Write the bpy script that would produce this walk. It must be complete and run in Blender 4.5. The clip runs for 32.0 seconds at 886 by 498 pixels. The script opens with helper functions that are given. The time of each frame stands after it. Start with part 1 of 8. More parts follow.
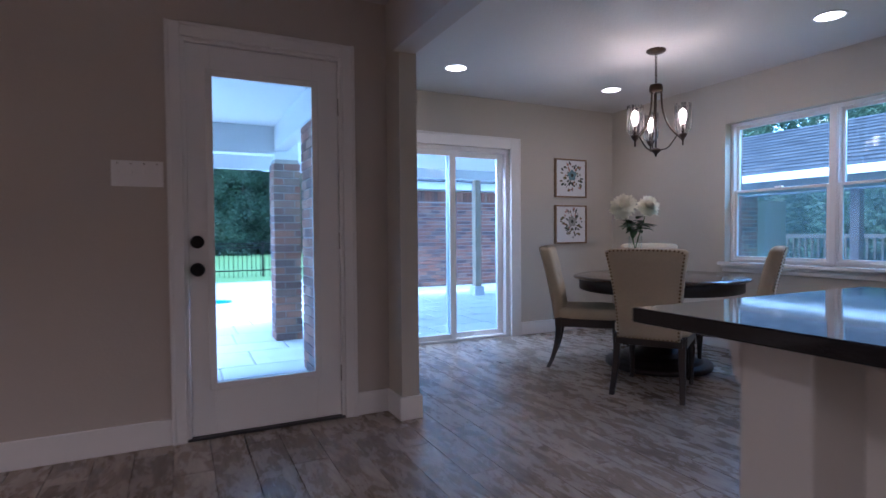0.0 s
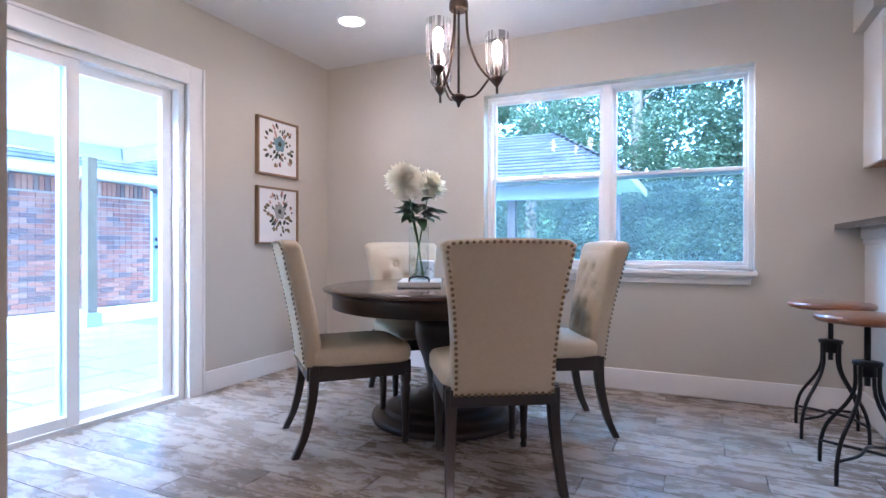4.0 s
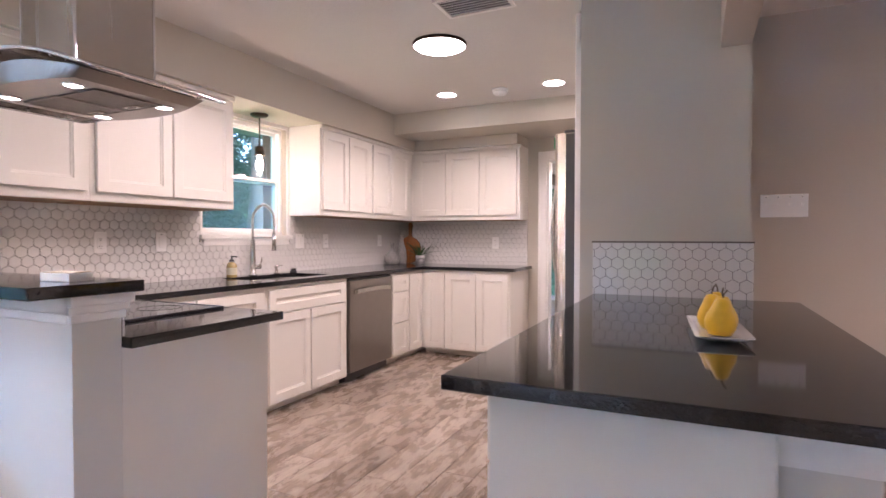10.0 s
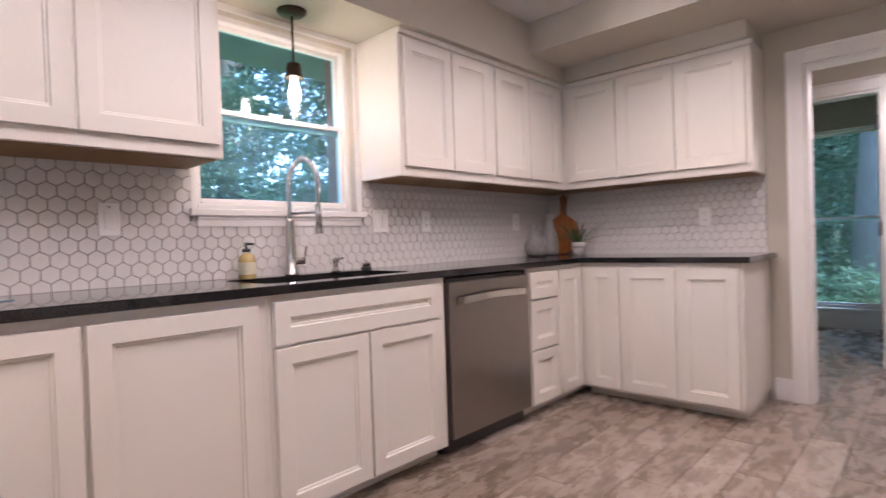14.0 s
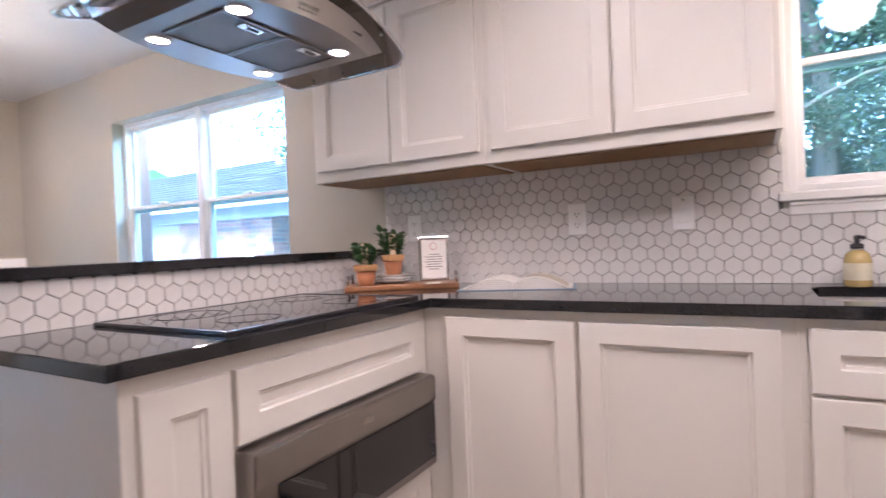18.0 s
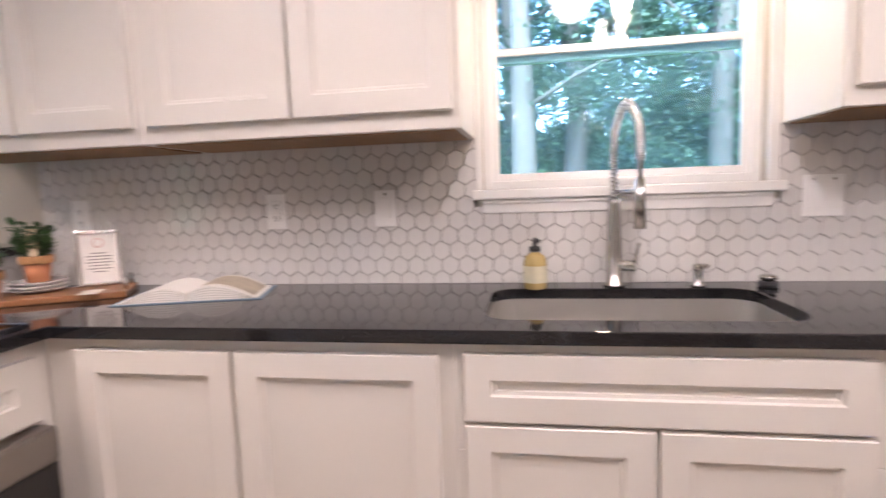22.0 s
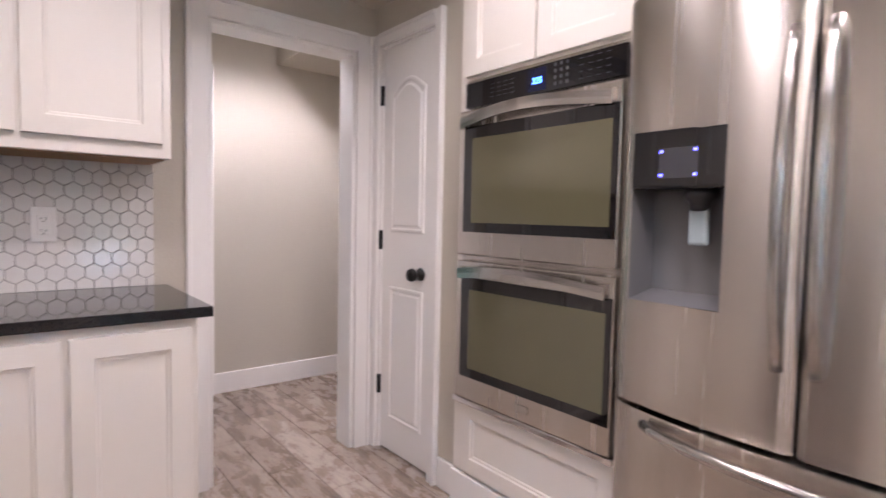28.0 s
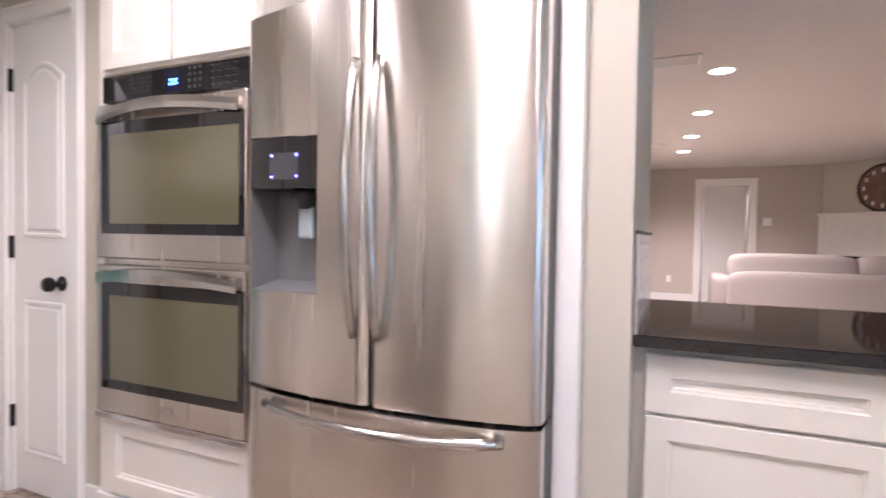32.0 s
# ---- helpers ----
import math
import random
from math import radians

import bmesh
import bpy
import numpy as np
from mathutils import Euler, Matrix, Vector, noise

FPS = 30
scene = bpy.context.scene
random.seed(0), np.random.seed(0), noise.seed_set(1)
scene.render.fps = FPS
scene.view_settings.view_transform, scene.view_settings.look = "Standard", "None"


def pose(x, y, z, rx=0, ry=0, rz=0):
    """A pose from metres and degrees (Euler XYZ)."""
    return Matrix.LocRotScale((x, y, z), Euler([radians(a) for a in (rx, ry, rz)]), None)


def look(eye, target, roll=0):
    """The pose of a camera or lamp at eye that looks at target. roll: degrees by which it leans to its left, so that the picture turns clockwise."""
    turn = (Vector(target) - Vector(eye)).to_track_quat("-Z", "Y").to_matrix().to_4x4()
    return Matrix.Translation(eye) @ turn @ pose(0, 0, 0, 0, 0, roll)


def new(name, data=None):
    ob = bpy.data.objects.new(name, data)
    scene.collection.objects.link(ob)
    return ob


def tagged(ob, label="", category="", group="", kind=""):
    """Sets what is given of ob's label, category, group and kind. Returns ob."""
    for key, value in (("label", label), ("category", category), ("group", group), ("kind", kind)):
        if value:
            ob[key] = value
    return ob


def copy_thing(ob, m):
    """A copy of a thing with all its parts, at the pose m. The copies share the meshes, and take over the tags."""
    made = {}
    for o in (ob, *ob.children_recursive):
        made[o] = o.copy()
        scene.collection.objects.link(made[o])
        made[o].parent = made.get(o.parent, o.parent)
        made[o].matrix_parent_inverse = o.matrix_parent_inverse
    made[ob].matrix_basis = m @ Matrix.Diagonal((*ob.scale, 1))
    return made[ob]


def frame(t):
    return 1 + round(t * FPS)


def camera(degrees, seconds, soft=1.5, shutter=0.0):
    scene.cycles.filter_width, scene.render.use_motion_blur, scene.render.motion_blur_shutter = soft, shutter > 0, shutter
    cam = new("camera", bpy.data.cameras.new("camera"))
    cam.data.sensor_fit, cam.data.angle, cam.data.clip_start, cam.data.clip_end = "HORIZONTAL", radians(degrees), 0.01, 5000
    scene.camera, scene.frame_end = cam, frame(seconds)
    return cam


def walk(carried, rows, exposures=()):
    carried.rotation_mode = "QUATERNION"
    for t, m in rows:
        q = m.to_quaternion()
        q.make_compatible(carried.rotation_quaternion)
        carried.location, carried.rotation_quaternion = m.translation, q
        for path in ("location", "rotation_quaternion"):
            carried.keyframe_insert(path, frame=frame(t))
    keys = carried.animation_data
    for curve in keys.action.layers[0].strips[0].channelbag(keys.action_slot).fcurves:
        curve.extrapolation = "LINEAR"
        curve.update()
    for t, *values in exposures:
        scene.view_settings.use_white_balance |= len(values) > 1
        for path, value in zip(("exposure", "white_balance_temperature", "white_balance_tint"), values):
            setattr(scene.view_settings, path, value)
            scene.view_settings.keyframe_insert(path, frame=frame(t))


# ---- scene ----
cam = camera(78.93, 32.0, shutter=0.5)
PATH = [
    (0, (0.267, -0.223, 1.060), (1.145, 1.573, 1.006), -0.47),
    (0.5, (0.311, 0.130, 1.054), (1.329, 1.850, 0.989), -0.06),
    (1, (0.364, 0.437, 1.020), (1.613, 1.998, 0.958), 0.22),
    (1.5, (0.437, 0.681, 0.985), (1.897, 2.047, 0.933), 0.24),
    (2, (0.500, 0.908, 0.921), (2.172, 2.005, 0.893), 0.39),
    (2.5, (0.670, 1.098, 0.902), (2.446, 2.016, 0.883), 0.28),
    (3, (0.790, 1.300, 0.919), (2.588, 2.175, 0.903), 0.24),
    (3.5, (0.881, 1.480, 0.935), (2.687, 2.338, 0.922), 0.19),
    (5.5, (1.117, 1.517, 0.949), (2.928, 2.366, 0.967), -0.42),
    (6, (1.076, 1.437, 0.999), (2.937, 2.169, 1.003), -0.60),
    (6.5, (0.981, 1.413, 1.048), (2.936, 1.833, 1.021), -0.91),
    (7, (0.932, 1.444, 1.086), (2.931, 1.438, 1.030), -0.53),
    (7.5, (0.997, 1.421, 1.106), (2.959, 1.034, 1.056), -0.33),
    (8, (1.046, 1.477, 1.107), (2.838, 0.591, 1.071), -0.36),
    (8.5, (1.106, 1.603, 1.135), (2.636, 0.315, 1.091), -0.11),
    (9, (1.171, 1.547, 1.150), (2.469, 0.026, 1.109), -0.10),
    (9.5, (1.293, 1.566, 1.164), (2.336, -0.140, 1.123), 0.00),
    (10, (1.483, 1.531, 1.175), (2.336, -0.278, 1.135), 0.10),
    (10.5, (1.698, 1.379, 1.176), (2.490, -0.458, 1.132), 0.08),
    (11, (1.937, 1.226, 1.155), (2.662, -0.637, 1.107), 0.05),
    (11.5, (2.066, 0.999, 1.127), (2.746, -0.881, 1.073), 0.00),
    (12, (2.129, 0.732, 1.103), (2.829, -1.141, 1.047), -0.03),
    (12.5, (2.177, 0.481, 1.094), (2.939, -1.367, 1.030), -0.33),
    (13, (2.204, 0.255, 1.094), (3.046, -1.558, 1.029), -0.56),
    (13.5, (2.219, 0.082, 1.052), (3.317, -1.589, 1.010), -1.33),
    (15.5, (2.380, -0.499, 1.020), (4.272, -1.147, 0.995), -2.68),
    (16, (2.432, -0.625, 1.023), (4.408, -0.933, 1.008), -2.58),
    (16.5, (2.437, -0.808, 1.046), (4.432, -0.674, 1.018), -2.55),
    (17, (2.487, -0.893, 1.032), (4.407, -0.332, 1.026), -2.41),
    (17.5, (2.458, -0.883, 1.046), (4.287, -0.075, 1.040), -2.36),
    (18, (2.383, -0.877, 1.080), (4.111, 0.129, 1.058), -2.33),
    (18.5, (2.343, -0.914, 1.158), (3.972, 0.246, 1.101), -1.91),
    (19, (2.319, -0.940, 1.212), (3.906, 0.274, 1.120), -1.85),
    (19.5, (2.313, -0.953, 1.248), (3.858, 0.309, 1.116), -1.98),
    (20, (2.346, -0.959, 1.265), (3.865, 0.333, 1.104), -2.22),
    (20.5, (2.420, -0.996, 1.266), (3.968, 0.259, 1.093), -1.91),
    (21, (2.531, -1.026, 1.220), (4.254, -0.023, 1.069), -1.98),
    (21.5, (2.680, -1.065, 1.206), (4.549, -0.378, 1.022), -2.20),
    (22, (2.747, -1.126, 1.190), (4.707, -0.788, 0.984), -1.95),
    (22.3, (2.785, -1.105, 1.164), (4.773, -1.062, 0.957), -1.64),
    (22.5, (2.817, -1.113, 1.156), (4.801, -1.245, 0.943), -1.42),
    (23, (2.909, -1.169, 1.159), (4.840, -1.633, 0.926), -0.84),
    (23.5, (3.005, -1.283, 1.146), (4.795, -2.138, 0.888), -0.40),
    (24, (3.085, -1.416, 1.132), (4.658, -2.623, 0.871), -0.26),
    (24.2, (3.114, -1.460, 1.129), (4.574, -2.802, 0.869), -0.22),
    (24.5, (3.157, -1.500, 1.131), (4.403, -3.043, 0.870), -0.10),
    (25, (3.233, -1.550, 1.135), (4.049, -3.358, 0.879), 0.16),
    (25.5, (3.327, -1.620, 1.121), (3.678, -3.576, 0.896), 0.48),
    (25.6, (3.341, -1.628, 1.124), (3.597, -3.598, 0.899), 0.55),
    (26, (3.373, -1.625, 1.163), (3.249, -3.604, 0.906), 0.87),
    (26.5, (3.391, -1.580, 1.185), (2.900, -3.503, 0.936), 1.07),
    (28.5, (3.390, -1.289, 1.182), (1.986, -2.711, 1.089), 1.08),
    (29, (3.388, -1.240, 1.182), (1.886, -2.557, 1.089), 0.91),
    (29.5, (3.381, -1.210, 1.187), (1.811, -2.445, 1.088), 0.71),
    (30, (3.380, -1.187, 1.189), (1.775, -2.376, 1.090), 0.73),
    (30.5, (3.376, -1.169, 1.188), (1.737, -2.310, 1.085), 0.64),
    (31, (3.368, -1.149, 1.185), (1.693, -2.239, 1.086), 0.58),
    (31.5, (3.347, -1.101, 1.176), (1.605, -2.080, 1.089), 0.76),
    (32, (3.320, -1.038, 1.146), (1.488, -1.839, 1.092), 0.90),
]
walk(cam, [(t, look(eye, target, roll)) for t, eye, target, roll in PATH],
     [(0, 4.00, 5270, 28), (1, 4.02, 5160, 26), (2, 4.75, 5550, 28), (3, 5.18, 5503, 29), (6, 5.48, 5715, 26), (7, 5.32, 6069, 30), (8, 5.75, 6227, 29), (9, 5.43, 6421, 34), (9.5, 5.47, 6324, 34), (10, 5.60, 6280, 32), (12, 5.16, 6214, 30), (13, 5.31, 6122, 29), (16, 5.05, 6025, 30), (18, 5.35, 5870, 27), (20, 5.60, 6075, 26), (21, 5.35, 5965, 25), (22, 5.45, 6106, 26), (23, 5.36, 6025, 25), (24, 5.75, 6043, 26), (25, 5.85, 5901, 25), (26, 5.38, 5860, 27), (29, 5.36, 5800, 25), (29.5, 5.34, 5968, 25), (30, 5.94, 5636, 23), (31, 6.11, 5573, 23), (32, 5.82, 5710, 23)])

# ---- light: overcast daylight outside, lamps inside ----
world = bpy.data.worlds.new("sky")
scene.world = world
world.use_nodes = True
wn = world.node_tree.nodes
sky = wn.new("ShaderNodeTexSky")
sky.sky_type = "NISHITA"
sky.sun_disc = False
sky.sun_elevation, sky.sun_rotation = radians(50), radians(260)
world.node_tree.links.new(sky.outputs[0], wn["Background"].inputs[0])
wn["Background"].inputs[1].default_value = 0.085
sun_data = bpy.data.lights.new("sun", "SUN")
sun_data.energy, sun_data.angle, sun_data.color = 0.7, radians(20), (0.96, 0.98, 1.0)
sun = new("sun", sun_data)
sun.matrix_world = look((0, 0, 30), (6.4, 1.2, 22.3))

# unseen area lamps added at sliding door and dining window heads as sky light
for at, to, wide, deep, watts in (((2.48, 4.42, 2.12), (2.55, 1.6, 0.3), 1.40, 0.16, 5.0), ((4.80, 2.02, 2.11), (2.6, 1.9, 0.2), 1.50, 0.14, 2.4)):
    fill_data = bpy.data.lights.new("sky_fill", "AREA")
    fill_data.shape, fill_data.size, fill_data.size_y = "RECTANGLE", wide, deep
    fill_data.energy, fill_data.color = watts, (0.62, 0.82, 1.0)
    new("sky_fill", fill_data).matrix_world = look(at, to)

# ---- small building kit ----
MATS = {}


def mat(name, col, rough=0.5, metal=0.0, var=0.08, scale=6.0, bump=0.0, bscale=120.0, coat=0.0, spec=0.5, emit=0.0, alpha=None, aniso=None, rvar=0.0):
    """A surface with colour variation at two scales, fine relief and uneven gloss."""
    if name in MATS:
        return MATS[name]
    m = bpy.data.materials.new(name)
    m.use_nodes = True
    nt = m.node_tree
    b = nt.nodes["Principled BSDF"]
    b.inputs["Roughness"].default_value = rough
    b.inputs["Metallic"].default_value = metal
    b.inputs["Specular IOR Level"].default_value = spec
    b.inputs["Coat Weight"].default_value = coat
    b.inputs["Coat Roughness"].default_value = 0.08
    tc = nt.nodes.new("ShaderNodeTexCoord")
    n1 = nt.nodes.new("ShaderNodeTexNoise")
    n1.inputs["Scale"].default_value = scale
    n1.inputs["Detail"].default_value = 6
    mp = nt.nodes.new("ShaderNodeMapping")
    if aniso:
        mp.inputs["Scale"].default_value = aniso
    nt.links.new(tc.outputs["Object"], mp.inputs[0])
    nt.links.new(mp.outputs[0], n1.inputs["Vector"])
    ramp = nt.nodes.new("ShaderNodeMix")
    ramp.data_type = "RGBA"
    ramp.inputs["A"].default_value = (*[c * (1 - var) for c in col], 1)
    ramp.inputs["B"].default_value = (*[min(1, c * (1 + var)) for c in col], 1)
    nt.links.new(n1.outputs["Fac"], ramp.inputs["Factor"])
    nt.links.new(ramp.outputs["Result"], b.inputs["Base Color"])
    if rvar:
        mr = nt.nodes.new("ShaderNodeMapRange")
        mr.inputs["To Min"].default_value, mr.inputs["To Max"].default_value = max(0, rough - rvar), rough + rvar
        nt.links.new(n1.outputs["Fac"], mr.inputs["Value"])
        nt.links.new(mr.outputs[0], b.inputs["Roughness"])
    if bump:
        n2 = nt.nodes.new("ShaderNodeTexNoise")
        n2.inputs["Scale"].default_value = bscale
        n2.inputs["Detail"].default_value = 4
        nt.links.new(mp.outputs[0], n2.inputs["Vector"])
        bp = nt.nodes.new("ShaderNodeBump")
        bp.inputs["Strength"].default_value = bump
        bp.inputs["Distance"].default_value = 0.004
        nt.links.new(n2.outputs["Fac"], bp.inputs["Height"])
        nt.links.new(bp.outputs[0], b.inputs["Normal"])
    if emit:
        b.inputs["Emission Color"].default_value = (*col, 1)
        b.inputs["Emission Strength"].default_value = emit
    if metal == 1.0 and aniso:
        # brushed grain draws reflections out upright
        tg = nt.nodes.new("ShaderNodeTangent")
        tg.direction_type, tg.axis = "RADIAL", "Z"
        nt.links.new(tg.outputs[0], b.inputs["Tangent"])
        b.inputs["Anisotropic"].default_value, b.inputs["Anisotropic Rotation"].default_value = 0.8, 0.25
    MATS[name] = m
    return m


def glass_mat(name, col=(1, 1, 1), rough=0.0, ior=1.45):
    """Thin clear glass: mostly see-through, with a Fresnel mirror on top."""
    if name in MATS:
        return MATS[name]
    m = bpy.data.materials.new(name)
    m.use_nodes = True
    nt = m.node_tree
    nt.nodes.remove(nt.nodes["Principled BSDF"])
    tr, gl, mx, fr, pw, ma = (nt.nodes.new(k) for k in ("ShaderNodeBsdfTransparent", "ShaderNodeBsdfGlossy", "ShaderNodeMixShader", "ShaderNodeLayerWeight", "ShaderNodeMath", "ShaderNodeMath"))
    tr.inputs[0].default_value = (*col, 1)
    gl.inputs["Roughness"].default_value = rough
    f0 = ((ior - 1) / (ior + 1)) ** 2
    pw.operation, ma.operation = "POWER", "MULTIPLY_ADD"
    pw.inputs[1].default_value = 4.5
    ma.inputs[1].default_value, ma.inputs[2].default_value = 0.9, f0
    nt.links.new(fr.outputs["Facing"], pw.inputs[0])
    nt.links.new(pw.outputs[0], ma.inputs[0])
    nt.links.new(ma.outputs[0], mx.inputs[0])
    nt.links.new(tr.outputs[0], mx.inputs[1])
    nt.links.new(gl.outputs[0], mx.inputs[2])
    nt.links.new(mx.outputs[0], nt.nodes["Material Output"].inputs[0])
    MATS[name] = m
    return m


def box(bm, x0, x1, y0, y1, z0, z1):
    """Adds an axis-aligned box to a bmesh."""
    v = [bm.verts.new((x, y, z)) for z in (min(z0, z1), max(z0, z1)) for y in (min(y0, y1), max(y0, y1)) for x in (min(x0, x1), max(x0, x1))]
    return [bm.faces.new([v[i] for i in q]) for q in ((0, 2, 3, 1), (4, 5, 7, 6), (0, 1, 5, 4), (2, 6, 7, 3), (0, 4, 6, 2), (1, 3, 7, 5))]


def mesh_of(bm, name, m, smooth=False, bevel=0.0, seg=2):
    if bevel:
        bmesh.ops.bevel(bm, geom=bm.edges[:], offset=bevel, segments=seg, profile=0.5, affect="EDGES", clamp_overlap=True)
    bmesh.ops.recalc_face_normals(bm, faces=bm.faces[:])
    me = bpy.data.meshes.new(name)
    bm.to_mesh(me)
    bm.free()
    for p in me.polygons:
        p.use_smooth = smooth
    me.materials.append(m)
    return me


def part(name, bm, m, parent=None, label="", smooth=False, bevel=0.0, seg=2):
    """Links a bmesh as one mesh object under a thing or a part."""
    ob = new(name, mesh_of(bm, name, m, smooth, bevel, seg))
    if parent is not None:
        ob.parent = parent
        ob.matrix_parent_inverse = Matrix.Identity(4)
    if label:
        tagged(ob, label)
    return ob


def bx(name, dims, m, parent=None, label="", bevel=0.003, seg=2):
    """A part that is one bevelled box: dims = x0, x1, y0, y1, z0, z1."""
    bm = bmesh.new()
    box(bm, *dims)
    return part(name, bm, m, parent, label, bevel=bevel, seg=seg)


def thing(name, label, category, at=(0, 0, 0), rz=0, group="", kind=""):
    ob = new(name)
    ob.empty_display_size = 0.05
    ob.matrix_world = pose(*at, 0, 0, rz)
    return tagged(ob, label, category, group, kind)


def structure(name, bm, m, label, category, bevel=0.0):
    return tagged(part(name, bm, m, None, bevel=bevel), label, category, kind="structure")


def lathe(bm, profile, n=24, cx=0.0, cy=0.0, cap=True):
    """Adds a turned body from (radius, z) pairs."""
    rings = []
    for r, z in profile:
        rings.append([bm.verts.new((cx + r * math.cos(2 * math.pi * i / n), cy + r * math.sin(2 * math.pi * i / n), z)) for i in range(n)])
    for a, b in zip(rings, rings[1:]):
        for i in range(n):
            bm.faces.new((a[i], a[(i + 1) % n], b[(i + 1) % n], b[i]))
    if cap:
        bm.faces.new(rings[0][::-1])
        bm.faces.new(rings[-1])
    return bm


def turned(name, profile, m, parent=None, label="", n=24, cx=0.0, cy=0.0, smooth=True, cap=True):
    ob = part(name, lathe(bmesh.new(), profile, n, cx, cy, cap), m, parent, label, smooth=False)
    if smooth:
        for p in ob.data.polygons:
            p.use_smooth = len(p.vertices) == 4
    return ob


def tube(bm, pts, r, n=8, r_end=None):
    """Adds a round bar along a line of points."""
    pts = [Vector(p) for p in pts]
    r_end = r if r_end is None else r_end
    rings, ref = [], None
    for i, p in enumerate(pts):
        d = (pts[min(i + 1, len(pts) - 1)] - pts[max(i - 1, 0)]).normalized()
        if ref is None:
            ref = d.orthogonal().normalized()
        ref = (ref - d * ref.dot(d)).normalized()
        s = d.cross(ref)
        rr = r + (r_end - r) * i / (len(pts) - 1)
        rings.append([bm.verts.new(p + rr * (math.cos(2 * math.pi * k / n) * ref + math.sin(2 * math.pi * k / n) * s)) for k in range(n)])
    for a, b in zip(rings, rings[1:]):
        for k in range(n):
            bm.faces.new((a[k], a[(k + 1) % n], b[(k + 1) % n], b[k]))
    bm.faces.new(rings[0][::-1])
    bm.faces.new(rings[-1])
    return bm


def bar(name, pts, r, m, parent=None, label="", n=8, r_end=None):
    ob = part(name, tube(bmesh.new(), pts, r, n, r_end), m, parent, label)
    for p in ob.data.polygons:
        p.use_smooth = len(p.vertices) == 4
    return ob


def curve_pts(pts, n=8):
    """A smooth line through the points (Catmull-Rom)."""
    p = [Vector(q) for q in pts]
    p = [2 * p[0] - p[1]] + p + [2 * p[-1] - p[-2]]
    out = []
    for i in range(1, len(p) - 2):
        for k in range(n):
            t = k / n
            a, b, c, d = p[i - 1], p[i], p[i + 1], p[i + 2]
            out.append(0.5 * ((2 * b) + (c - a) * t + (2 * a - 5 * b + 4 * c - d) * t * t + (3 * b - a - 3 * c + d) * t ** 3))
    return out + [p[-2]]


def wall_with_holes(bm, axis, at0, at1, u0, u1, z0, z1, holes):
    """A wall slab along x or y, with rectangular openings (u0, u1, z0, z1) that go through it."""
    us = sorted({u0, u1, *[h[0] for h in holes], *[h[1] for h in holes]})
    for a, b in zip(us, us[1:]):
        cuts = sorted([(h[2], h[3]) for h in holes if h[0] <= a and h[1] >= b])
        z = z0
        for c0, c1 in cuts + [(z1, z1)]:
            if c0 > z + 1e-6:
                if axis == "x":
                    box(bm, a, b, at0, at1, z, c0)
                else:
                    box(bm, at0, at1, a, b, z, c0)
            z = max(z, c1)
    bmesh.ops.remove_doubles(bm, verts=bm.verts[:], dist=1e-5)


# ---- materials ----
M_WALL = mat("greige wall paint", (0.52, 0.48, 0.405), 0.75, var=0.03, scale=2, bump=0.25, bscale=90)
M_PANEL = mat("pale panel paint", (0.66, 0.635, 0.585), 0.6, var=0.025, scale=3, bump=0.12, bscale=70)
M_WALL2 = mat("taupe living wall paint", (0.52, 0.465, 0.405), 0.75, var=0.03, scale=2, bump=0.25, bscale=90)
M_CEIL = mat("textured ceiling paint", (0.66, 0.64, 0.61), 0.85, var=0.04, scale=3, bump=0.6, bscale=60)
M_TRIM = mat("white trim paint", (0.82, 0.80, 0.77), 0.35, var=0.02, scale=5, bump=0.05, bscale=40)
M_CAB = mat("white cabinet paint", (0.74, 0.70, 0.638), 0.38, var=0.025, scale=4, bump=0.06, bscale=50)
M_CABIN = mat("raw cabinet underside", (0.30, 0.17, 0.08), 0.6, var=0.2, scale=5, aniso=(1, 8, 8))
M_COUNTER = mat("black granite", (0.013, 0.013, 0.0145), 0.06, var=0.9, scale=220, spec=0.55)
M_STEEL = mat("brushed stainless steel", (0.64, 0.60, 0.55), 0.26, 1.0, var=0.05, scale=30, bump=0.05, bscale=60, aniso=(1, 1, 0.03), rvar=0.05)
M_HOOD = mat("satin hood steel", (0.31, 0.285, 0.265), 0.30, 1.0, var=0.05, scale=20)
M_CHROME = mat("chrome", (0.75, 0.75, 0.76), 0.08, 1.0, var=0.02)
M_NICKEL = mat("brushed nickel", (0.55, 0.53, 0.50), 0.22, 1.0, var=0.04, scale=20)
M_DARK = mat("dark grey plastic", (0.03, 0.03, 0.033), 0.4, var=0.1)
M_BLACKMETAL = mat("black metal", (0.015, 0.014, 0.013), 0.45, 0.6, var=0.2, scale=30)
M_BLACKGLASS = mat("black glass", (0.006, 0.006, 0.007), 0.03, var=0.1, spec=0.7)
M_BRONZE = mat("bronze lamp metal", (0.055, 0.038, 0.026), 0.38, 0.85, var=0.25, scale=20)
M_ESPRESSO = mat("espresso stained wood", (0.016, 0.009, 0.0065), 0.33, var=0.3, scale=8, bump=0.08, bscale=30, coat=0.12, aniso=(8, 8, 1))
M_LINEN = mat("cream linen", (0.56, 0.46, 0.32), 0.9, var=0.08, scale=60, bump=0.5, bscale=450)
M_WHITEPL = mat("white plastic", (0.85, 0.84, 0.82), 0.3, var=0.02)
M_TILE = mat("white glazed hexagon tile", (0.70, 0.68, 0.655), 0.12, var=0.04, scale=12, bump=0.06, bscale=25, coat=0.3)
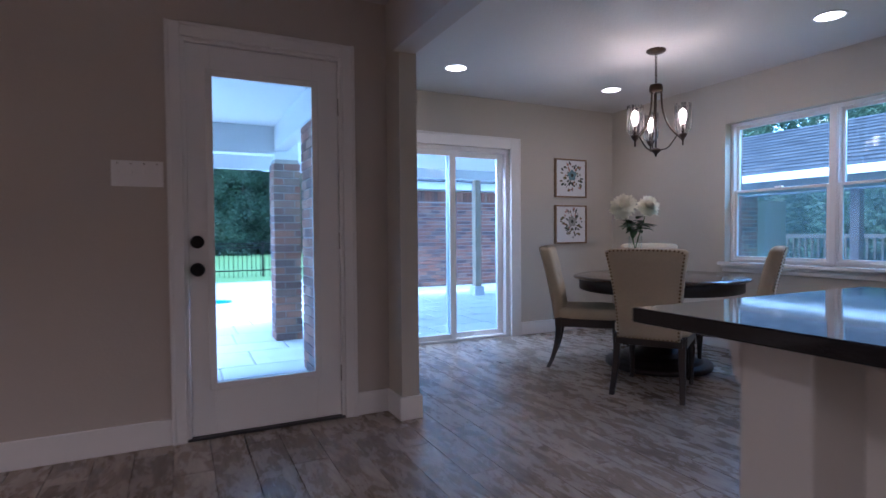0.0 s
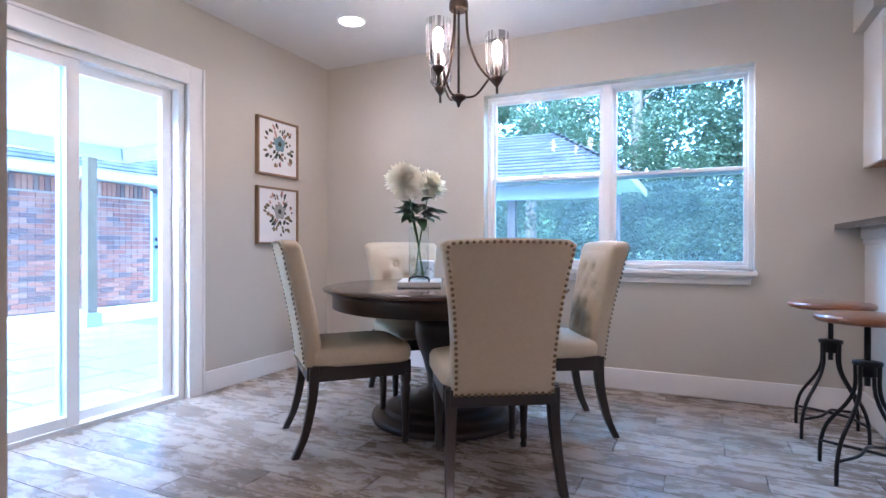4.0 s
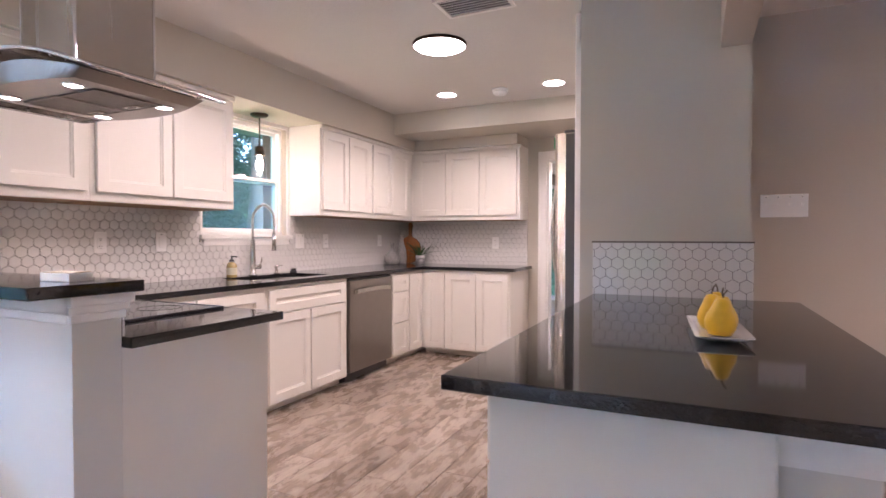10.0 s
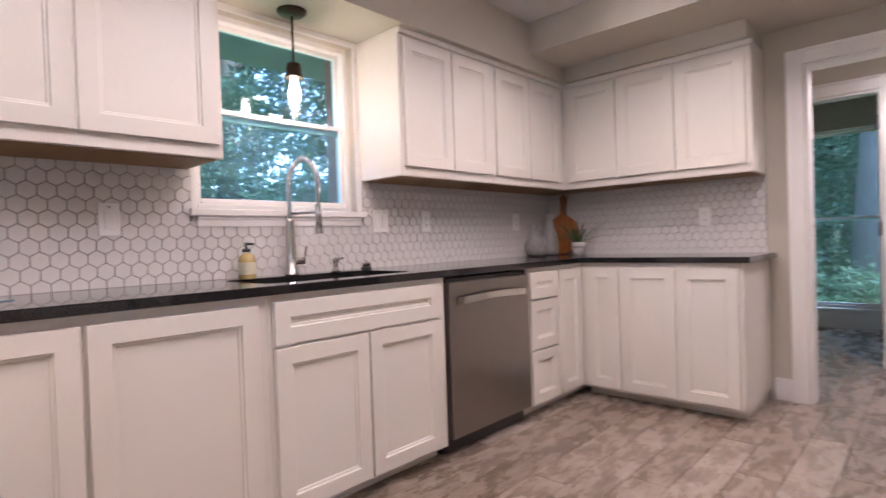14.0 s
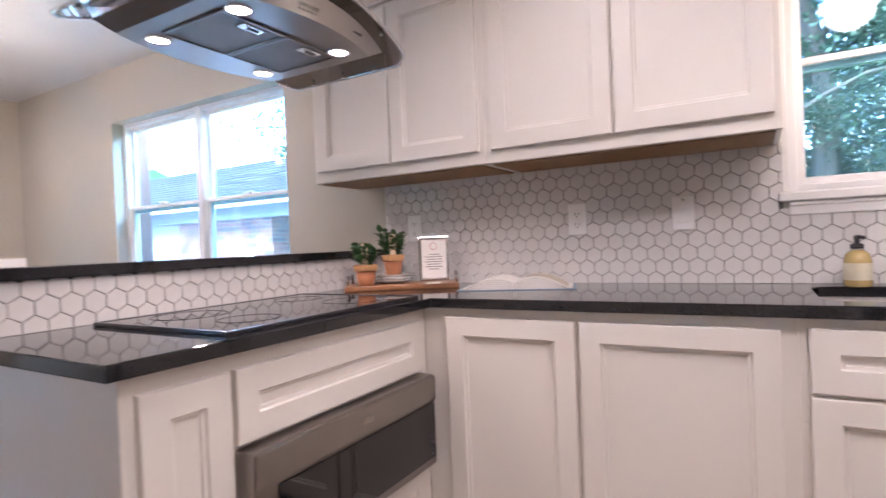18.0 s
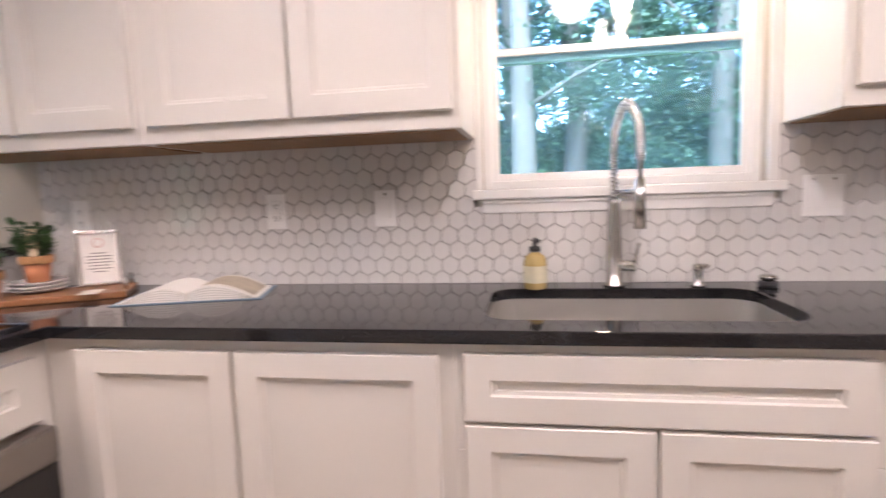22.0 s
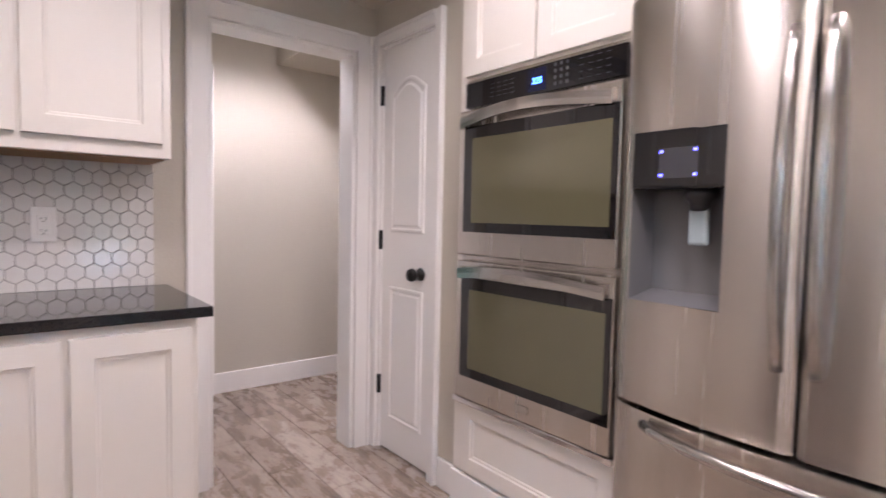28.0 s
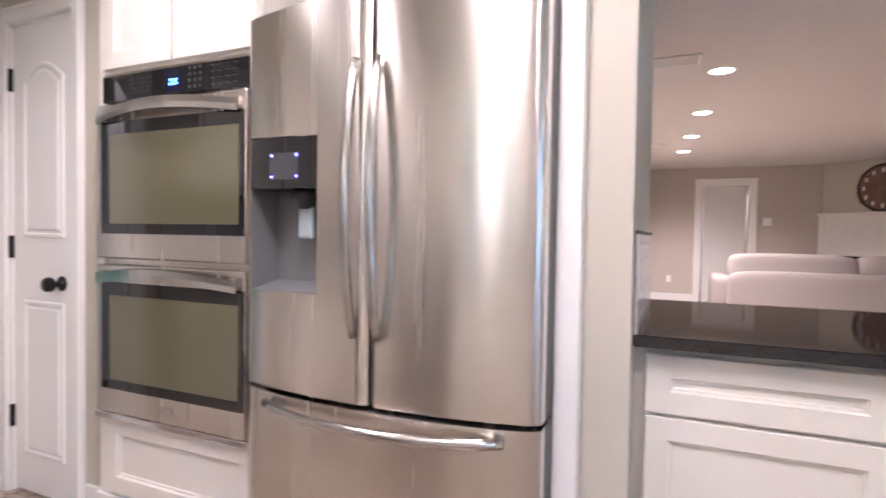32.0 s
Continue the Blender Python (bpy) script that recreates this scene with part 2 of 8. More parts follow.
M_GROUT = mat("grey brown grout", (0.155, 0.135, 0.12), 0.9, var=0.15, scale=60, bump=0.3)
M_FGROUT = mat("brown floor grout", (0.17, 0.135, 0.11), 0.9, var=0.2, scale=40, bump=0.3)
M_SEATWOOD = mat("orange brown stained wood", (0.22, 0.08, 0.03), 0.3, var=0.35, scale=5, bump=0.1, bscale=40, coat=0.2, aniso=(2, 14, 2))
M_GLASS = glass_mat("blue tinted window glass", (0.74, 0.93, 1.0))

M_SCREEN = bpy.data.materials.new("insect screen weave")
M_SCREEN.use_nodes = True
nt = M_SCREEN.node_tree
nt.nodes.remove(nt.nodes["Principled BSDF"])
_x, _d, _l, _k, _j = (nt.nodes.new(k) for k in ("ShaderNodeBsdfTransparent", "ShaderNodeBsdfDiffuse", "ShaderNodeBsdfTranslucent", "ShaderNodeMixShader", "ShaderNodeMixShader"))
_d.inputs[0].default_value = _l.inputs[0].default_value = (0.42, 0.46, 0.50, 1)
_k.inputs[0].default_value, _j.inputs[0].default_value = 0.5, 0.15
nt.links.new(_d.outputs[0], _k.inputs[1])
nt.links.new(_l.outputs[0], _k.inputs[2])
nt.links.new(_x.outputs[0], _j.inputs[1])
nt.links.new(_k.outputs[0], _j.inputs[2])
nt.links.new(_j.outputs[0], nt.nodes["Material Output"].inputs[0])


def plank_mat():
    """Wood look porcelain: streaked grain, pale worn patches and a tint of its own for each piece."""
    m = bpy.data.materials.new("wood look porcelain plank")
    m.use_nodes = True
    nt = m.node_tree
    N, L = nt.nodes.new, nt.links.new
    b = nt.nodes["Principled BSDF"]
    tc, oi, ge = N("ShaderNodeTexCoord"), N("ShaderNodeObjectInfo"), N("ShaderNodeNewGeometry")
    rs, sc, off = N("ShaderNodeMath"), N("ShaderNodeVectorMath"), N("ShaderNodeVectorMath")
    rs.operation = "ADD"
    L(oi.outputs["Random"], rs.inputs[0])
    L(ge.outputs["Random Per Island"], rs.inputs[1])
    fr = N("ShaderNodeMath")
    fr.operation = "FRACT"
    L(rs.outputs[0], fr.inputs[0])
    sc.operation = "SCALE"
    sc.inputs[0].default_value = (31.0, 57.0, 13.0)
    L(fr.outputs[0], sc.inputs["Scale"])
    L(tc.outputs["Object"], off.inputs[0])
    L(sc.outputs[0], off.inputs[1])

    def noise(scale, detail, stretch, rough=0.55, dist=0.0):
        mp, n = N("ShaderNodeMapping"), N("ShaderNodeTexNoise")
        mp.inputs["Scale"].default_value = stretch
        n.inputs["Scale"].default_value, n.inputs["Detail"].default_value = scale, detail
        n.inputs["Roughness"].default_value, n.inputs["Distortion"].default_value = rough, dist
        L(off.outputs[0], mp.inputs[0])
        L(mp.outputs[0], n.inputs["Vector"])
        return n.outputs["Fac"]

    grain = noise(16, 9, (6, 0.55, 1), 0.70, 0.35)
    patch = noise(6.0, 8, (2.4, 0.9, 1), 0.70, 0.35)
    cr = N("ShaderNodeValToRGB")
    e = cr.color_ramp.elements
    e[0].position, e[0].color = 0.36, (0.135, 0.100, 0.076, 1)
    e[1].position, e[1].color = 0.64, (0.44, 0.375, 0.315, 1)
    x = e.new(0.5)
    x.color = (0.285, 0.224, 0.176, 1)
    mx = N("ShaderNodeMath")
    mx.operation = "MULTIPLY_ADD"
    mx.inputs[1].default_value = 0.45
    h = N("ShaderNodeMath")
    h.operation = "MULTIPLY_ADD"
    h.inputs[1].default_value = 0.55
    L(grain, mx.inputs[0])
    L(patch, h.inputs[0])
    L(h.outputs[0], mx.inputs[2])
    sh = N("ShaderNodeMapRange")
    sh.inputs["To Min"].default_value, sh.inputs["To Max"].default_value = -0.06, 0.06
    L(fr.outputs[0], sh.inputs["Value"])
    L(sh.outputs[0], h.inputs[2])
    L(mx.outputs[0], cr.inputs[0])
    L(cr.outputs[0], b.inputs["Base Color"])
    rr = N("ShaderNodeMapRange")
    rr.inputs["To Min"].default_value, rr.inputs["To Max"].default_value = 0.17, 0.38
    L(patch, rr.inputs["Value"])
    L(rr.outputs[0], b.inputs["Roughness"])
    bp = N("ShaderNodeBump")
    bp.inputs["Strength"].default_value, bp.inputs["Distance"].default_value = 0.25, 0.003
    L(grain, bp.inputs["Height"])
    L(bp.outputs[0], b.inputs["Normal"])
    return m


def piece_mat(name, cols, rough=0.85, bump=0.4, bscale=120):
    """For bricks, shingles and leaves: each piece takes one of several colours."""
    m = bpy.data.materials.new(name)
    m.use_nodes = True
    nt = m.node_tree
    N, L = nt.nodes.new, nt.links.new
    b = nt.nodes["Principled BSDF"]
    b.inputs["Roughness"].default_value = rough
    oi, ge, rs, fr, cr = N("ShaderNodeObjectInfo"), N("ShaderNodeNewGeometry"), N("ShaderNodeMath"), N("ShaderNodeMath"), N("ShaderNodeValToRGB")
    rs.operation, fr.operation = "ADD", "FRACT"
    L(oi.outputs["Random"], rs.inputs[0])
    L(ge.outputs["Random Per Island"], rs.inputs[1])
    L(rs.outputs[0], fr.inputs[0])
    L(fr.outputs[0], cr.inputs[0])
    e = cr.color_ramp.elements
    e[0].color, e[1].color = (*cols[0], 1), (*cols[-1], 1)
    for i, c in enumerate(cols[1:-1]):
        e.new((i + 1) / (len(cols) - 1)).color = (*c, 1)
    tc, n = N("ShaderNodeTexCoord"), N("ShaderNodeTexNoise")
    n.inputs["Scale"].default_value, n.inputs["Detail"].default_value = bscale / 4, 6
    L(tc.outputs["Object"], n.inputs["Vector"])
    mx = N("ShaderNodeMix")
    mx.data_type, mx.blend_type = "RGBA", "OVERLAY"
    mx.inputs["Factor"].default_value = 0.35
    L(cr.outputs[0], mx.inputs["A"])
    L(n.outputs["Fac"], mx.inputs["B"])
    L(mx.outputs["Result"], b.inputs["Base Color"])
    if bump:
        bp = N("ShaderNodeBump")
        bp.inputs["Strength"].default_value, bp.inputs["Distance"].default_value = bump, 0.004
        L(n.outputs["Fac"], bp.inputs["Height"])
        L(bp.outputs[0], b.inputs["Normal"])
    return m


M_PLANK = plank_mat()
M_BRICK = piece_mat("mixed red and grey brick", [(0.30, 0.12, 0.085), (0.36, 0.17, 0.12), (0.24, 0.105, 0.08), (0.12, 0.095, 0.095), (0.33, 0.15, 0.11), (0.40, 0.23, 0.17), (0.17, 0.13, 0.125)])
M_MORTAR = mat("pale mortar", (0.42, 0.39, 0.36), 0.95, var=0.15, scale=30, bump=0.4)
M_FOLIAGE = piece_mat("mixed green foliage", [(0.070, 0.120, 0.068), (0.098, 0.155, 0.092), (0.128, 0.190, 0.112), (0.080, 0.132, 0.078), (0.150, 0.215, 0.125)], 0.7, 0)
nt = M_FOLIAGE.node_tree
_b, _o = nt.nodes["Principled BSDF"], nt.nodes["Material Output"]
_t, _a = nt.nodes.new("ShaderNodeBsdfTranslucent"), nt.nodes.new("ShaderNodeMixShader")
_a.inputs[0].default_value = 0.5
nt.links.new(_b.inputs["Base Color"].links[0].from_socket, _t.inputs[0])
nt.links.new(_b.outputs[0], _a.inputs[1])
nt.links.new(_t.outputs[0], _a.inputs[2])
nt.links.new(_a.outputs[0], _o.inputs[0])
M_BARK = mat("tree bark", (0.13, 0.10, 0.075), 0.95, var=0.4, scale=14, bump=0.8, bscale=40, aniso=(3, 3, 0.6))
M_PATIO = mat("pale patio stone", (0.64, 0.62, 0.59), 0.8, var=0.15, scale=5, bump=0.2)
M_PORCH = mat("white porch paint", (0.70, 0.70, 0.69), 0.6, var=0.05, scale=4, bump=0.1, bscale=40)

# ---- plan ----
XE, YN, YS, ZC = 4.40, 4.13, -3.566, 2.326   # dining and kitchen
YD = 2.607                                   # wall with the garden door
XW = 1.407                                  # west side of the dining room
XL, YL = -6.7, -1.72                          # far walls of the living room
YH = -4.72                                   # far side of the back hall
CT = 0.909                                   # worktop height
ZF = 0.077                                   # finished floor

# ---- walls, floor, ceilings ----
bm = bmesh.new()
wall_with_holes(bm, "y", XE, XE + 0.16, YS - 0.12, YN + 0.16, 0, ZC, [(1.215, 2.815, 0.811, 1.967), (-1.77, -0.972, 1.195, 2.015)])
structure("wall_east", bm, M_WALL, "greige painted wall with two white windows", "wall")
bm = bmesh.new()
wall_with_holes(bm, "x", YN, YN + 0.16, 1.309, XE, 0, ZC, [(1.84, 3.115, 0.0, 1.866)])
structure("wall_north", bm, M_WALL, "greige painted wall with a sliding glass door", "wall")
bm = bmesh.new()
box(bm, 1.309, XW, 2.414, YN, 0, ZC)
structure("wall_dining_west", bm, M_WALL, "greige painted wall end beside the garden door", "wall")
bm = bmesh.new()
wall_with_holes(bm, "x", YD, YD + 0.16, XL - 0.16, 1.309, 0, ZC, [(0.284, 1.055, 0.0, 2.0)])
structure("wall_living_north", bm, M_WALL2, "taupe painted wall with a white glazed garden door", "wall")
bm = bmesh.new()
box(bm, 1.277, 1.397, -1.135, 2.414, 2.012, ZC)
structure("beam", bm, M_WALL2, "dropped painted beam over the wide opening", "beam")
bm = bmesh.new()
box(bm, 1.274, 2.0, -1.245, -1.135, 0, ZC)
structure("wall_fridge_side", bm, M_WALL, "greige painted wall end beside the refrigerator", "wall")
bm = bmesh.new()
box(bm, 1.154, 1.274, -5.12, YL - 0.16, 0, ZC)
box(bm, 1.274, 1.394, YL - 0.16, -1.245, 0, ZC)
structure("wall_fridge_back", bm, M_WALL, "painted wall behind the refrigerator and ovens", "wall")
bm = bmesh.new()
wall_with_holes(bm, "x", YS - 0.12, YS, 1.96, XE, 0, ZC, [(2.135, 2.785, 0.0, 1.925)])
structure("wall_south", bm, M_WALL, "greige painted kitchen wall with a cased doorway", "wall")
bm = bmesh.new()
wall_with_holes(bm, "y", 1.96, 2.03, YS, -2.88, 0, ZC, [(-3.51, -3.095, 0.0, 1.955)])
structure("wall_pantry", bm, M_WALL, "painted wall round the narrow pantry door", "wall")
bm = bmesh.new()
wall_with_holes(bm, "y", XL - 0.16, XL, YL, YD, 0, ZC, [(-0.71, 0.025, 0, 2.05)])
structure("wall_living_west", bm, M_WALL2, "taupe painted wall with a cased doorway", "wall")
bm = bmesh.new()
box(bm, XL, 1.274, YL - 0.16, YL, 0, ZC)
structure("wall_living_south", bm, M_WALL2, "taupe painted living room wall", "wall")
bm = bmesh.new()
box(bm, XL - 1.6, XL - 1.5, -1.6, 1.2, 0, ZC)
box(bm, XL - 1.5, XL - 0.16, -1.7, -1.6, 0, ZC)
box(bm, XL - 1.5, XL - 0.16, 1.2, 1.3, 0, ZC)
structure("wall_far_hall", bm, M_WALL2, "taupe painted wall of a far hall", "wall")
# back hall behind the kitchen, with a doorway to a sunny room
bm = bmesh.new()
wall_with_holes(bm, "x", YH - 0.12, YH, 1.274, XE + 0.16, 0, ZC, [(2.53, 3.5, 0.0, 1.955)])
structure("wall_hall_south", bm, M_WALL, "greige painted hall wall with a doorway", "wall")
bm = bmesh.new()
box(bm, XE, XE + 0.16, -6.4, YS - 0.12, 0, ZC)
box(bm, 1.154, 1.274, -6.4, YH - 0.12, 0, ZC)
wall_with_holes(bm, "x", -6.52, -6.4, 1.154, XE + 0.16, 0, ZC, [(2.63, 3.95, 0.27, 1.97)])
structure("wall_back_room", bm, M_WALL, "greige painted back room wall with a window", "wall")
bm = bmesh.new()
box(bm, 1.274, 2.05, -4.72, -4.20, 2.12, ZC)
structure("soffit_hall", bm, M_WALL, "dropped painted soffit in the hall", "soffit")

bm = bmesh.new()
box(bm, XL - 1.7, XE + 0.16, -6.55, YN + 0.16, ZC, ZC + 0.12)
structure("ceiling", bm, M_CEIL, "white textured plaster ceiling", "ceiling")
bm = bmesh.new()
box(bm, XL - 1.7, XE + 0.10, -6.5, YD + 0.10, -0.16, ZF - 0.010)
box(bm, 1.309, XE + 0.10, YD + 0.10, YN + 0.12, -0.16, ZF - 0.010)
FLOOR = structure("floor", bm, M_FGROUT, "wood look plank tile floor with thin grout joints", "floor")
bm = bmesh.new()
box(bm, 4.045, XE, -3.235, 0.775, 2.045, ZC)
structure("soffit_east", bm, M_WALL, "painted soffit over the wall cabinets", "soffit")
bm = bmesh.new()
box(bm, 2.98, XE, YS, -3.235, 2.045, ZC)
box(bm, 2.03, 4.045, -3.235, -2.83, 2.14, ZC)
box(bm, 2.03, 2.98, YS, -3.235, 2.14, ZC)
structure("soffit_south", bm, M_WALL, "painted soffit over the doorway and corner cabinets", "soffit")
bm = bmesh.new()
box(bm, 1.274, 2.03, -2.83, -1.245, 2.16, ZC)
structure("soffit_west", bm, M_WALL, "painted soffit over the refrigerator", "soffit")


# ---- trim ----
def trim(name, dims, label="white painted trim", category="trim", m=M_TRIM, bevel=0.004):
    bm = bmesh.new()
    for d in dims if isinstance(dims[0], tuple) else [dims]:
        box(bm, *d)
    return tagged(part(name, bm, m, None, bevel=bevel), label, category, kind="structure")


BBH, BBT = 0.125, 0.015
for d in ((XE - BBT, XE, 0.74, YN, ZF, ZF + BBH), (3.23, XE - BBT, YN - BBT, YN, ZF, ZF + BBH), (XW, XW + BBT, 2.414, YN, ZF, ZF + BBH), (XW, 1.73, YN - BBT, YN, ZF, ZF + BBH),
          (1.294, XW + BBT, 2.399, 2.414, ZF, ZF + BBH), (1.294, 1.309, 2.414, YD - BBT, ZF, ZF + BBH), (1.122, 1.309, YD - BBT, YD, ZF, ZF + BBH), (XL, 0.217, YD - BBT, YD, ZF, ZF + BBH),
          (XL, XL + BBT, YL, -0.79, ZF, ZF + BBH), (XL, XL + BBT, 0.10, 1.0, ZF, ZF + BBH), (1.274, 2.44, YH, YH + BBT, ZF, ZF + BBH), (1.274, 4.4, -6.4, -6.385, ZF, ZF + BBH),
          (2.03, 2.045, -3.03, -2.88, ZF, ZF + BBH), (2.862, 2.95, YS, YS + BBT, ZF, ZF + BBH), (2.0, 2.015, -1.245, -1.135, ZF, ZF + BBH),
          (2.88, XE - BBT, 0.722, 0.737, ZF, ZF + BBH), (XL, 1.274, YL, YL + BBT, ZF, ZF + BBH), (1.259, 1.274, YL + BBT, -1.135, ZF, ZF + BBH)):
    trim("baseboard", d, "white painted baseboard with a rounded top", "baseboard")


def casing(name, axis, at, face, u0, u1, ztop, w=0.09, t=0.02, z0=0.0, label="white painted door casing"):
    """Casing round a door opening on a wall face: face is the way it looks (+1 or -1)."""
    a, b = (at, at + face * t)
    ds = [(u0 - w, u0, z0, ztop + w), (u1, u1 + w, z0, ztop + w), (u0, u1, ztop, ztop + w)]
    bm = bmesh.new()
    for c0, c1, e0, e1 in ds:
        if axis == "x":
            box(bm, c0, c1, a, b, e0, e1)
        else:
            box(bm, a, b, c0, c1, e0, e1)
        # raised outer band
        i = 0.018
        if c1 - c0 < 0.2:
            q = (c0, c0 + i) if c1 == u0 else (c1 - i, c1)
            g = (q[0], q[1], e0, e1)
        else:
            g = (c0, c1, e1 - i, e1)
        if axis == "x":
            box(bm, g[0], g[1], b, b + face * 0.008, g[2], g[3])
        else:
            box(bm, b, b + face * 0.008, g[0], g[1], g[2], g[3])
    return tagged(part(name, bm, M_TRIM, None, bevel=0.003, seg=1), label, "door casing", kind="structure")


def jamb(name, axis, a0, a1, u0, u1, ztop, t=0.018):
    ds = [(u0, u0 + t, 0, ztop), (u1 - t, u1, 0, ztop), (u0 + t, u1 - t, ztop - t, ztop)]
    bm = bmesh.new()
    for c0, c1, e0, e1 in ds:
        if axis == "x":
            box(bm, c0, c1, a0, a1, e0, e1)
        else:
            box(bm, a0, a1, c0, c1, e0, e1)
    return tagged(part(name, bm, M_TRIM, None, bevel=0.002, seg=1), "white painted door jamb", "door jamb", kind="structure")


casing("door_casing_1", "x", YD, -1, 0.284, 1.055, 2.0, 0.066)
jamb("door_jamb_1", "x", YD - 0.005, YD + 0.16, 0.284, 1.055, 2.0)
casing("door_casing_2", "x", YN, -1, 1.84, 3.115, 1.866, 0.105)
casing("door_casing_3", "x", YS, 1, 2.135, 2.785, 1.925, 0.08)
jamb("door_jamb_3", "x", YS - 0.12, YS + 0.003, 2.135, 2.785, 1.925)
casing("door_casing_4", "y", 2.03, 1, -3.51, -3.095, 1.955, 0.055)
jamb("door_jamb_4", "y", 1.96, 2.033, -3.51, -3.095, 1.955, 0.01)
casing("door_casing_5", "y", XL, 1, -0.71, 0.025, 2.05)
jamb("door_jamb_5", "y", XL - 0.16, XL + 0.003, -0.71, 0.025, 2.05)
casing("door_casing_6", "x", YH, 1, 2.53, 3.5, 1.955, 0.09)
jamb("door_jamb_6", "x", YH - 0.12, YH + 0.003, 2.53, 3.5, 1.955)

# ---- garden door ----
d1 = thing("door_1", "white garden door with a tall clear glass pane, closed", "door", kind="structure")
x0, x1, g0, g1, zg0, zg1 = 0.303, 1.036, 0.412, 0.905, 0.335, 1.84
for nm, d in (("stile", (x0, g0, 2.622, 2.662, ZF + 0.014, 1.98)), ("stile", (g1, x1, 2.622, 2.662, ZF + 0.014, 1.98)), ("rail", (g0, g1, 2.622, 2.662, ZF + 0.014, zg0)), ("rail", (g0, g1, 2.622, 2.662, zg1, 1.98))):
    bx(nm, d, M_TRIM, d1, bevel=0.002, seg=1)
for d in ((g0 - 0.012, g1 + 0.012, 2.613, 2.622, zg0 - 0.025, zg0 + 0.008), (g0 - 0.012, g1 + 0.012, 2.613, 2.622, zg1 - 0.008, zg1 + 0.025), (g0 - 0.025, g0 + 0.008, 2.612, 2.622, zg0 - 0.025, zg1 + 0.025), (g1 - 0.008, g1 + 0.025, 2.612, 2.622, zg0 - 0.025, zg1 + 0.025)):
    bx("glazing_bead", d, M_TRIM, d1, bevel=0.004)
p = bx("pane", (g0, g1, 2.639, 2.645, zg0, zg1), M_GLASS, d1, "clear glass pane", bevel=0)
p.visible_shadow = False
for z in (0.90, 1.033):
    k = part("lock_knob", lathe(bmesh.new(), [(0.033, 0), (0.033, 0.008), (0.018, 0.014), (0.016, 0.03), (0.028, 0.04), (0.03, 0.055), (0.02, 0.068), (0.001, 0.07)] if z < 1 else [(0.031, 0), (0.031, 0.012), (0.024, 0.02), (0.001, 0.021)], 24), M_BLACKMETAL, d1, "round black knob" if z < 1 else "round black deadbolt", smooth=True)
    k.matrix_world = pose(0.342, 2.622, z, 90, 0, 0)
for z in (0.32, 1.03, 1.74):
    bx("hinge", (1.033, 1.048, 2.604, 2.619, z - 0.045, z + 0.045), M_NICKEL, d1, "steel hinge", bevel=0.003)
trim("threshold", (0.284, 1.055, 2.597, 2.767, ZF - 0.02, ZF + 0.012), "dark door threshold", "threshold", M_DARK)

# ---- sliding door ----
sd = thing("door_2", "white framed sliding glass patio door, closed", "door", kind="structure")
for d in ((1.84, 1.88, YN + 0.02, YN + 0.12, 0, 1.866), (3.075, 3.115, YN + 0.02, YN + 0.12, 0, 1.866), (1.88, 3.075, YN + 0.02, YN + 0.12, 1.825, 1.866), (1.88, 3.075, YN + 0.02, YN + 0.12, 0, ZF + 0.02)):
    bx("frame", d, M_TRIM, sd)
for a, b, y in ((1.88, 2.545, YN + 0.03), (2.48, 3.075, YN + 0.075)):
    for d in ((a, a + 0.06, y, y + 0.035, 0.06, 1.825), (b - 0.06, b, y, y + 0.035, 0.06, 1.825), (a + 0.06, b - 0.06, y, y + 0.035, 0.06, 0.145), (a + 0.06, b - 0.06, y, y + 0.035, 1.775, 1.825)):
        bx("sash", d, M_WHITEPL, sd, bevel=0.003)
    p = bx("pane", (a + 0.06, b - 0.06, y + 0.015, y + 0.021, 0.145, 1.775), M_GLASS, sd, "clear glass pane", bevel=0)
    p.visible_shadow = False


# ---- windows: two sashes each, set in drywall reveals over a stool ----
def sash_window(nm, axis, at, out, u0, u1, z0, z1, rail, lab, stool=True, ear=0.05, apron=0.05, screen=True):
    """A single-hung window unit; at is the frame's inner face and out the way to the outside."""
    w = thing(nm, lab, "window", kind="structure")

    def b(n, a0, a1, c0, c1, d0, d1, m=M_WHITEPL, l="", bv=0.003):
        lo, hi = at + out * d0, at + out * d1
        ob = bx(n, (lo, hi, a0, a1, c0, c1) if axis == "y" else (a0, a1, lo, hi, c0, c1), m, w, l, bevel=bv)
        return ob

    f = 0.026
    for q in ((u0, u0 + f, z0, z1), (u1 - f, u1, z0, z1), (u0 + f, u1 - f, z0, z0 + f), (u0 + f, u1 - f, z1 - f, z1)):
        b("window_frame", *q, 0, 0.07)
    s = 0.022
    a0, a1 = u0 + f, u1 - f
    for zz0, zz1, dep in ((z0 + f, rail + 0.02, 0.012), (rail - 0.02, z1 - f, 0.04)):
        for q in ((a0, a0 + s, zz0, zz1), (a1 - s, a1, zz0, zz1), (a0 + s, a1 - s, zz0, zz0 + s), (a0 + s, a1 - s, zz1 - s, zz1)):
            b("sash", *q, dep, dep + 0.026)
        g = b("pane", a0 + s, a1 - s, zz0 + s, zz1 - s, dep + 0.011, dep + 0.015, M_GLASS, "clear glass pane", 0)
    if screen:
        g = b("insect_screen", a0 + s, a1 - s, z0 + f, rail, 0.058, 0.060, M_SCREEN, "fine grey insect screen", 0)
        g.visible_shadow = False
    b("sash_lock", (a0 + a1) / 2 - 0.03, (a0 + a1) / 2 + 0.03, rail + 0.02, rail + 0.032, 0.006, 0.03)
    return w


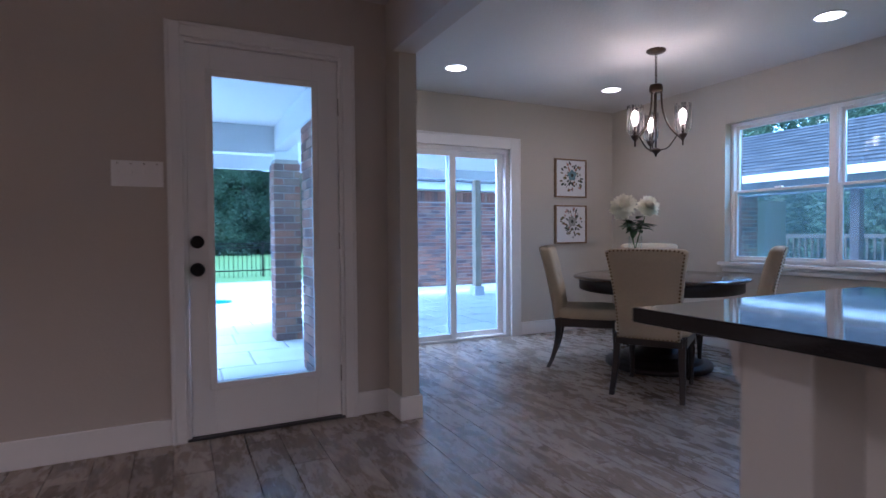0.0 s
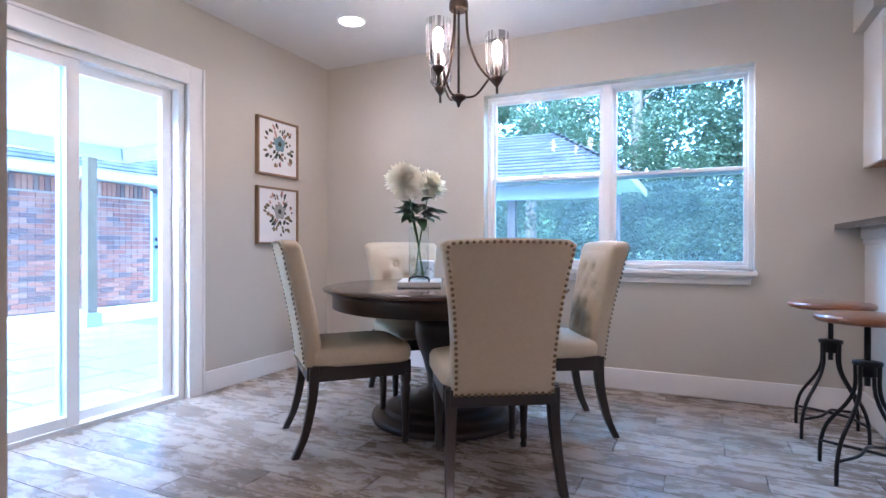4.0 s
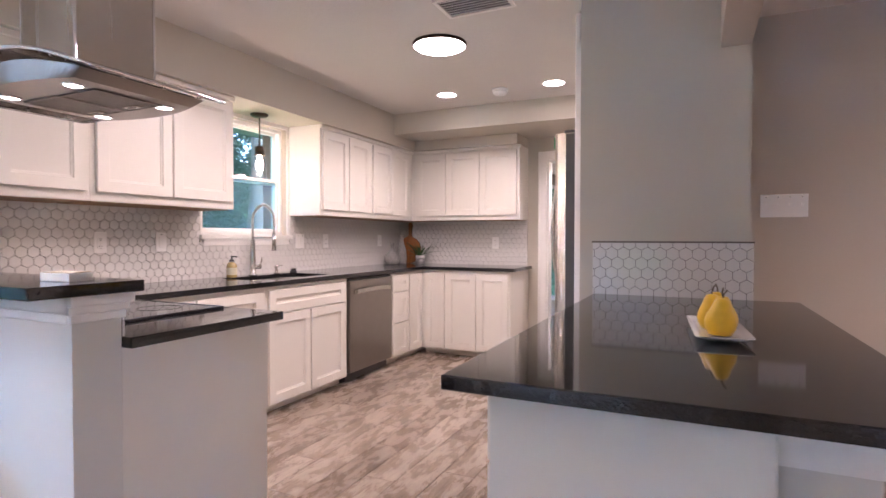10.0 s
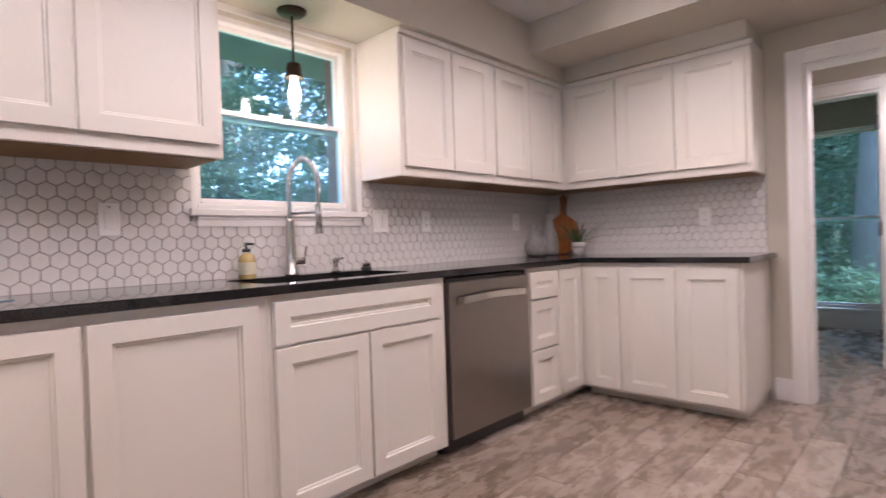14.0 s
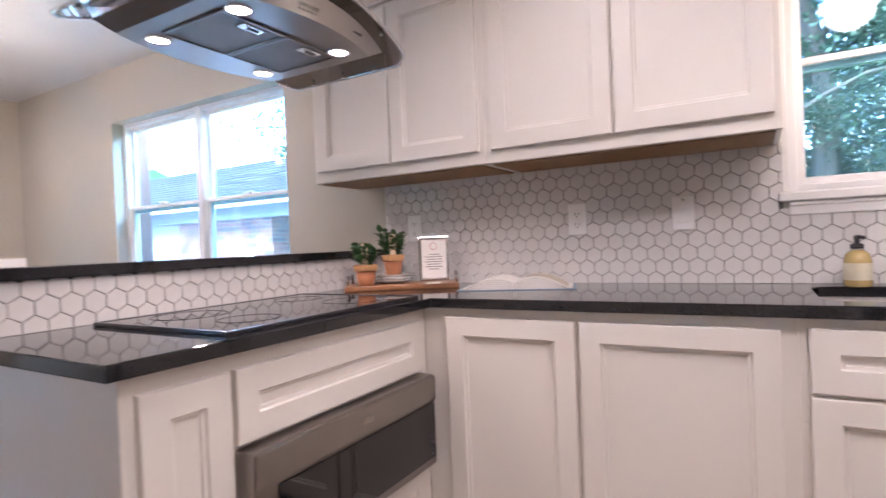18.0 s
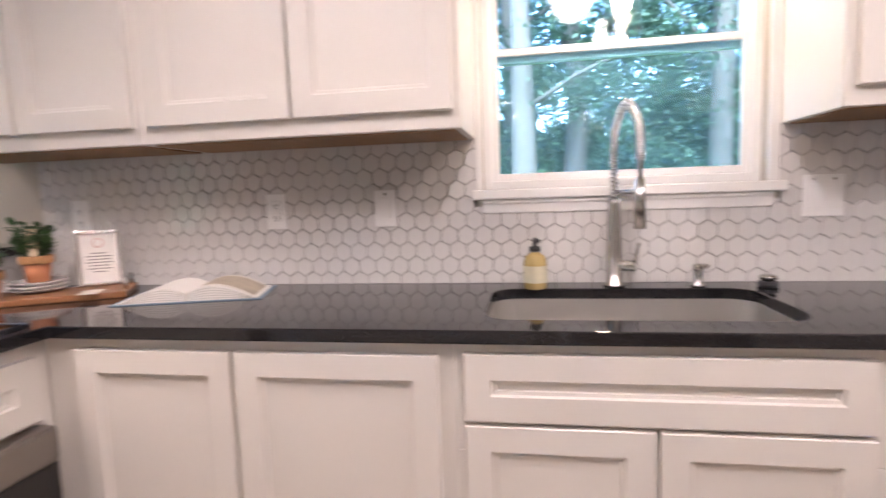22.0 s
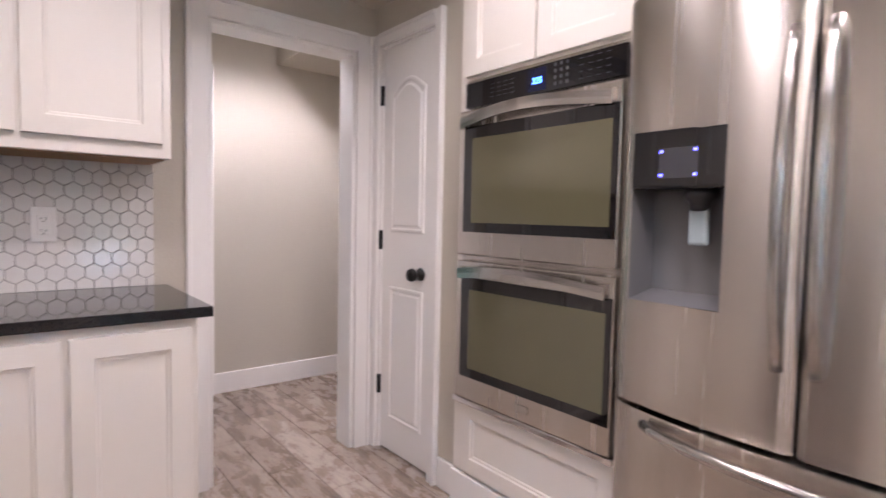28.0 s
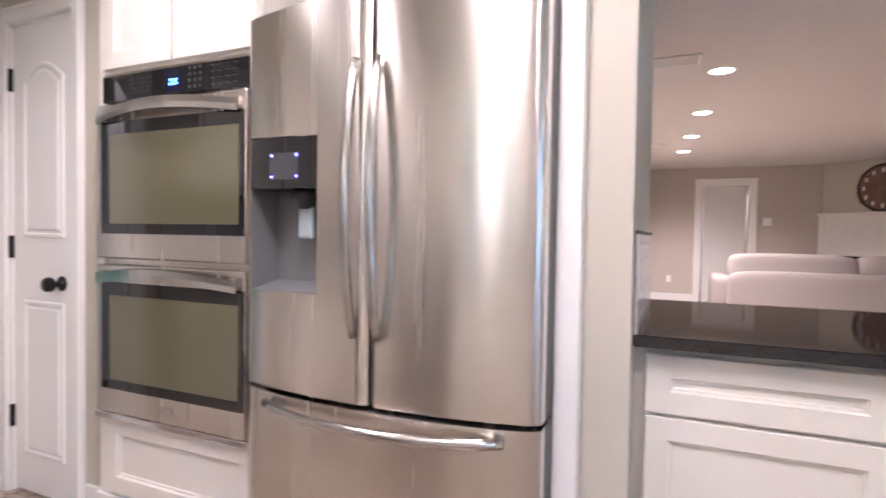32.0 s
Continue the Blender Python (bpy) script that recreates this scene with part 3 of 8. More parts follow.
MUL = 2.016
sash_window("window_1", "y", 4.475, 1, MUL + 0.005, 2.815, 0.811, 1.967, 1.387, "white vinyl sash window in the dining room")
sash_window("window_2", "y", 4.475, 1, 1.215, MUL - 0.005, 0.811, 1.967, 1.387, "white vinyl sash window beside its twin")
sash_window("window_3", "y", 4.445, 1, -1.77, -0.972, 1.195, 2.015, 1.602, "white vinyl sash window over the sink")
trim("window_mullion", (4.465, 4.545, MUL - 0.022, MUL + 0.022, 0.811, 1.967), "white mullion between two windows", "trim")
trim("window_stool_1", [(4.355, 4.475, 1.205, 2.855, 0.783, 0.811), (4.385, XE, 1.232, 2.83, 0.730, 0.783), (4.375, XE, 1.222, 2.84, 0.762, 0.783)], "white window stool and apron", "window sill")
trim("window_stool_2", [(4.368, 4.445, -1.812, -0.942, 1.166, 1.195), (4.384, XE, -1.785, -0.970, 1.123, 1.166), (4.378, XE, -1.785, -0.970, 1.152, 1.166)], "white moulded window stool over the sink", "window sill")
for d in ((4.392, 4.41, -0.972, -0.95, 1.195, 2.044), (4.392, 4.41, -1.80, -1.77, 1.195, 2.044), (4.392, 4.41, -1.77, -0.972, 2.015, 2.044)):
    trim("window_trim", d, "white window trim board", "trim")
sash_window("window_4", "x", -6.43, -1, 2.63, 3.95, 0.27, 1.97, 1.12, "white sash window in the back room", screen=False)
trim("window_stool_3", [(2.58, 4.0, -6.42, -6.35, 0.24, 0.27), (2.63, 3.95, -6.40, -6.38, 0.20, 0.24)], "white window stool", "window sill")


# ---- dining furniture ----
def rounded_panel(bm, outline, y0, y1, inset=0.012):
    """A padded panel: an outline in x and z, with thickness along y and softened edges."""
    n = len(outline)
    cx = sum(p[0] for p in outline) / n
    cz = sum(p[1] for p in outline) / n
    loops = []
    for y, k in ((y0, 0.90), (y0 + (y1 - y0) * 0.12, 0.975), (y0 + (y1 - y0) * 0.3, 1.0), (y0 + (y1 - y0) * 0.7, 1.0), (y0 + (y1 - y0) * 0.88, 0.975), (y1, 0.90)):
        loops.append([bm.verts.new((cx + (x - cx) * k, y, cz + (z - cz) * k)) for x, z in outline])
    for a, b in zip(loops, loops[1:]):
        for i in range(n):
            bm.faces.new((a[i], a[(i + 1) % n], b[(i + 1) % n], b[i]))
    bm.faces.new(loops[0])
    bm.faces.new(loops[-1][::-1])


def dining_chair():
    """Upholstered chair that faces +y, with its middle at the origin."""
    th = thing("dining_chair", "cream linen dining chair with nailhead trim and dark legs", "chair", group="chairs round the table")
    # seat cushion
    bm = bmesh.new()
    rings = []
    for z, k in ((0.40, 0.97), (0.415, 1.0), (0.455, 1.0), (0.475, 0.96), (0.485, 0.85)):
        ring = []
        for i in range(40):
            a = 2 * math.pi * i / 40
            c, s = math.cos(a), math.sin(a)
            r = 1 / ((abs(c) ** 6 + abs(s) ** 6) ** (1 / 6))
            ring.append(bm.verts.new((0.225 * k * r * c * (1 + 0.06 * s), 0.225 * k * r * s, z)))
        rings.append(ring)
    for a, b in zip(rings, rings[1:]):
        for i in range(40):
            bm.faces.new((a[i], a[(i + 1) % 40], b[(i + 1) % 40], b[i]))
    bm.faces.new(rings[0][::-1])
    bm.faces.new(rings[-1])
    part("seat", bm, M_LINEN, th, smooth=True)
    bm = bmesh.new()
    for d in ((-0.205, 0.205, 0.185, 0.21, 0.335, 0.405), (-0.205, 0.205, -0.215, -0.19, 0.335, 0.405), (-0.21, -0.185, -0.19, 0.185, 0.335, 0.405), (0.185, 0.21, -0.19, 0.185, 0.335, 0.405)):
        box(bm, *d)
    part("seat_frame", bm, M_ESPRESSO, th, "espresso stained wooden seat frame", bevel=0.003)
    # backrest: flared towards the top, tipped back
    out = []
    for i in range(17):
        t = i / 16
        out.append((-0.185 - 0.045 * t ** 2.2, 0.37 + t * 0.57))
    out += [(-0.232, 0.955), (-0.21, 0.972)]
    out += [(-0.18 + 0.36 * i / 12, 0.976 + 0.004 * math.sin(math.pi * i / 12)) for i in range(13)]
    out += [(0.21, 0.972), (0.232, 0.955)]
    out += [(0.185 + 0.045 * (1 - i / 16) ** 2.2, 0.94 - i / 16 * 0.57) for i in range(17)]
    bm = bmesh.new()
    rounded_panel(bm, out, -0.045, 0.035)
    for v in bm.verts:
        z = v.co.z - 0.40
        v.co.y += -0.20 - 0.21 * max(0, z) ** 1.3
    back = part("backrest", bm, M_LINEN, th, "cream linen backrest, tufted on its front", smooth=True)
    # tufted pad on the front, with a button in each dimple
    tufts = [(x, z) for z, xs in ((0.55, (-0.11, 0.0, 0.11)), (0.645, (-0.055, 0.055)), (0.74, (-0.12, 0.0, 0.12)), (0.83, (-0.06, 0.06))) for x in xs]
    bm = bmesh.new()
    nu, nv = 34, 40
    grid = []
    for j in range(nv + 1):
        v = j / nv
        z = 0.43 + 0.515 * v
        w = 0.92 * (0.185 + 0.045 * ((z - 0.37) / 0.57) ** 2.2)
        row = []
        for i in range(nu + 1):
            u = -1 + 2 * i / nu
            x = w * u
            y = -0.20 - 0.21 * (z - 0.40) ** 1.3 + 0.028 + 0.020 * (1 - abs(u) ** 5) * (1 - abs(2 * v - 1) ** 7)
            for tx, tz in tufts:
                y -= 0.020 * math.exp(-((x - tx) ** 2 + (z - tz) ** 2) / (2 * 0.017 ** 2))
                d1, d2 = abs((x - tx) - (z - tz) * 0.6), abs((x - tx) + (z - tz) * 0.6)
                near = math.exp(-((x - tx) ** 2 + (z - tz) ** 2) / (2 * 0.05 ** 2))
                y -= 0.004 * near * (math.exp(-(d1 / 0.006) ** 2) + math.exp(-(d2 / 0.006) ** 2))
            row.append(bm.verts.new((x, y, z)))
        grid.append(row)
    for a, b in zip(grid, grid[1:]):
        for i in range(nu):
            bm.faces.new((a[i], a[i + 1], b[i + 1], b[i]))
    part("tufted_pad", bm, M_LINEN, back, "deeply tufted linen", smooth=True)
    for tx, tz in tufts:
        bm = bmesh.new()
        bmesh.ops.create_icosphere(bm, subdivisions=1, radius=0.009, matrix=Matrix.Translation((tx, -0.20 - 0.21 * (tz - 0.40) ** 1.3 + 0.031, tz)) @ Matrix.Diagonal((1, 0.5, 1, 1)))
        part("tuft_button", bm, M_LINEN, back, smooth=True)
    bm = bmesh.new()
    line = [(x * 0.93, 0.69 + (z - 0.69) * 0.955) for x, z in out]
    path = []
    for (x0, z0), (x1, z1) in zip(line, line[1:] + line[:1]):
        d = math.hypot(x1 - x0, z1 - z0)
        k = 0
        while k < d:
            path.append((x0 + (x1 - x0) * k / d, z0 + (z1 - z0) * k / d))
            k += 0.006
    for x, z in path[::4]:
        m = Matrix.Translation((x, -0.245 - 0.21 * max(0, z - 0.40) ** 1.3 - 0.001, z)) @ Matrix.Diagonal((1, 0.6, 1, 1))
        bmesh.ops.create_icosphere(bm, subdivisions=1, radius=0.0075, matrix=m)
    tagged(part("nailhead_trim", bm, mat("antique brass nail", (0.22, 0.15, 0.08), 0.35, 0.9), back, "row of antique brass nailheads"), kind="stuff")
    bx("back_rail", (-0.19, 0.19, -0.235, -0.19, 0.335, 0.40), M_ESPRESSO, th, "espresso stained wooden rail")
    for sx in (-1, 1):
        pts = curve_pts([(sx * 0.185, -0.205, 0.40), (sx * 0.187, -0.215, 0.25), (sx * 0.195, -0.245, 0.10), (sx * 0.20, -0.285, 0.0)], 5)
        bm = bmesh.new()
        loops = []
        for p in pts:
            w = 0.021 - 0.006 * (1 - p.z / 0.4)
            loops.append([bm.verts.new((p.x + a * w, p.y + b * w, max(p.z, 0))) for a, b in ((-1, -1), (1, -1), (1, 1), (-1, 1))])
        for a, b in zip(loops, loops[1:]):
            for i in range(4):
                bm.faces.new((a[i], a[(i + 1) % 4], b[(i + 1) % 4], b[i]))
        bm.faces.new(loops[0][::-1])
        bm.faces.new(loops[-1])
        part("leg", bm, M_ESPRESSO, th, "espresso stained curved rear leg", bevel=0.003, seg=1)
        prof = [(0.012, 0.0), (0.015, 0.015), (0.011, 0.03), (0.017, 0.05), (0.014, 0.08), (0.019, 0.20), (0.024, 0.27), (0.018, 0.285), (0.025, 0.30), (0.025, 0.34)]
        turned("leg", prof, M_ESPRESSO, th, "espresso stained turned front leg", 12, sx * 0.185, 0.19)
    return th


chair = dining_chair()
chair.matrix_world = pose(2.962, 2.236, ZF, 0, 0, -58) @ Matrix.Diagonal((1, 1, 0.912, 1))
for x, y, a in ((3.03, 2.93, -133), (3.55, 2.18, 29), (3.72, 2.97, 137)):
    copy_thing(chair, pose(x, y, ZF, 0, 0, a))

table = thing("dining_table", "round espresso stained pedestal dining table", "table", (3.452, 2.659, ZF))
table.scale = (0.97, 0.97, 0.886)
turned("tabletop", [(0.50, 0.725), (0.60, 0.725), (0.63, 0.732), (0.635, 0.742), (0.625, 0.752), (0.60, 0.757), (0.0005, 0.757)], mat("table top wood", (0.045, 0.021, 0.012), 0.18, var=0.35, scale=6, coat=0.5, aniso=(1, 9, 1)), table, "glossy espresso wooden top", 64)
turned("apron", [(0.575, 0.635), (0.585, 0.64), (0.585, 0.70), (0.60, 0.726), (0.50, 0.726), (0.50, 0.635)], M_ESPRESSO, table, "deep rounded apron", 64, cap=False)
turned("pedestal", [(0.375, 0.0), (0.385, 0.010), (0.385, 0.034), (0.375, 0.044), (0.325, 0.052), (0.317, 0.058), (0.314, 0.072), (0.30, 0.080), (0.27, 0.086), (0.26, 0.092), (0.257, 0.105), (0.24, 0.113), (0.175, 0.122), (0.15, 0.135), (0.142, 0.15), (0.105, 0.165), (0.095, 0.19), (0.098, 0.24), (0.118, 0.33), (0.15, 0.42), (0.165, 0.50), (0.16, 0.56), (0.13, 0.60), (0.19, 0.64), (0.30, 0.66), (0.30, 0.70), (0.001, 0.70)], M_ESPRESSO, table, "turned pedestal on a stepped round foot", 48)

# vase with three white dahlias on a white tray
tray = thing("serving_tray", "white wooden tray with black handles on the table", "tray", (3.31, 2.73, 0.748), 25)
tray.scale = (0.84, 0.84, 1)
bx("board", (-0.20, 0.20, -0.12, 0.12, 0.003, 0.030), M_TRIM, tray, "thick white painted board", bevel=0.004)
for x, y in ((-0.17, -0.09), (0.17, -0.09), (-0.17, 0.09), (0.17, 0.09)):
    turned("foot", [(0.010, 0.0), (0.010, 0.004)], M_DARK, tray, "small dark foot", 10, x, y)
for s in (-1, 1):
    bar("handle", curve_pts([(s * 0.175, -0.055, 0.030), (s * 0.176, -0.05, 0.048), (s * 0.177, 0, 0.056), (s * 0.176, 0.05, 0.048), (s * 0.175, 0.055, 0.030)], 4), 0.0045, M_BLACKMETAL, tray, "black metal handle")
    bx("side_grip", (-0.03, 0.03, s * 0.120 - 0.001, s * 0.120 + 0.001, 0.012, 0.020), M_DARK, tray, "small dark side mark", bevel=0)
vase = thing("glass_vase", "clear glass cylinder vase half full of water", "vase", (3.30, 2.735, 0.778))
M_VGLASS = glass_mat("clear vase glass", (0.93, 0.97, 0.97), 0.0, 1.5)
turned("wall", [(0.001, 0.0), (0.001, 0.012), (0.046, 0.012), (0.046, 0.0), (0.049, 0.0), (0.049, 0.262)], M_VGLASS, vase, "", 32, cap=False)
bouquet = thing("dahlia_bouquet", "white dahlia flowers with green leaves in the vase", "flowers", (3.30, 2.735, 0.794))
M_PETAL = mat("white dahlia petal", (0.88, 0.84, 0.69), 0.7, var=0.08, scale=20)
M_STEM = mat("flower stem green", (0.05, 0.12, 0.03), 0.5, var=0.3, scale=20)
M_LEAF = mat("dark leaf green", (0.04, 0.09, 0.03), 0.42, var=0.35, scale=18, bump=0.2, bscale=60)


def leaf(bm, base, way, length, width, up=Vector((0, 0, 1)), bend=0.25):
    """Adds a pointed, folded leaf."""
    way = Vector(way).normalized()
    side = way.cross(up)
    side = side.normalized() if side.length > 1e-4 else Vector((1, 0, 0))
    nrm = side.cross(way)
    rows = []
    for i in range(6):
        t = i / 5
        w = width * math.sin(math.pi * min(1, 0.06 + 0.94 * t)) ** 0.8
        c = Vector(base) + way * length * t - nrm * bend * length * t * t
        rows.append([bm.verts.new(c - side * w + nrm * w * 0.25), bm.verts.new(c), bm.verts.new(c + side * w + nrm * w * 0.25)])
    for a, b in zip(rows, rows[1:]):
        for k in range(2):
            bm.faces.new((a[k], a[k + 1], b[k + 1], b[k]))


rnd = random.Random(4)
heads = [Vector((-0.135, -0.005, 0.450)), Vector((-0.03, 0.075, 0.475)), Vector((0.14, 0.01, 0.462))]
for h in heads:
    f = part("stem", tube(bmesh.new(), curve_pts([(h.x * -0.3, h.y * -0.3, 0.002), (h.x * 0.15, h.y * 0.15, 0.2), tuple(h)], 6), 0.0035, 6), M_STEM, bouquet, "green stem")
    bm = bmesh.new()
    q = Vector((h.x * 2.0 - 0.32, h.y * 2.0 - 0.40, 0.5)).normalized().to_track_quat("Z", "Y")
    for ring, (cnt, tilt, ln) in enumerate(((12, -62, 0.06), (16, -40, 0.072), (19, -20, 0.08), (20, -2, 0.082), (19, 15, 0.08), (17, 31, 0.076), (14, 47, 0.07), (11, 62, 0.062), (8, 77, 0.054))):
        for k in range(cnt):
            a = 2 * math.pi * (k + 0.5 * (ring % 2)) / cnt + rnd.uniform(-0.1, 0.1)
            tl = radians(tilt + rnd.uniform(-7, 7))
            d = q @ Vector((math.cos(a) * math.cos(tl), math.sin(a) * math.cos(tl), math.sin(tl)))
            leaf(bm, h + d * 0.006, d, ln * 1.1 * rnd.uniform(0.85, 1.1), 0.0165, q @ Vector((0, 0, 1)), rnd.uniform(-0.22, 0.05))
    part("bloom", bm, M_PETAL, f, "white dahlia bloom", smooth=True)
bm = bmesh.new()
for k in range(34):
    a, z = rnd.uniform(0, 6.28), rnd.uniform(0.31, 0.40)
    leaf(bm, (0.022 * math.cos(a), 0.022 * math.sin(a), z - 0.03), (math.cos(a), math.sin(a), rnd.uniform(-0.1, 0.45)), rnd.uniform(0.08, 0.14), rnd.uniform(0.022, 0.034), bend=rnd.uniform(0.1, 0.45))
tagged(part("foliage", bm, M_LEAF, bouquet, "dark green leaves", smooth=True), kind="stuff")

# ---- bar stools ----
def bar_stool():
    th = thing("bar_stool", "adjustable bar stool with round wooden seat and black iron legs", "stool", group="stools at the bar")
    turned("seat", [(0.14, 0.672), (0.185, 0.675), (0.195, 0.685), (0.195, 0.697), (0.185, 0.705), (0.001, 0.708)], M_SEATWOOD, th, "round orange brown wooden seat", 40)
    turned("plate", [(0.06, 0.664), (0.06, 0.672)], M_BLACKMETAL, th, "", 16)
    bar("screw_post", [(0, 0, 0.40), (0, 0, 0.665)], 0.012, M_BLACKMETAL, th, "black threaded post", 10)
    turned("collar", [(0.032, 0.44), (0.036, 0.445), (0.036, 0.485), (0.055, 0.49), (0.055, 0.505), (0.03, 0.51)], M_BLACKMETAL, th, "black iron collar", 16)
    for k in range(4):
        a = math.pi / 4 + k * math.pi / 2
        c, s = math.cos(a), math.sin(a)
        bar("leg", curve_pts([(c * 0.048, s * 0.048, 0.495), (c * 0.05, s * 0.05, 0.38), (c * 0.085, s * 0.085, 0.30), (c * 0.165, s * 0.165, 0.19), (c * 0.195, s * 0.195, 0.10), (c * 0.20, s * 0.20, 0.0)], 6), 0.0085, M_BLACKMETAL, th, "", 8)
    for k in range(2):
        a = math.pi / 4 + k * math.pi / 2
        c, s = math.cos(a), math.sin(a)
        bar("stretcher", curve_pts([(c * 0.197, s * 0.197, 0.10), (c * 0.09 - s * 0.02, s * 0.09 + c * 0.02, 0.115), (0, 0, 0.118 + 0.014 * k), (-c * 0.09 + s * 0.02, -s * 0.09 - c * 0.02, 0.115), (-c * 0.197, -s * 0.197, 0.10)], 5), 0.007, M_BLACKMETAL, th, "curved iron stretcher", 8)
    return th


stool = bar_stool()
stool.matrix_world = pose(3.465, 0.925, ZF, 0, 0, 2) @ Matrix.Diagonal((0.87, 0.87, 0.866, 1))
copy_thing(stool, pose(3.97, 0.945, ZF, 0, 0, -3))

# ---- pictures ----
def picture(z0, seed, bloom):
    rnd = random.Random(seed)
    th = thing("framed_picture", "framed print of a painted flower sprig", "picture", (3.832, YN, z0), group="framed flower prints")
    w, hgt = 0.198, 0.387
    for d in ((-w, w, -0.03, 0, 0, 0.014), (-w, w, -0.03, 0, hgt - 0.014, hgt), (-w, -w + 0.014, -0.03, 0, 0.014, hgt - 0.014), (w - 0.014, w, -0.03, 0, 0.014, hgt - 0.014)):
        bx("frame", d, mat("brown oak frame", (0.24, 0.145, 0.07), 0.5, var=0.3, scale=10), th, "thin brown oak frame", bevel=0.0015, seg=1)
    bx("print", (-w + 0.014, w - 0.014, -0.018, -0.004, 0.014, hgt - 0.014), mat("print paper", (0.72, 0.70, 0.68), 0.8, var=0.02), th, "white paper", bevel=0)
    cols = (mat("painted olive", (0.16, 0.12, 0.05), 0.8, var=0.3, scale=30), mat("painted dark green", (0.04, 0.05, 0.035), 0.8, var=0.3, scale=30), mat("painted blush", (0.42, 0.22, 0.17), 0.8, var=0.2, scale=30))
    cz = hgt * 0.5
    bms = [bmesh.new() for _ in cols]
    pts = curve_pts([(-0.06, -0.02, 0.10), (-0.02, -0.02, cz - 0.05), (0.03, -0.02, cz + 0.02), (0.09, -0.02, cz + 0.11)], 8)
    for p, q in zip(pts, pts[1:]):
        n = Vector((-(q - p).z, 0, (q - p).x)).normalized() * 0.003
        bms[1].faces.new([bms[1].verts.new((v.x, -0.0185, v.z)) for v in (p - n, q - n, q + n, p + n)])
    for k in range(54):
        a = 2 * math.pi * k / 54 + rnd.uniform(-0.1, 0.1)
        r0 = rnd.uniform(0.03, 0.115)
        x, z = 0.01 + r0 * math.cos(a) * 1.05, cz + 0.01 + r0 * math.sin(a) * 1.15
        ln, wd, b = rnd.uniform(0.022, 0.052), rnd.uniform(0.007, 0.014), a + rnd.uniform(-0.5, 0.5)
        d, n = Vector((math.cos(b), 0, math.sin(b))), Vector((-math.sin(b), 0, math.cos(b)))
        g = bms[rnd.choice((0, 0, 1, 1, 2))]
        c = Vector((x, -0.0188 - 0.00002 * k, z))
        g.faces.new([g.verts.new(c + d * ln * i + n * wd * j) for i, j in ((0, 0), (0.4, 1), (0.75, 0.8), (1, 0), (0.75, -0.8), (0.4, -1))])
    for g, m in zip(bms, cols):
        tagged(part("painted_leaf", g, m, th), kind="stuff")
    for rr, k, m in ((0.052, 0, bloom), (0.036, 1, bloom), (0.018, 2, cols[1])):
        bm = bmesh.new()
        bm.faces.new([bm.verts.new((0.015 + rr * (1 + 0.12 * math.sin(5 * t + k)) * math.cos(t), -0.0195 - 0.0004 * k, cz + 0.03 + rr * (1 + 0.12 * math.sin(5 * t + k)) * math.sin(t))) for t in [2 * math.pi * i / 28 for i in range(28)]])
        part("painted_bloom", bm, m, th)


picture(1.423, 1, mat("painted teal", (0.14, 0.24, 0.27), 0.8, var=0.4, scale=25))
picture(0.958, 2, mat("painted pale sage", (0.30, 0.29, 0.26), 0.8, var=0.4, scale=25))


# ---- lamps ----
def lamp(name, at, watts, col, size=0.05, parent=None):
    L = bpy.data.lights.new(name, "POINT")
    L.energy, L.shadow_soft_size, L.color = watts, size, col
    o = new(name, L)
    o.location = at
    return o


WARM, COOL = (1.0, 0.82, 0.66), (1.0, 0.87, 0.75)
M_BULB = mat("glowing bulb", (1.0, 0.80, 0.55), 0.4, var=0.0, emit=1.7)
M_LED = mat("glowing diffuser", (1.0, 0.95, 0.88), 0.4, var=0.0, emit=0.8)
M_SHADE = glass_mat("seeded lamp glass", (0.97, 0.97, 0.96), 0.03, 1.45)
# ribs and seeds in the glass let more or less light through
nt = M_SHADE.node_tree
n_rib, m_rib, c_rib, t_rib = (nt.nodes.new(k) for k in ("ShaderNodeTexNoise", "ShaderNodeMapping", "ShaderNodeValToRGB", "ShaderNodeTexCoord"))
m_rib.inputs["Scale"].default_value = (1, 1, 0.04)
n_rib.inputs["Scale"].default_value, n_rib.inputs["Detail"].default_value = 80, 1.5
nt.links.new(t_rib.outputs["Object"], m_rib.inputs[0])
nt.links.new(m_rib.outputs[0], n_rib.inputs["Vector"])
nt.links.new(n_rib.outputs["Fac"], c_rib.inputs[0])
c_rib.color_ramp.elements[0].position, c_rib.color_ramp.elements[0].color = 0.46, (0.34, 0.34, 0.34, 1)
c_rib.color_ramp.elements[1].position, c_rib.color_ramp.elements[1].color = 0.57, (1, 1, 1, 1)
nt.links.new(c_rib.outputs[0], [q for q in nt.nodes if q.bl_idname == "ShaderNodeBsdfTransparent"][0].inputs[0])

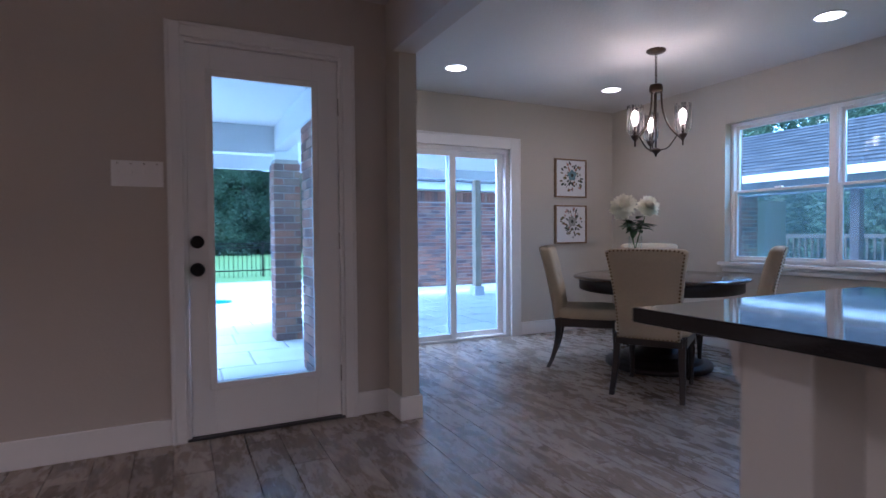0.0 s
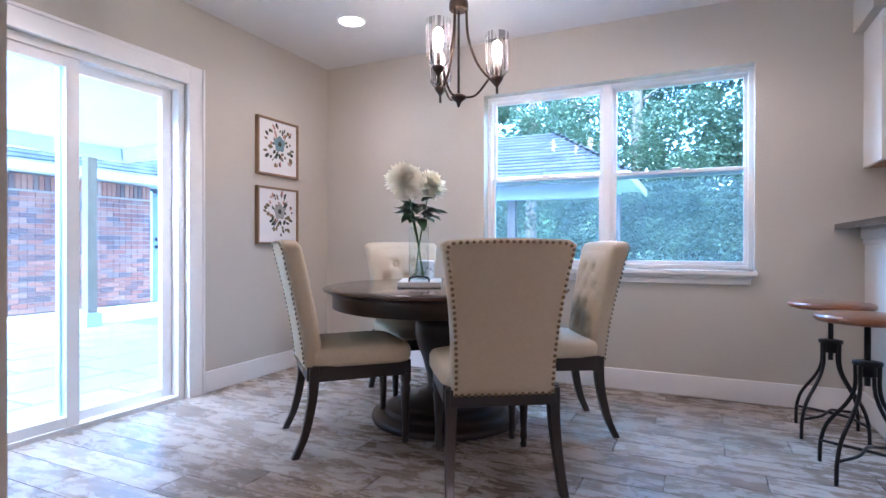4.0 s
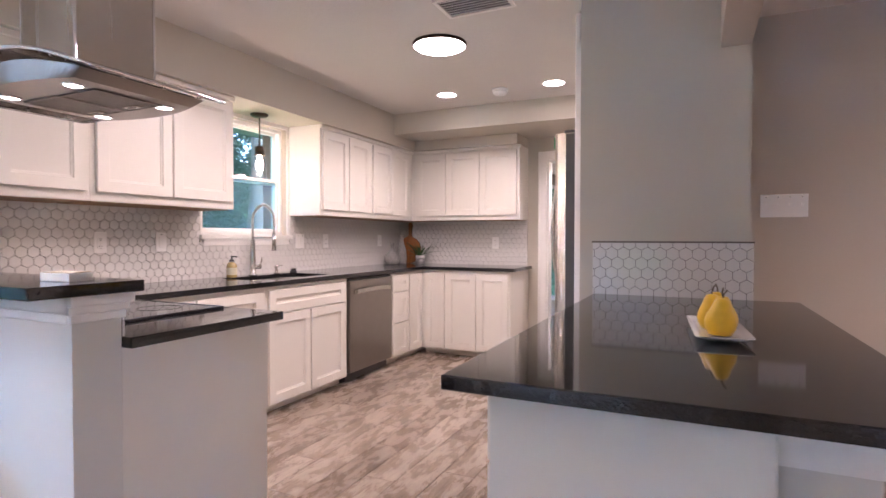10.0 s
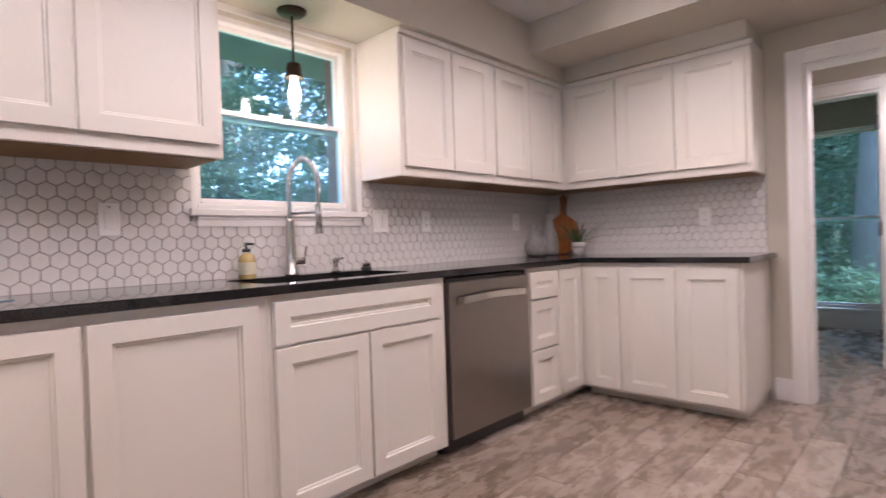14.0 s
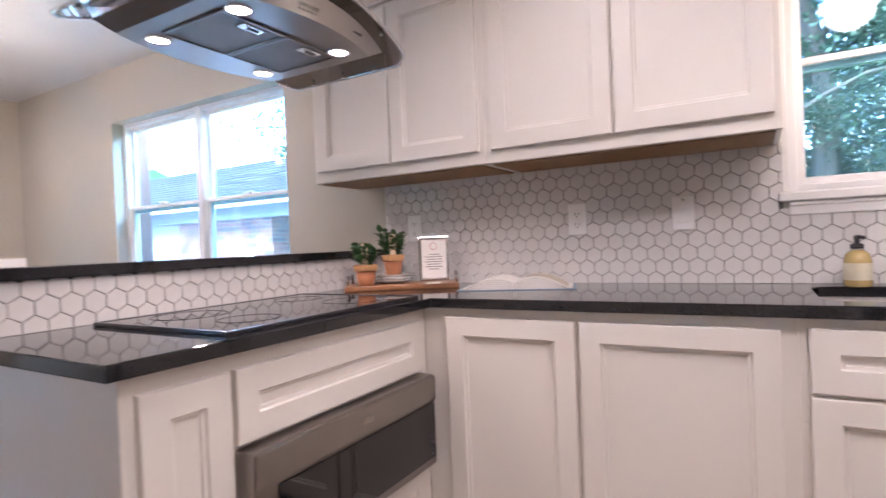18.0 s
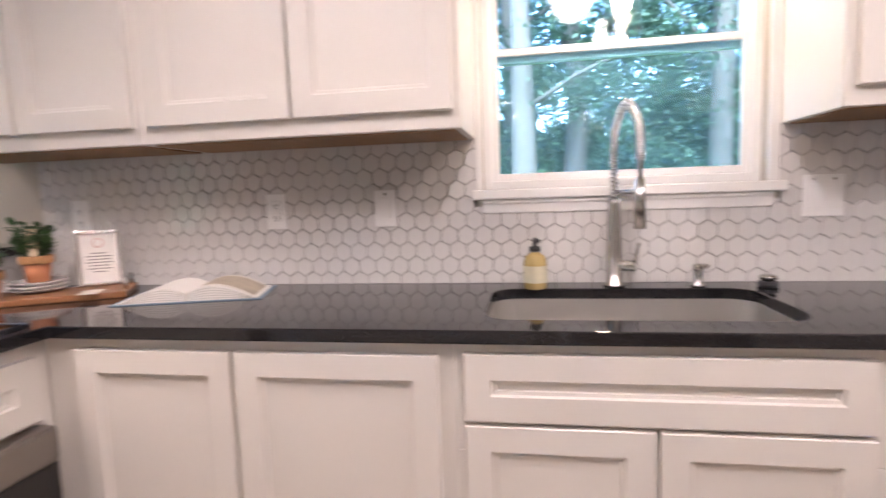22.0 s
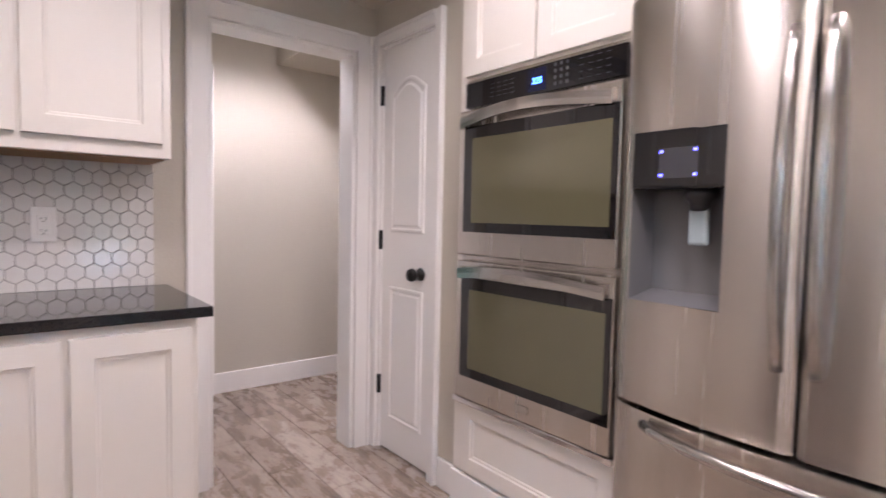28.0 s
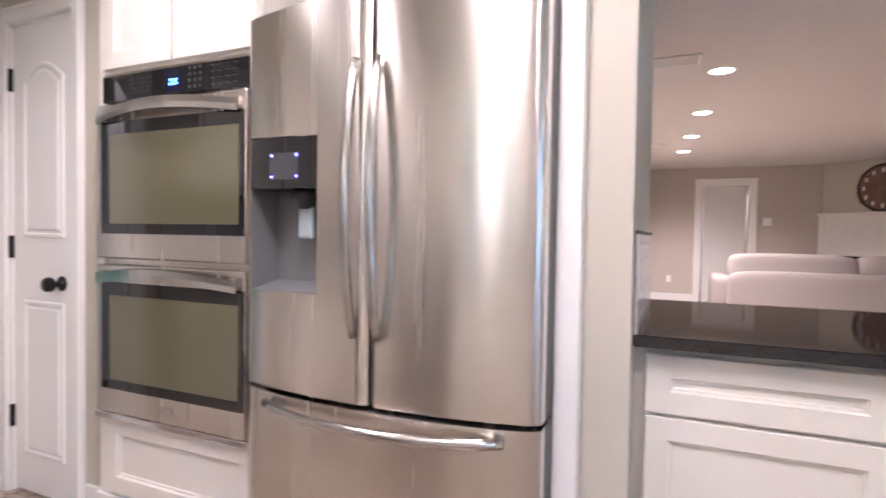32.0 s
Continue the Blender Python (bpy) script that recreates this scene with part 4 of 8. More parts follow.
# the seeds also scatter some of the lamp's own light
s_tl, s_mx = nt.nodes.new("ShaderNodeBsdfTranslucent"), nt.nodes.new("ShaderNodeMixShader")
s_out = nt.nodes["Material Output"]
s_tl.inputs[0].default_value = (0.95, 0.95, 0.93, 1)
s_mx.inputs[0].default_value = 0.006
nt.links.new(s_out.inputs[0].links[0].from_socket, s_mx.inputs[1])
nt.links.new(s_tl.outputs[0], s_mx.inputs[2])
nt.links.new(s_mx.outputs[0], s_out.inputs[0])
CH = (3.257, 2.505)
ch = thing("chandelier", "bronze chandelier with three clear glass shades", "chandelier", (*CH, 0))
turned("canopy", [(0.065, ZC), (0.065, ZC - 0.012), (0.05, ZC - 0.022), (0.012, ZC - 0.03)], M_BRONZE, ch, "", 24)
bm = bmesh.new()
for k in range(10):
    z = ZC - 0.04 - 0.021 * k
    m = Matrix.Translation((0, 0, z)) @ Matrix.Rotation(math.pi / 2 * (k % 2), 4, "Z") @ Matrix.Rotation(math.pi / 2, 4, "X") @ Matrix.Diagonal((0.7, 1.15, 1, 1))
    ring = [m @ Vector((0.012 * math.cos(t), 0.012 * math.sin(t), 0)) for t in [2 * math.pi * i / 10 for i in range(11)]]
    tube(bm, ring, 0.0025, 5)
tagged(part("chain", bm, M_BRONZE, ch, "bronze link chain"), kind="stuff")
ZT = ZC - 0.235
turned("hub", [(0.01, ZT), (0.04, ZT - 0.005), (0.045, ZT - 0.023), (0.045, ZT - 0.051), (0.035, ZT - 0.059)], M_BRONZE, ch, "bronze hub ring", 24)
bar("centre_rod", [(0, 0, ZT - 0.056), (0, 0, ZT - 0.452)], 0.006, M_BRONZE, ch)
turned("finial", [(0.004, ZT - 0.503), (0.012, ZT - 0.480), (0.035, ZT - 0.463), (0.035, ZT - 0.452), (0.015, ZT - 0.441)], M_BRONZE, ch, "", 16)
for k in range(3):
    a = radians(-66 + 120 * k)
    c, s = math.cos(a), math.sin(a)
    R = 0.178
    bar("arm", curve_pts([(c * 0.035, s * 0.035, ZT - 0.045), (c * 0.045, s * 0.045, ZT - 0.181), (c * 0.09, s * 0.09, ZT - 0.305), (c * R, s * R, ZT - 0.407)], 7), 0.0065, M_BRONZE, ch)
    bar("lower_arm", curve_pts([(c * 0.02, s * 0.02, ZT - 0.458), (c * 0.08, s * 0.08, ZT - 0.446), (c * 0.14, s * 0.14, ZT - 0.373)], 7), 0.0055, M_BRONZE, ch)
    turned("lamp_cup", [(0.006, ZT - 0.441), (0.006, ZT - 0.407), (0.026, ZT - 0.379), (0.03, ZT - 0.367), (0.024, ZT - 0.362)], M_BRONZE, ch, "", 16, c * R, s * R)
    turned("candle_sleeve", [(0.011, ZT - 0.367), (0.011, ZT - 0.299)], M_BRONZE, ch, "", 12, c * R, s * R)
    bulb = turned("bulb", [(0.009, ZT - 0.299), (0.019, ZT - 0.277), (0.025, ZT - 0.243), (0.019, ZT - 0.209), (0.004, ZT - 0.194)], M_BULB, ch, "glowing filament bulb", 16, c * R, s * R)
    sh = turned("shade", [(0.028, ZT - 0.367), (0.05, ZT - 0.341), (0.054, ZT - 0.322), (0.054, ZT - 0.164)], M_SHADE, ch, "clear seeded glass shade", 24, c * R, s * R, cap=False)
    bulb.visible_shadow = False
    lamp("chandelier_light", (CH[0] + c * R, CH[1] + s * R, ZT - 0.285), 0.24, WARM, 0.003)


def downlight(x, y, watts=16, r=0.075, col=COOL):
    th = thing("recessed_light", "round white recessed ceiling light, switched on", "ceiling light", (x, y, ZC), group="recessed ceiling lights")
    turned("trim_ring", [(r + 0.016, 0.0), (r + 0.014, -0.006), (r, -0.006), (r, -0.001)], M_TRIM, th, "white trim ring", 32, cap=False)
    turned("diffuser", [(0.0005, -0.003), (r, -0.003)], M_LED, th, "glowing white diffuser", 32, cap=False)
    L = bpy.data.lights.new("recessed_lamp", "SPOT")
    L.energy, L.spot_size, L.spot_blend, L.shadow_soft_size, L.color = watts * 0.054, radians(150), 0.6, 0.07, col
    o = new("recessed_lamp", L)
    o.matrix_world = look((x, y, ZC - 0.012), (x, y, 0))
    return th


# ---- kitchen cabinets ----
def shaker(parent, face, u0, u1, z0, z1, at, name="door", rail=0.055):
    """A shaker front with a recessed panel: 'e' looks to -x, 's' to +y, 'n' to -y, 'w' to +x."""
    t = 0.019
    s = {"e": -1, "n": -1, "s": 1, "w": 1}[face]
    bm = bmesh.new()

    def ring(i, d):
        q = ((u0 + i, z0 + i), (u1 - i, z0 + i), (u1 - i, z1 - i), (u0 + i, z1 - i))
        return [bm.verts.new((at + s * d, u, z) if face in "ew" else (u, at + s * d, z)) for u, z in q]

    rs = [ring(0, 0), ring(0, t - 0.002), ring(0.002, t), ring(rail, t), ring(rail + 0.003, t - 0.007), ring(rail + 0.010, t - 0.008), ring(rail + 0.012, t - 0.0125)]
    for a, b in zip(rs, rs[1:]):
        for i in range(4):
            bm.faces.new((a[i], a[(i + 1) % 4], b[(i + 1) % 4], b[i]))
    bm.faces.new(rs[0])
    bm.faces.new(rs[-1])
    return part(name, bm, M_CAB, parent)


def cabinet(name, label, body, fronts, face, at, group, toe=None, under=False, crown=False, open_top=False):
    """A cabinet with its carcass and fronts; fronts: (name, u0, u1, z0, z1)."""
    th = thing(name, label, "cabinet", group=group)
    bx("body", body if not open_top else (*body[:5], 0.64), M_CAB, th, bevel=0.002, seg=1)
    if open_top:
        x0, x1, y0, y1, z0, z1 = body
        for q in ((x0, x0 + 0.02, y0, y1), (x1 - 0.02, x1, y0, y1), (x0 + 0.02, x1 - 0.02, y0, y0 + 0.018), (x0 + 0.02, x1 - 0.02, y1 - 0.018, y1)):
            bx("side_panel", (*q, 0.64, z1), M_CAB, th, bevel=0)
    x0, x1, y0, y1, z0, z1 = body
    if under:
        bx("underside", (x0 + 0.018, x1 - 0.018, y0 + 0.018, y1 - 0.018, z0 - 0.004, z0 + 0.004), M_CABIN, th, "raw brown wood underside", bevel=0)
    if crown:
        c = {"e": (x0 - 0.016, x0, y0, y1), "s": (x0 - 0.016, x1, y1, y1 + 0.016)}[face]
        bx("top_moulding", (*c, z1 - 0.03, z1), M_CAB, th, "narrow white top moulding", bevel=0.005)
    if toe:
        bx("toe_kick", toe, M_CAB, th, "white recessed toe kick", bevel=0)
    for nm, u0, u1, za, zb in fronts:
        shaker(th, face, u0, u1, za, zb, at, nm)
    return th


UP, UT = 1.35, 2.045
D0, D1 = UP + 0.045, UT - 0.045
GU, GB = "white wall cabinets", "white base cabinets"
UX = 4.095
for y0, y1, fr, lab in ((-0.07, 0.731, ((0.332, 0.70), (-0.045, 0.322)), "white shaker wall cabinet with two doors beside the half wall"), (-0.95, -0.07, ((-0.505, -0.098), (-0.93, -0.515)), "white shaker wall cabinet with two doors beside the window"),
                        (-2.505, -1.80, ((-2.155, -1.825), (-2.48, -2.165)), "white shaker wall cabinet with two doors past the window"), (-3.278, -2.505, ((-2.855, -2.53), (-3.19, -2.865)), "white shaker wall cabinet with two doors in the corner")):
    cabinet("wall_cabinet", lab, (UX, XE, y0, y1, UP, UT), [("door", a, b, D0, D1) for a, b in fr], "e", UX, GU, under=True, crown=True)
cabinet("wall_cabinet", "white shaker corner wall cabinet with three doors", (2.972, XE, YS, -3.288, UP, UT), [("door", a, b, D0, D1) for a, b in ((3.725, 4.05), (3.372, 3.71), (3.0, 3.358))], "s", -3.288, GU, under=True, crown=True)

BX, BT, F0, F1 = 3.847, 0.879, 0.150, 0.85
cabinet("base_cabinet", "white shaker base cabinet with two doors below the counter", (BX, XE, -0.955, 0.054, 0.135, BT), [("door", -0.438, -0.035, F0, F1), ("door", -0.918, -0.452, F0, F1)], "e", BX, GB, toe=(3.92, XE, -0.955, 0.054, ZF, 0.135))
cabinet("sink_cabinet", "white shaker sink cabinet with drawer front and two doors", (BX, XE, -1.795, -0.955, 0.135, BT), [("drawer_front", -1.752, -0.974, 0.71, F1 + 0.005), ("door", -1.357, -0.974, F0, 0.70), ("door", -1.752, -1.367, F0, 0.70)], "e", BX, GB, toe=(3.92, XE, -1.795, -0.955, ZF, 0.135), open_top=True)
cabinet("drawer_cabinet", "white shaker three-drawer base cabinet beside the dishwasher", (BX, XE, -2.73, -2.438, 0.135, BT), [("drawer_front", -2.72, -2.446, 0.712, F1 + 0.005), ("drawer_front", -2.72, -2.446, 0.443, 0.702), ("drawer_front", -2.72, -2.446, F0, 0.433)], "e", BX, GB, toe=(3.92, XE, -2.73, -2.438, ZF, 0.135))
cabinet("corner_cabinet", "white shaker corner base cabinet with a narrow door", (BX, XE, YS, -2.73, 0.135, BT), [("door", -2.98, -2.742, F0, F1)], "e", BX, GB, toe=(3.92, XE, YS, -2.73, ZF, 0.135))
cabinet("base_cabinet", "white shaker base cabinet with three doors in the corner", (2.965, BX, YS, -3.01, 0.135, BT), [("door", a, b, F0, F1) for a, b in ((3.605, 3.805), (3.292, 3.588), (2.985, 3.277))], "s", -3.01, GB, toe=(2.985, BX, YS, -3.10, ZF, 0.135))
cabinet("peninsula_cabinet", "white shaker peninsula cabinet round a microwave drawer", (2.88, BX, 0.054, 0.595, ZF, BT), [("door", 2.905, 3.09, F0, 0.84), ("drawer_front", 3.103, 3.80, 0.685, 0.84), ("drawer_front", 3.103, 3.80, F0, 0.395)], "n", 0.054, GB)

# ---- half wall and granite tops ----
bm = bmesh.new()
box(bm, 2.88, XE, 0.595, 0.722, 0, 1.033)
structure("half_wall", bm, M_PANEL, "painted half wall behind the cooktop", "wall")
trim("half_wall_moulding", [(2.845, 2.88, 0.578, 0.742, 1.005, 1.033), (2.855, 2.88, 0.586, 0.742, 0.985, 1.005), (2.865, 2.88, 0.590, 0.732, 0.962, 0.985), (2.86, XE, 0.722, 0.742, 0.985, 1.033), (2.88, XE, 0.722, 0.732, 0.96, 0.985)], "white stepped moulding under the bar top", "trim")


def slab(name, label, outline, z0, z1, hole=None, m=M_COUNTER):
    """A stone top from an outline, with an optional rounded hole."""
    bm = bmesh.new()
    vs = [bm.verts.new((x, y, z1)) for x, y in outline]
    es = [bm.edges.new((vs[i], vs[(i + 1) % len(vs)])) for i in range(len(vs))]
    if hole:
        hv = [bm.verts.new((x, y, z1)) for x, y in hole]
        es += [bm.edges.new((hv[i], hv[(i + 1) % len(hv)])) for i in range(len(hv))]
    bmesh.ops.triangle_fill(bm, use_beauty=True, use_dissolve=False, edges=es)
    r = bmesh.ops.extrude_face_region(bm, geom=bm.faces[:])
    bmesh.ops.translate(bm, vec=(0, 0, z0 - z1), verts=[v for v in r["geom"] if isinstance(v, bmesh.types.BMVert)])
    bmesh.ops.recalc_face_normals(bm, faces=bm.faces[:])
    sharp = [e for e in bm.edges if len(e.link_faces) == 2 and e.calc_face_angle() > 1.0]
    bmesh.ops.bevel(bm, geom=sharp, offset=0.003, segments=2, profile=0.5, affect="EDGES", clamp_overlap=True)
    return tagged(part(name, bm, m), label, "countertop")


def rounded_rect(x0, x1, y0, y1, r, n=6):
    out = []
    for cx, cy, a in ((x1 - r, y1 - r, 0), (x0 + r, y1 - r, 90), (x0 + r, y0 + r, 180), (x1 - r, y0 + r, 270)):
        out += [(cx + r * math.cos(radians(a + 90 * i / n)), cy + r * math.sin(radians(a + 90 * i / n))) for i in range(n + 1)]
    return out


SINK = (3.915, 4.29, -1.695, -1.008)
slab("worktop", "polished black granite worktop running round the kitchen", [(2.84, 0.012), (3.817, 0.012), (3.817, -2.98), (2.929, -2.98), (2.929, YS), (XE, YS), (XE, 0.595), (2.84, 0.595)], BT, CT, rounded_rect(*SINK, 0.07))
slab("bar_counter", "polished black granite raised bar top on the half wall", [(2.817, 0.571), (XE, 0.571), (XE, 0.852), (2.817, 0.852)], 1.033, 1.063)

# island: cabinets face the kitchen, painted panel and post face the rooms
isl = thing("kitchen_island", "painted kitchen island with drawers, corner post and black granite top", "island")
wt = slab("stone_top", "polished black granite", [(1.09, -1.135), (1.933, -1.135), (1.933, 0.588), (1.09, 0.588)], BT, CT)
wt.parent = isl
del wt["category"]
bx("body", (1.36, 1.86, -1.135, 0.51, ZF, BT), M_PANEL, isl, "painted panel body", bevel=0.002)
bx("post", (1.20, 1.36, 0.30, 0.43, ZF, BT), M_PANEL, isl, "painted corner post", bevel=0.003)
bm = bmesh.new()
prev = None
for z, g in ((0.778, 0.004), (0.790, 0.006), (0.792, 0.011), (0.806, 0.013), (0.826, 0.016), (0.842, 0.021), (0.852, 0.026), (BT - 0.001, 0.028)):
    ring = [bm.verts.new(p) for p in ((1.36, 0.43 + g, z), (1.198, 0.43 + g, z), (1.198, 0.428, z))]
    if prev:
        bm.faces.new((prev[0], prev[1], ring[1], ring[0]))
        bm.faces.new((prev[1], prev[2], ring[2], ring[1]))
    else:
        low = ring
    prev = ring
part("capital", bm, M_TRIM, isl, "white crown moulding")
for a, b in ((-1.105, -0.59), (-0.575, -0.06), (-0.045, 0.47)):
    shaker(isl, "w", a, b, 0.708, 0.855, 1.86, "drawer_front")
    shaker(isl, "w", a, b, F0, 0.698, 1.86, "door")

# ---- pantry and oven wall ----
pd = thing("door_4", "narrow white two-panel pantry door with arched top panel, closed", "door", kind="structure")
y0, y1, xf = -3.498, -3.105, 2.022
bx("slab", (1.99, xf, y0, y1, ZF + 0.01, 1.944), M_TRIM, pd, bevel=0.002)


def arch_panel(parent, y0, y1, z0, z1, x, arch):
    bm = bmesh.new()
    pts = [(y0, z0), (y1, z0)]
    n = 10
    pts += [(y1 + (y0 - y1) * i / n, z1 + (arch * math.sin(math.pi * i / n) if arch else 0)) for i in range(n + 1)]
    cy, cz = (y0 + y1) / 2, (z0 + z1) / 2
    rings = []
    for k, d in ((1.0, 0.0), (0.97, 0.006), (0.90, 0.007), (0.86, 0.001), (0.80, 0.001), (0.74, 0.007)):
        f = 1 - (1 - k) * (y1 - y0) / (z1 - z0)
        rings.append([bm.verts.new((x + d, cy + (y - cy) * k, cz + (z - cz) * f)) for y, z in pts])
    for a, b in zip(rings, rings[1:]):
        for i in range(len(pts)):
            bm.faces.new((a[i], a[(i + 1) % len(pts)], b[(i + 1) % len(pts)], b[i]))
    bm.faces.new(rings[-1])
    part("raised_panel", bm, M_TRIM, parent, "moulded raised panel")


arch_panel(pd, y0 + 0.07, y1 - 0.07, 1.11, 1.73, xf, 0.06)
arch_panel(pd, y0 + 0.07, y1 - 0.07, 0.24, 0.86, xf, 0)
k = part("knob", lathe(bmesh.new(), [(0.028, 0), (0.028, 0.006), (0.011, 0.012), (0.011, 0.03), (0.024, 0.036), (0.029, 0.05), (0.024, 0.064), (0.001, 0.068)], 24), M_BLACKMETAL, pd, "round black knob", smooth=True)
k.matrix_world = pose(xf, -3.19, 0.935, 0, 90, 0)
for z in (0.385, 1.07, 1.735):
    bx("hinge", (2.022, 2.036, -3.515, -3.495, z - 0.045, z + 0.045), M_BLACKMETAL, pd, "black hinge", bevel=0.002)

OY0, OY1 = -2.841, -2.17
oc = thing("oven_cabinet", "tall white cabinet that houses a double wall oven", "cabinet")
bx("body", (1.50, 2.085, -2.88, -2.157, ZF, 2.16), M_CAB, oc, bevel=0.002)
shaker(oc, "w", -2.835, -2.515, 1.682, 2.05, 2.085)
shaker(oc, "w", -2.505, -2.17, 1.682, 2.05, 2.085)
shaker(oc, "w", -2.825, -2.17, 0.25, 0.508, 2.085, "drawer_front")
bx("plinth", (2.085, 2.10, -2.88, -2.157, ZF, 0.232), M_TRIM, oc, bevel=0.004)
bx("top_moulding", (2.085, 2.105, -2.87, -2.157, 2.10, 2.16), M_CAB, oc, "white top moulding", bevel=0.006)

ov = thing("double_oven", "stainless steel double wall oven with dark glass doors", "oven")
X0 = 2.087
bx("housing", (1.55, X0 + 0.012, OY0 + 0.005, OY1, 0.515, 1.668), M_STEEL, ov, "stainless steel frame", bevel=0.003)
cp = bx("control_panel", (X0 + 0.012, X0 + 0.03, OY0 + 0.025, OY1 - 0.008, 1.566, 1.652), M_BLACKGLASS, ov, "black glass control panel", bevel=0.002)
bx("display", (X0 + 0.030, X0 + 0.0305, -2.53, -2.45, 1.575, 1.645), mat("lcd dark", (0.01, 0.012, 0.03), 0.1, var=0), cp, "dark display", bevel=0)
for t_, yy, zz in (("2:25", -2.455, 1.615),):
    cu = bpy.data.curves.new("clock_digits", "FONT")
    cu.body, cu.size, cu.extrude = "225", 0.026, 0.0003
    tmp = new("clock_digits", cu)
    me = bpy.data.meshes.new_from_object(tmp.evaluated_get(bpy.context.evaluated_depsgraph_get()))
    bpy.data.objects.remove(tmp)
    me.materials.append(mat("blue digits", (0.05, 0.15, 1.0), 0.5, var=0, emit=0.5))
    o = new("clock_digits", me)
    o.parent = cp
    o.matrix_world = Matrix.Translation((X0 + 0.0312, -2.505, 1.598)) @ Matrix(((0, 0, 1, 0), (1, 0, 0, 0), (0, 1, 0, 0), (0, 0, 0, 1)))
bm = bmesh.new()
M_PRINT = mat("pale printed legend", (0.06, 0.06, 0.065), 0.5, var=0)
for r_ in range(4):
    for c_ in range(3):
        box(bm, X0 + 0.0302, X0 + 0.0306, -2.42 + c_ * 0.022, -2.412 + c_ * 0.022, 1.580 + r_ * 0.019, 1.590 + r_ * 0.019)
    for c_ in range(4):
        box(bm, X0 + 0.0302, X0 + 0.0306, -2.33 + c_ * 0.03, -2.315 + c_ * 0.03, 1.582 + r_ * 0.019, 1.5845 + r_ * 0.019)
        box(bm, X0 + 0.0302, X0 + 0.0306, -2.69 + c_ * 0.03, -2.675 + c_ * 0.03, 1.588 + r_ * 0.014, 1.5905 + r_ * 0.014)
tagged(part("printed_legend", bm, M_PRINT, cp), kind="stuff")
for z0, z1 in ((1.050, 1.555), (0.535, 1.030)):
    d = bx("door", (X0 + 0.012, X0 + 0.045, OY0 + 0.012, OY1 - 0.005, z0, z1), M_STEEL, ov, "stainless steel oven door", bevel=0.005)
    bx("glass", (X0 + 0.045, X0 + 0.048, OY0 + 0.042, OY1 - 0.012, z0 + 0.082, z1 - 0.058), M_BLACKGLASS, d, "dark glass", bevel=0.001)
    # the yellow-green reflection is put into the bronze window colour
    bx("window", (X0 + 0.048, X0 + 0.0485, OY0 + 0.085, OY1 - 0.03, z0 + 0.115, z1 - 0.10), mat("bronze glass with painted reflection", (0.105, 0.098, 0.055), 0.10, var=0.15, scale=3, spec=0.8), d, "bronze oven window with a yellow-green reflection in its colour", bevel=0)
    pts = [(X0 + 0.056 + 0.034 * math.sin(math.pi * i / 12), OY0 + 0.03 + (OY1 - OY0 - 0.06) * i / 12, z1 - 0.046 + 0.022 * math.sin(math.pi * i / 12)) for i in range(13)]
    bm = bmesh.new()
    loops = [[bm.verts.new((p[0] + a, p[1], p[2] + b)) for a, b in ((-0.003, -0.019), (0.003, -0.018), (0.004, 0.0), (0.003, 0.018), (-0.003, 0.019))] for p in pts]
    for a, b in zip(loops, loops[1:]):
        for i in range(5):
            bm.faces.new((a[i], a[(i + 1) % 5], b[(i + 1) % 5], b[i]))
    bm.faces.new(loops[0]); bm.faces.new(loops[-1])
    part("handle", bm, M_NICKEL, d, "curved polished steel handle")
    for yy in (OY0 + 0.04, OY1 - 0.04):
        bx("handle_mount", (X0 + 0.045, X0 + 0.058, yy - 0.012, yy + 0.012, z1 - 0.05, z1 - 0.02), M_STEEL, d, bevel=0.003)
bx("vent_trim", (X0 + 0.012, X0 + 0.04, OY0 - 0.005, OY1, 0.510, 0.532), M_CHROME, ov, "polished lower trim", bevel=0.004)
bx("badge", (X0 + 0.045, X0 + 0.047, -2.53, -2.47, 0.565, 0.59), M_NICKEL, ov, "small metal badge", bevel=0.001)

# ---- refrigerator: French doors that bulge, freezer drawer below ----
fr = thing("refrigerator", "stainless steel French-door refrigerator with water dispenser", "refrigerator")
FY0, FY1, FM = -2.152, -1.305, -1.717
bx("body", (1.42, 2.035, FY0 + 0.005, FY1 - 0.012, ZF + 0.015, 1.715), mat("dark grey fridge side", (0.075, 0.072, 0.072), 0.45, 0.3, var=0.05), fr, "dark grey cabinet sides", bevel=0.004)
bx("foot_grille", (1.94, 2.08, FY0 + 0.02, FY1 - 0.02, ZF, 0.10), M_DARK, fr)
bx("hinge_cover", (1.98, 2.12, FY1 - 0.10, FY1 - 0.01, 1.715, 1.745), M_DARK, fr)


def fx(y):
    """How far the bulging front stands out."""
    u = (y - FM) / (FY1 - FM)
    return 2.212 - 0.055 * max(0.0, abs(u) - 0.05) ** 2.2


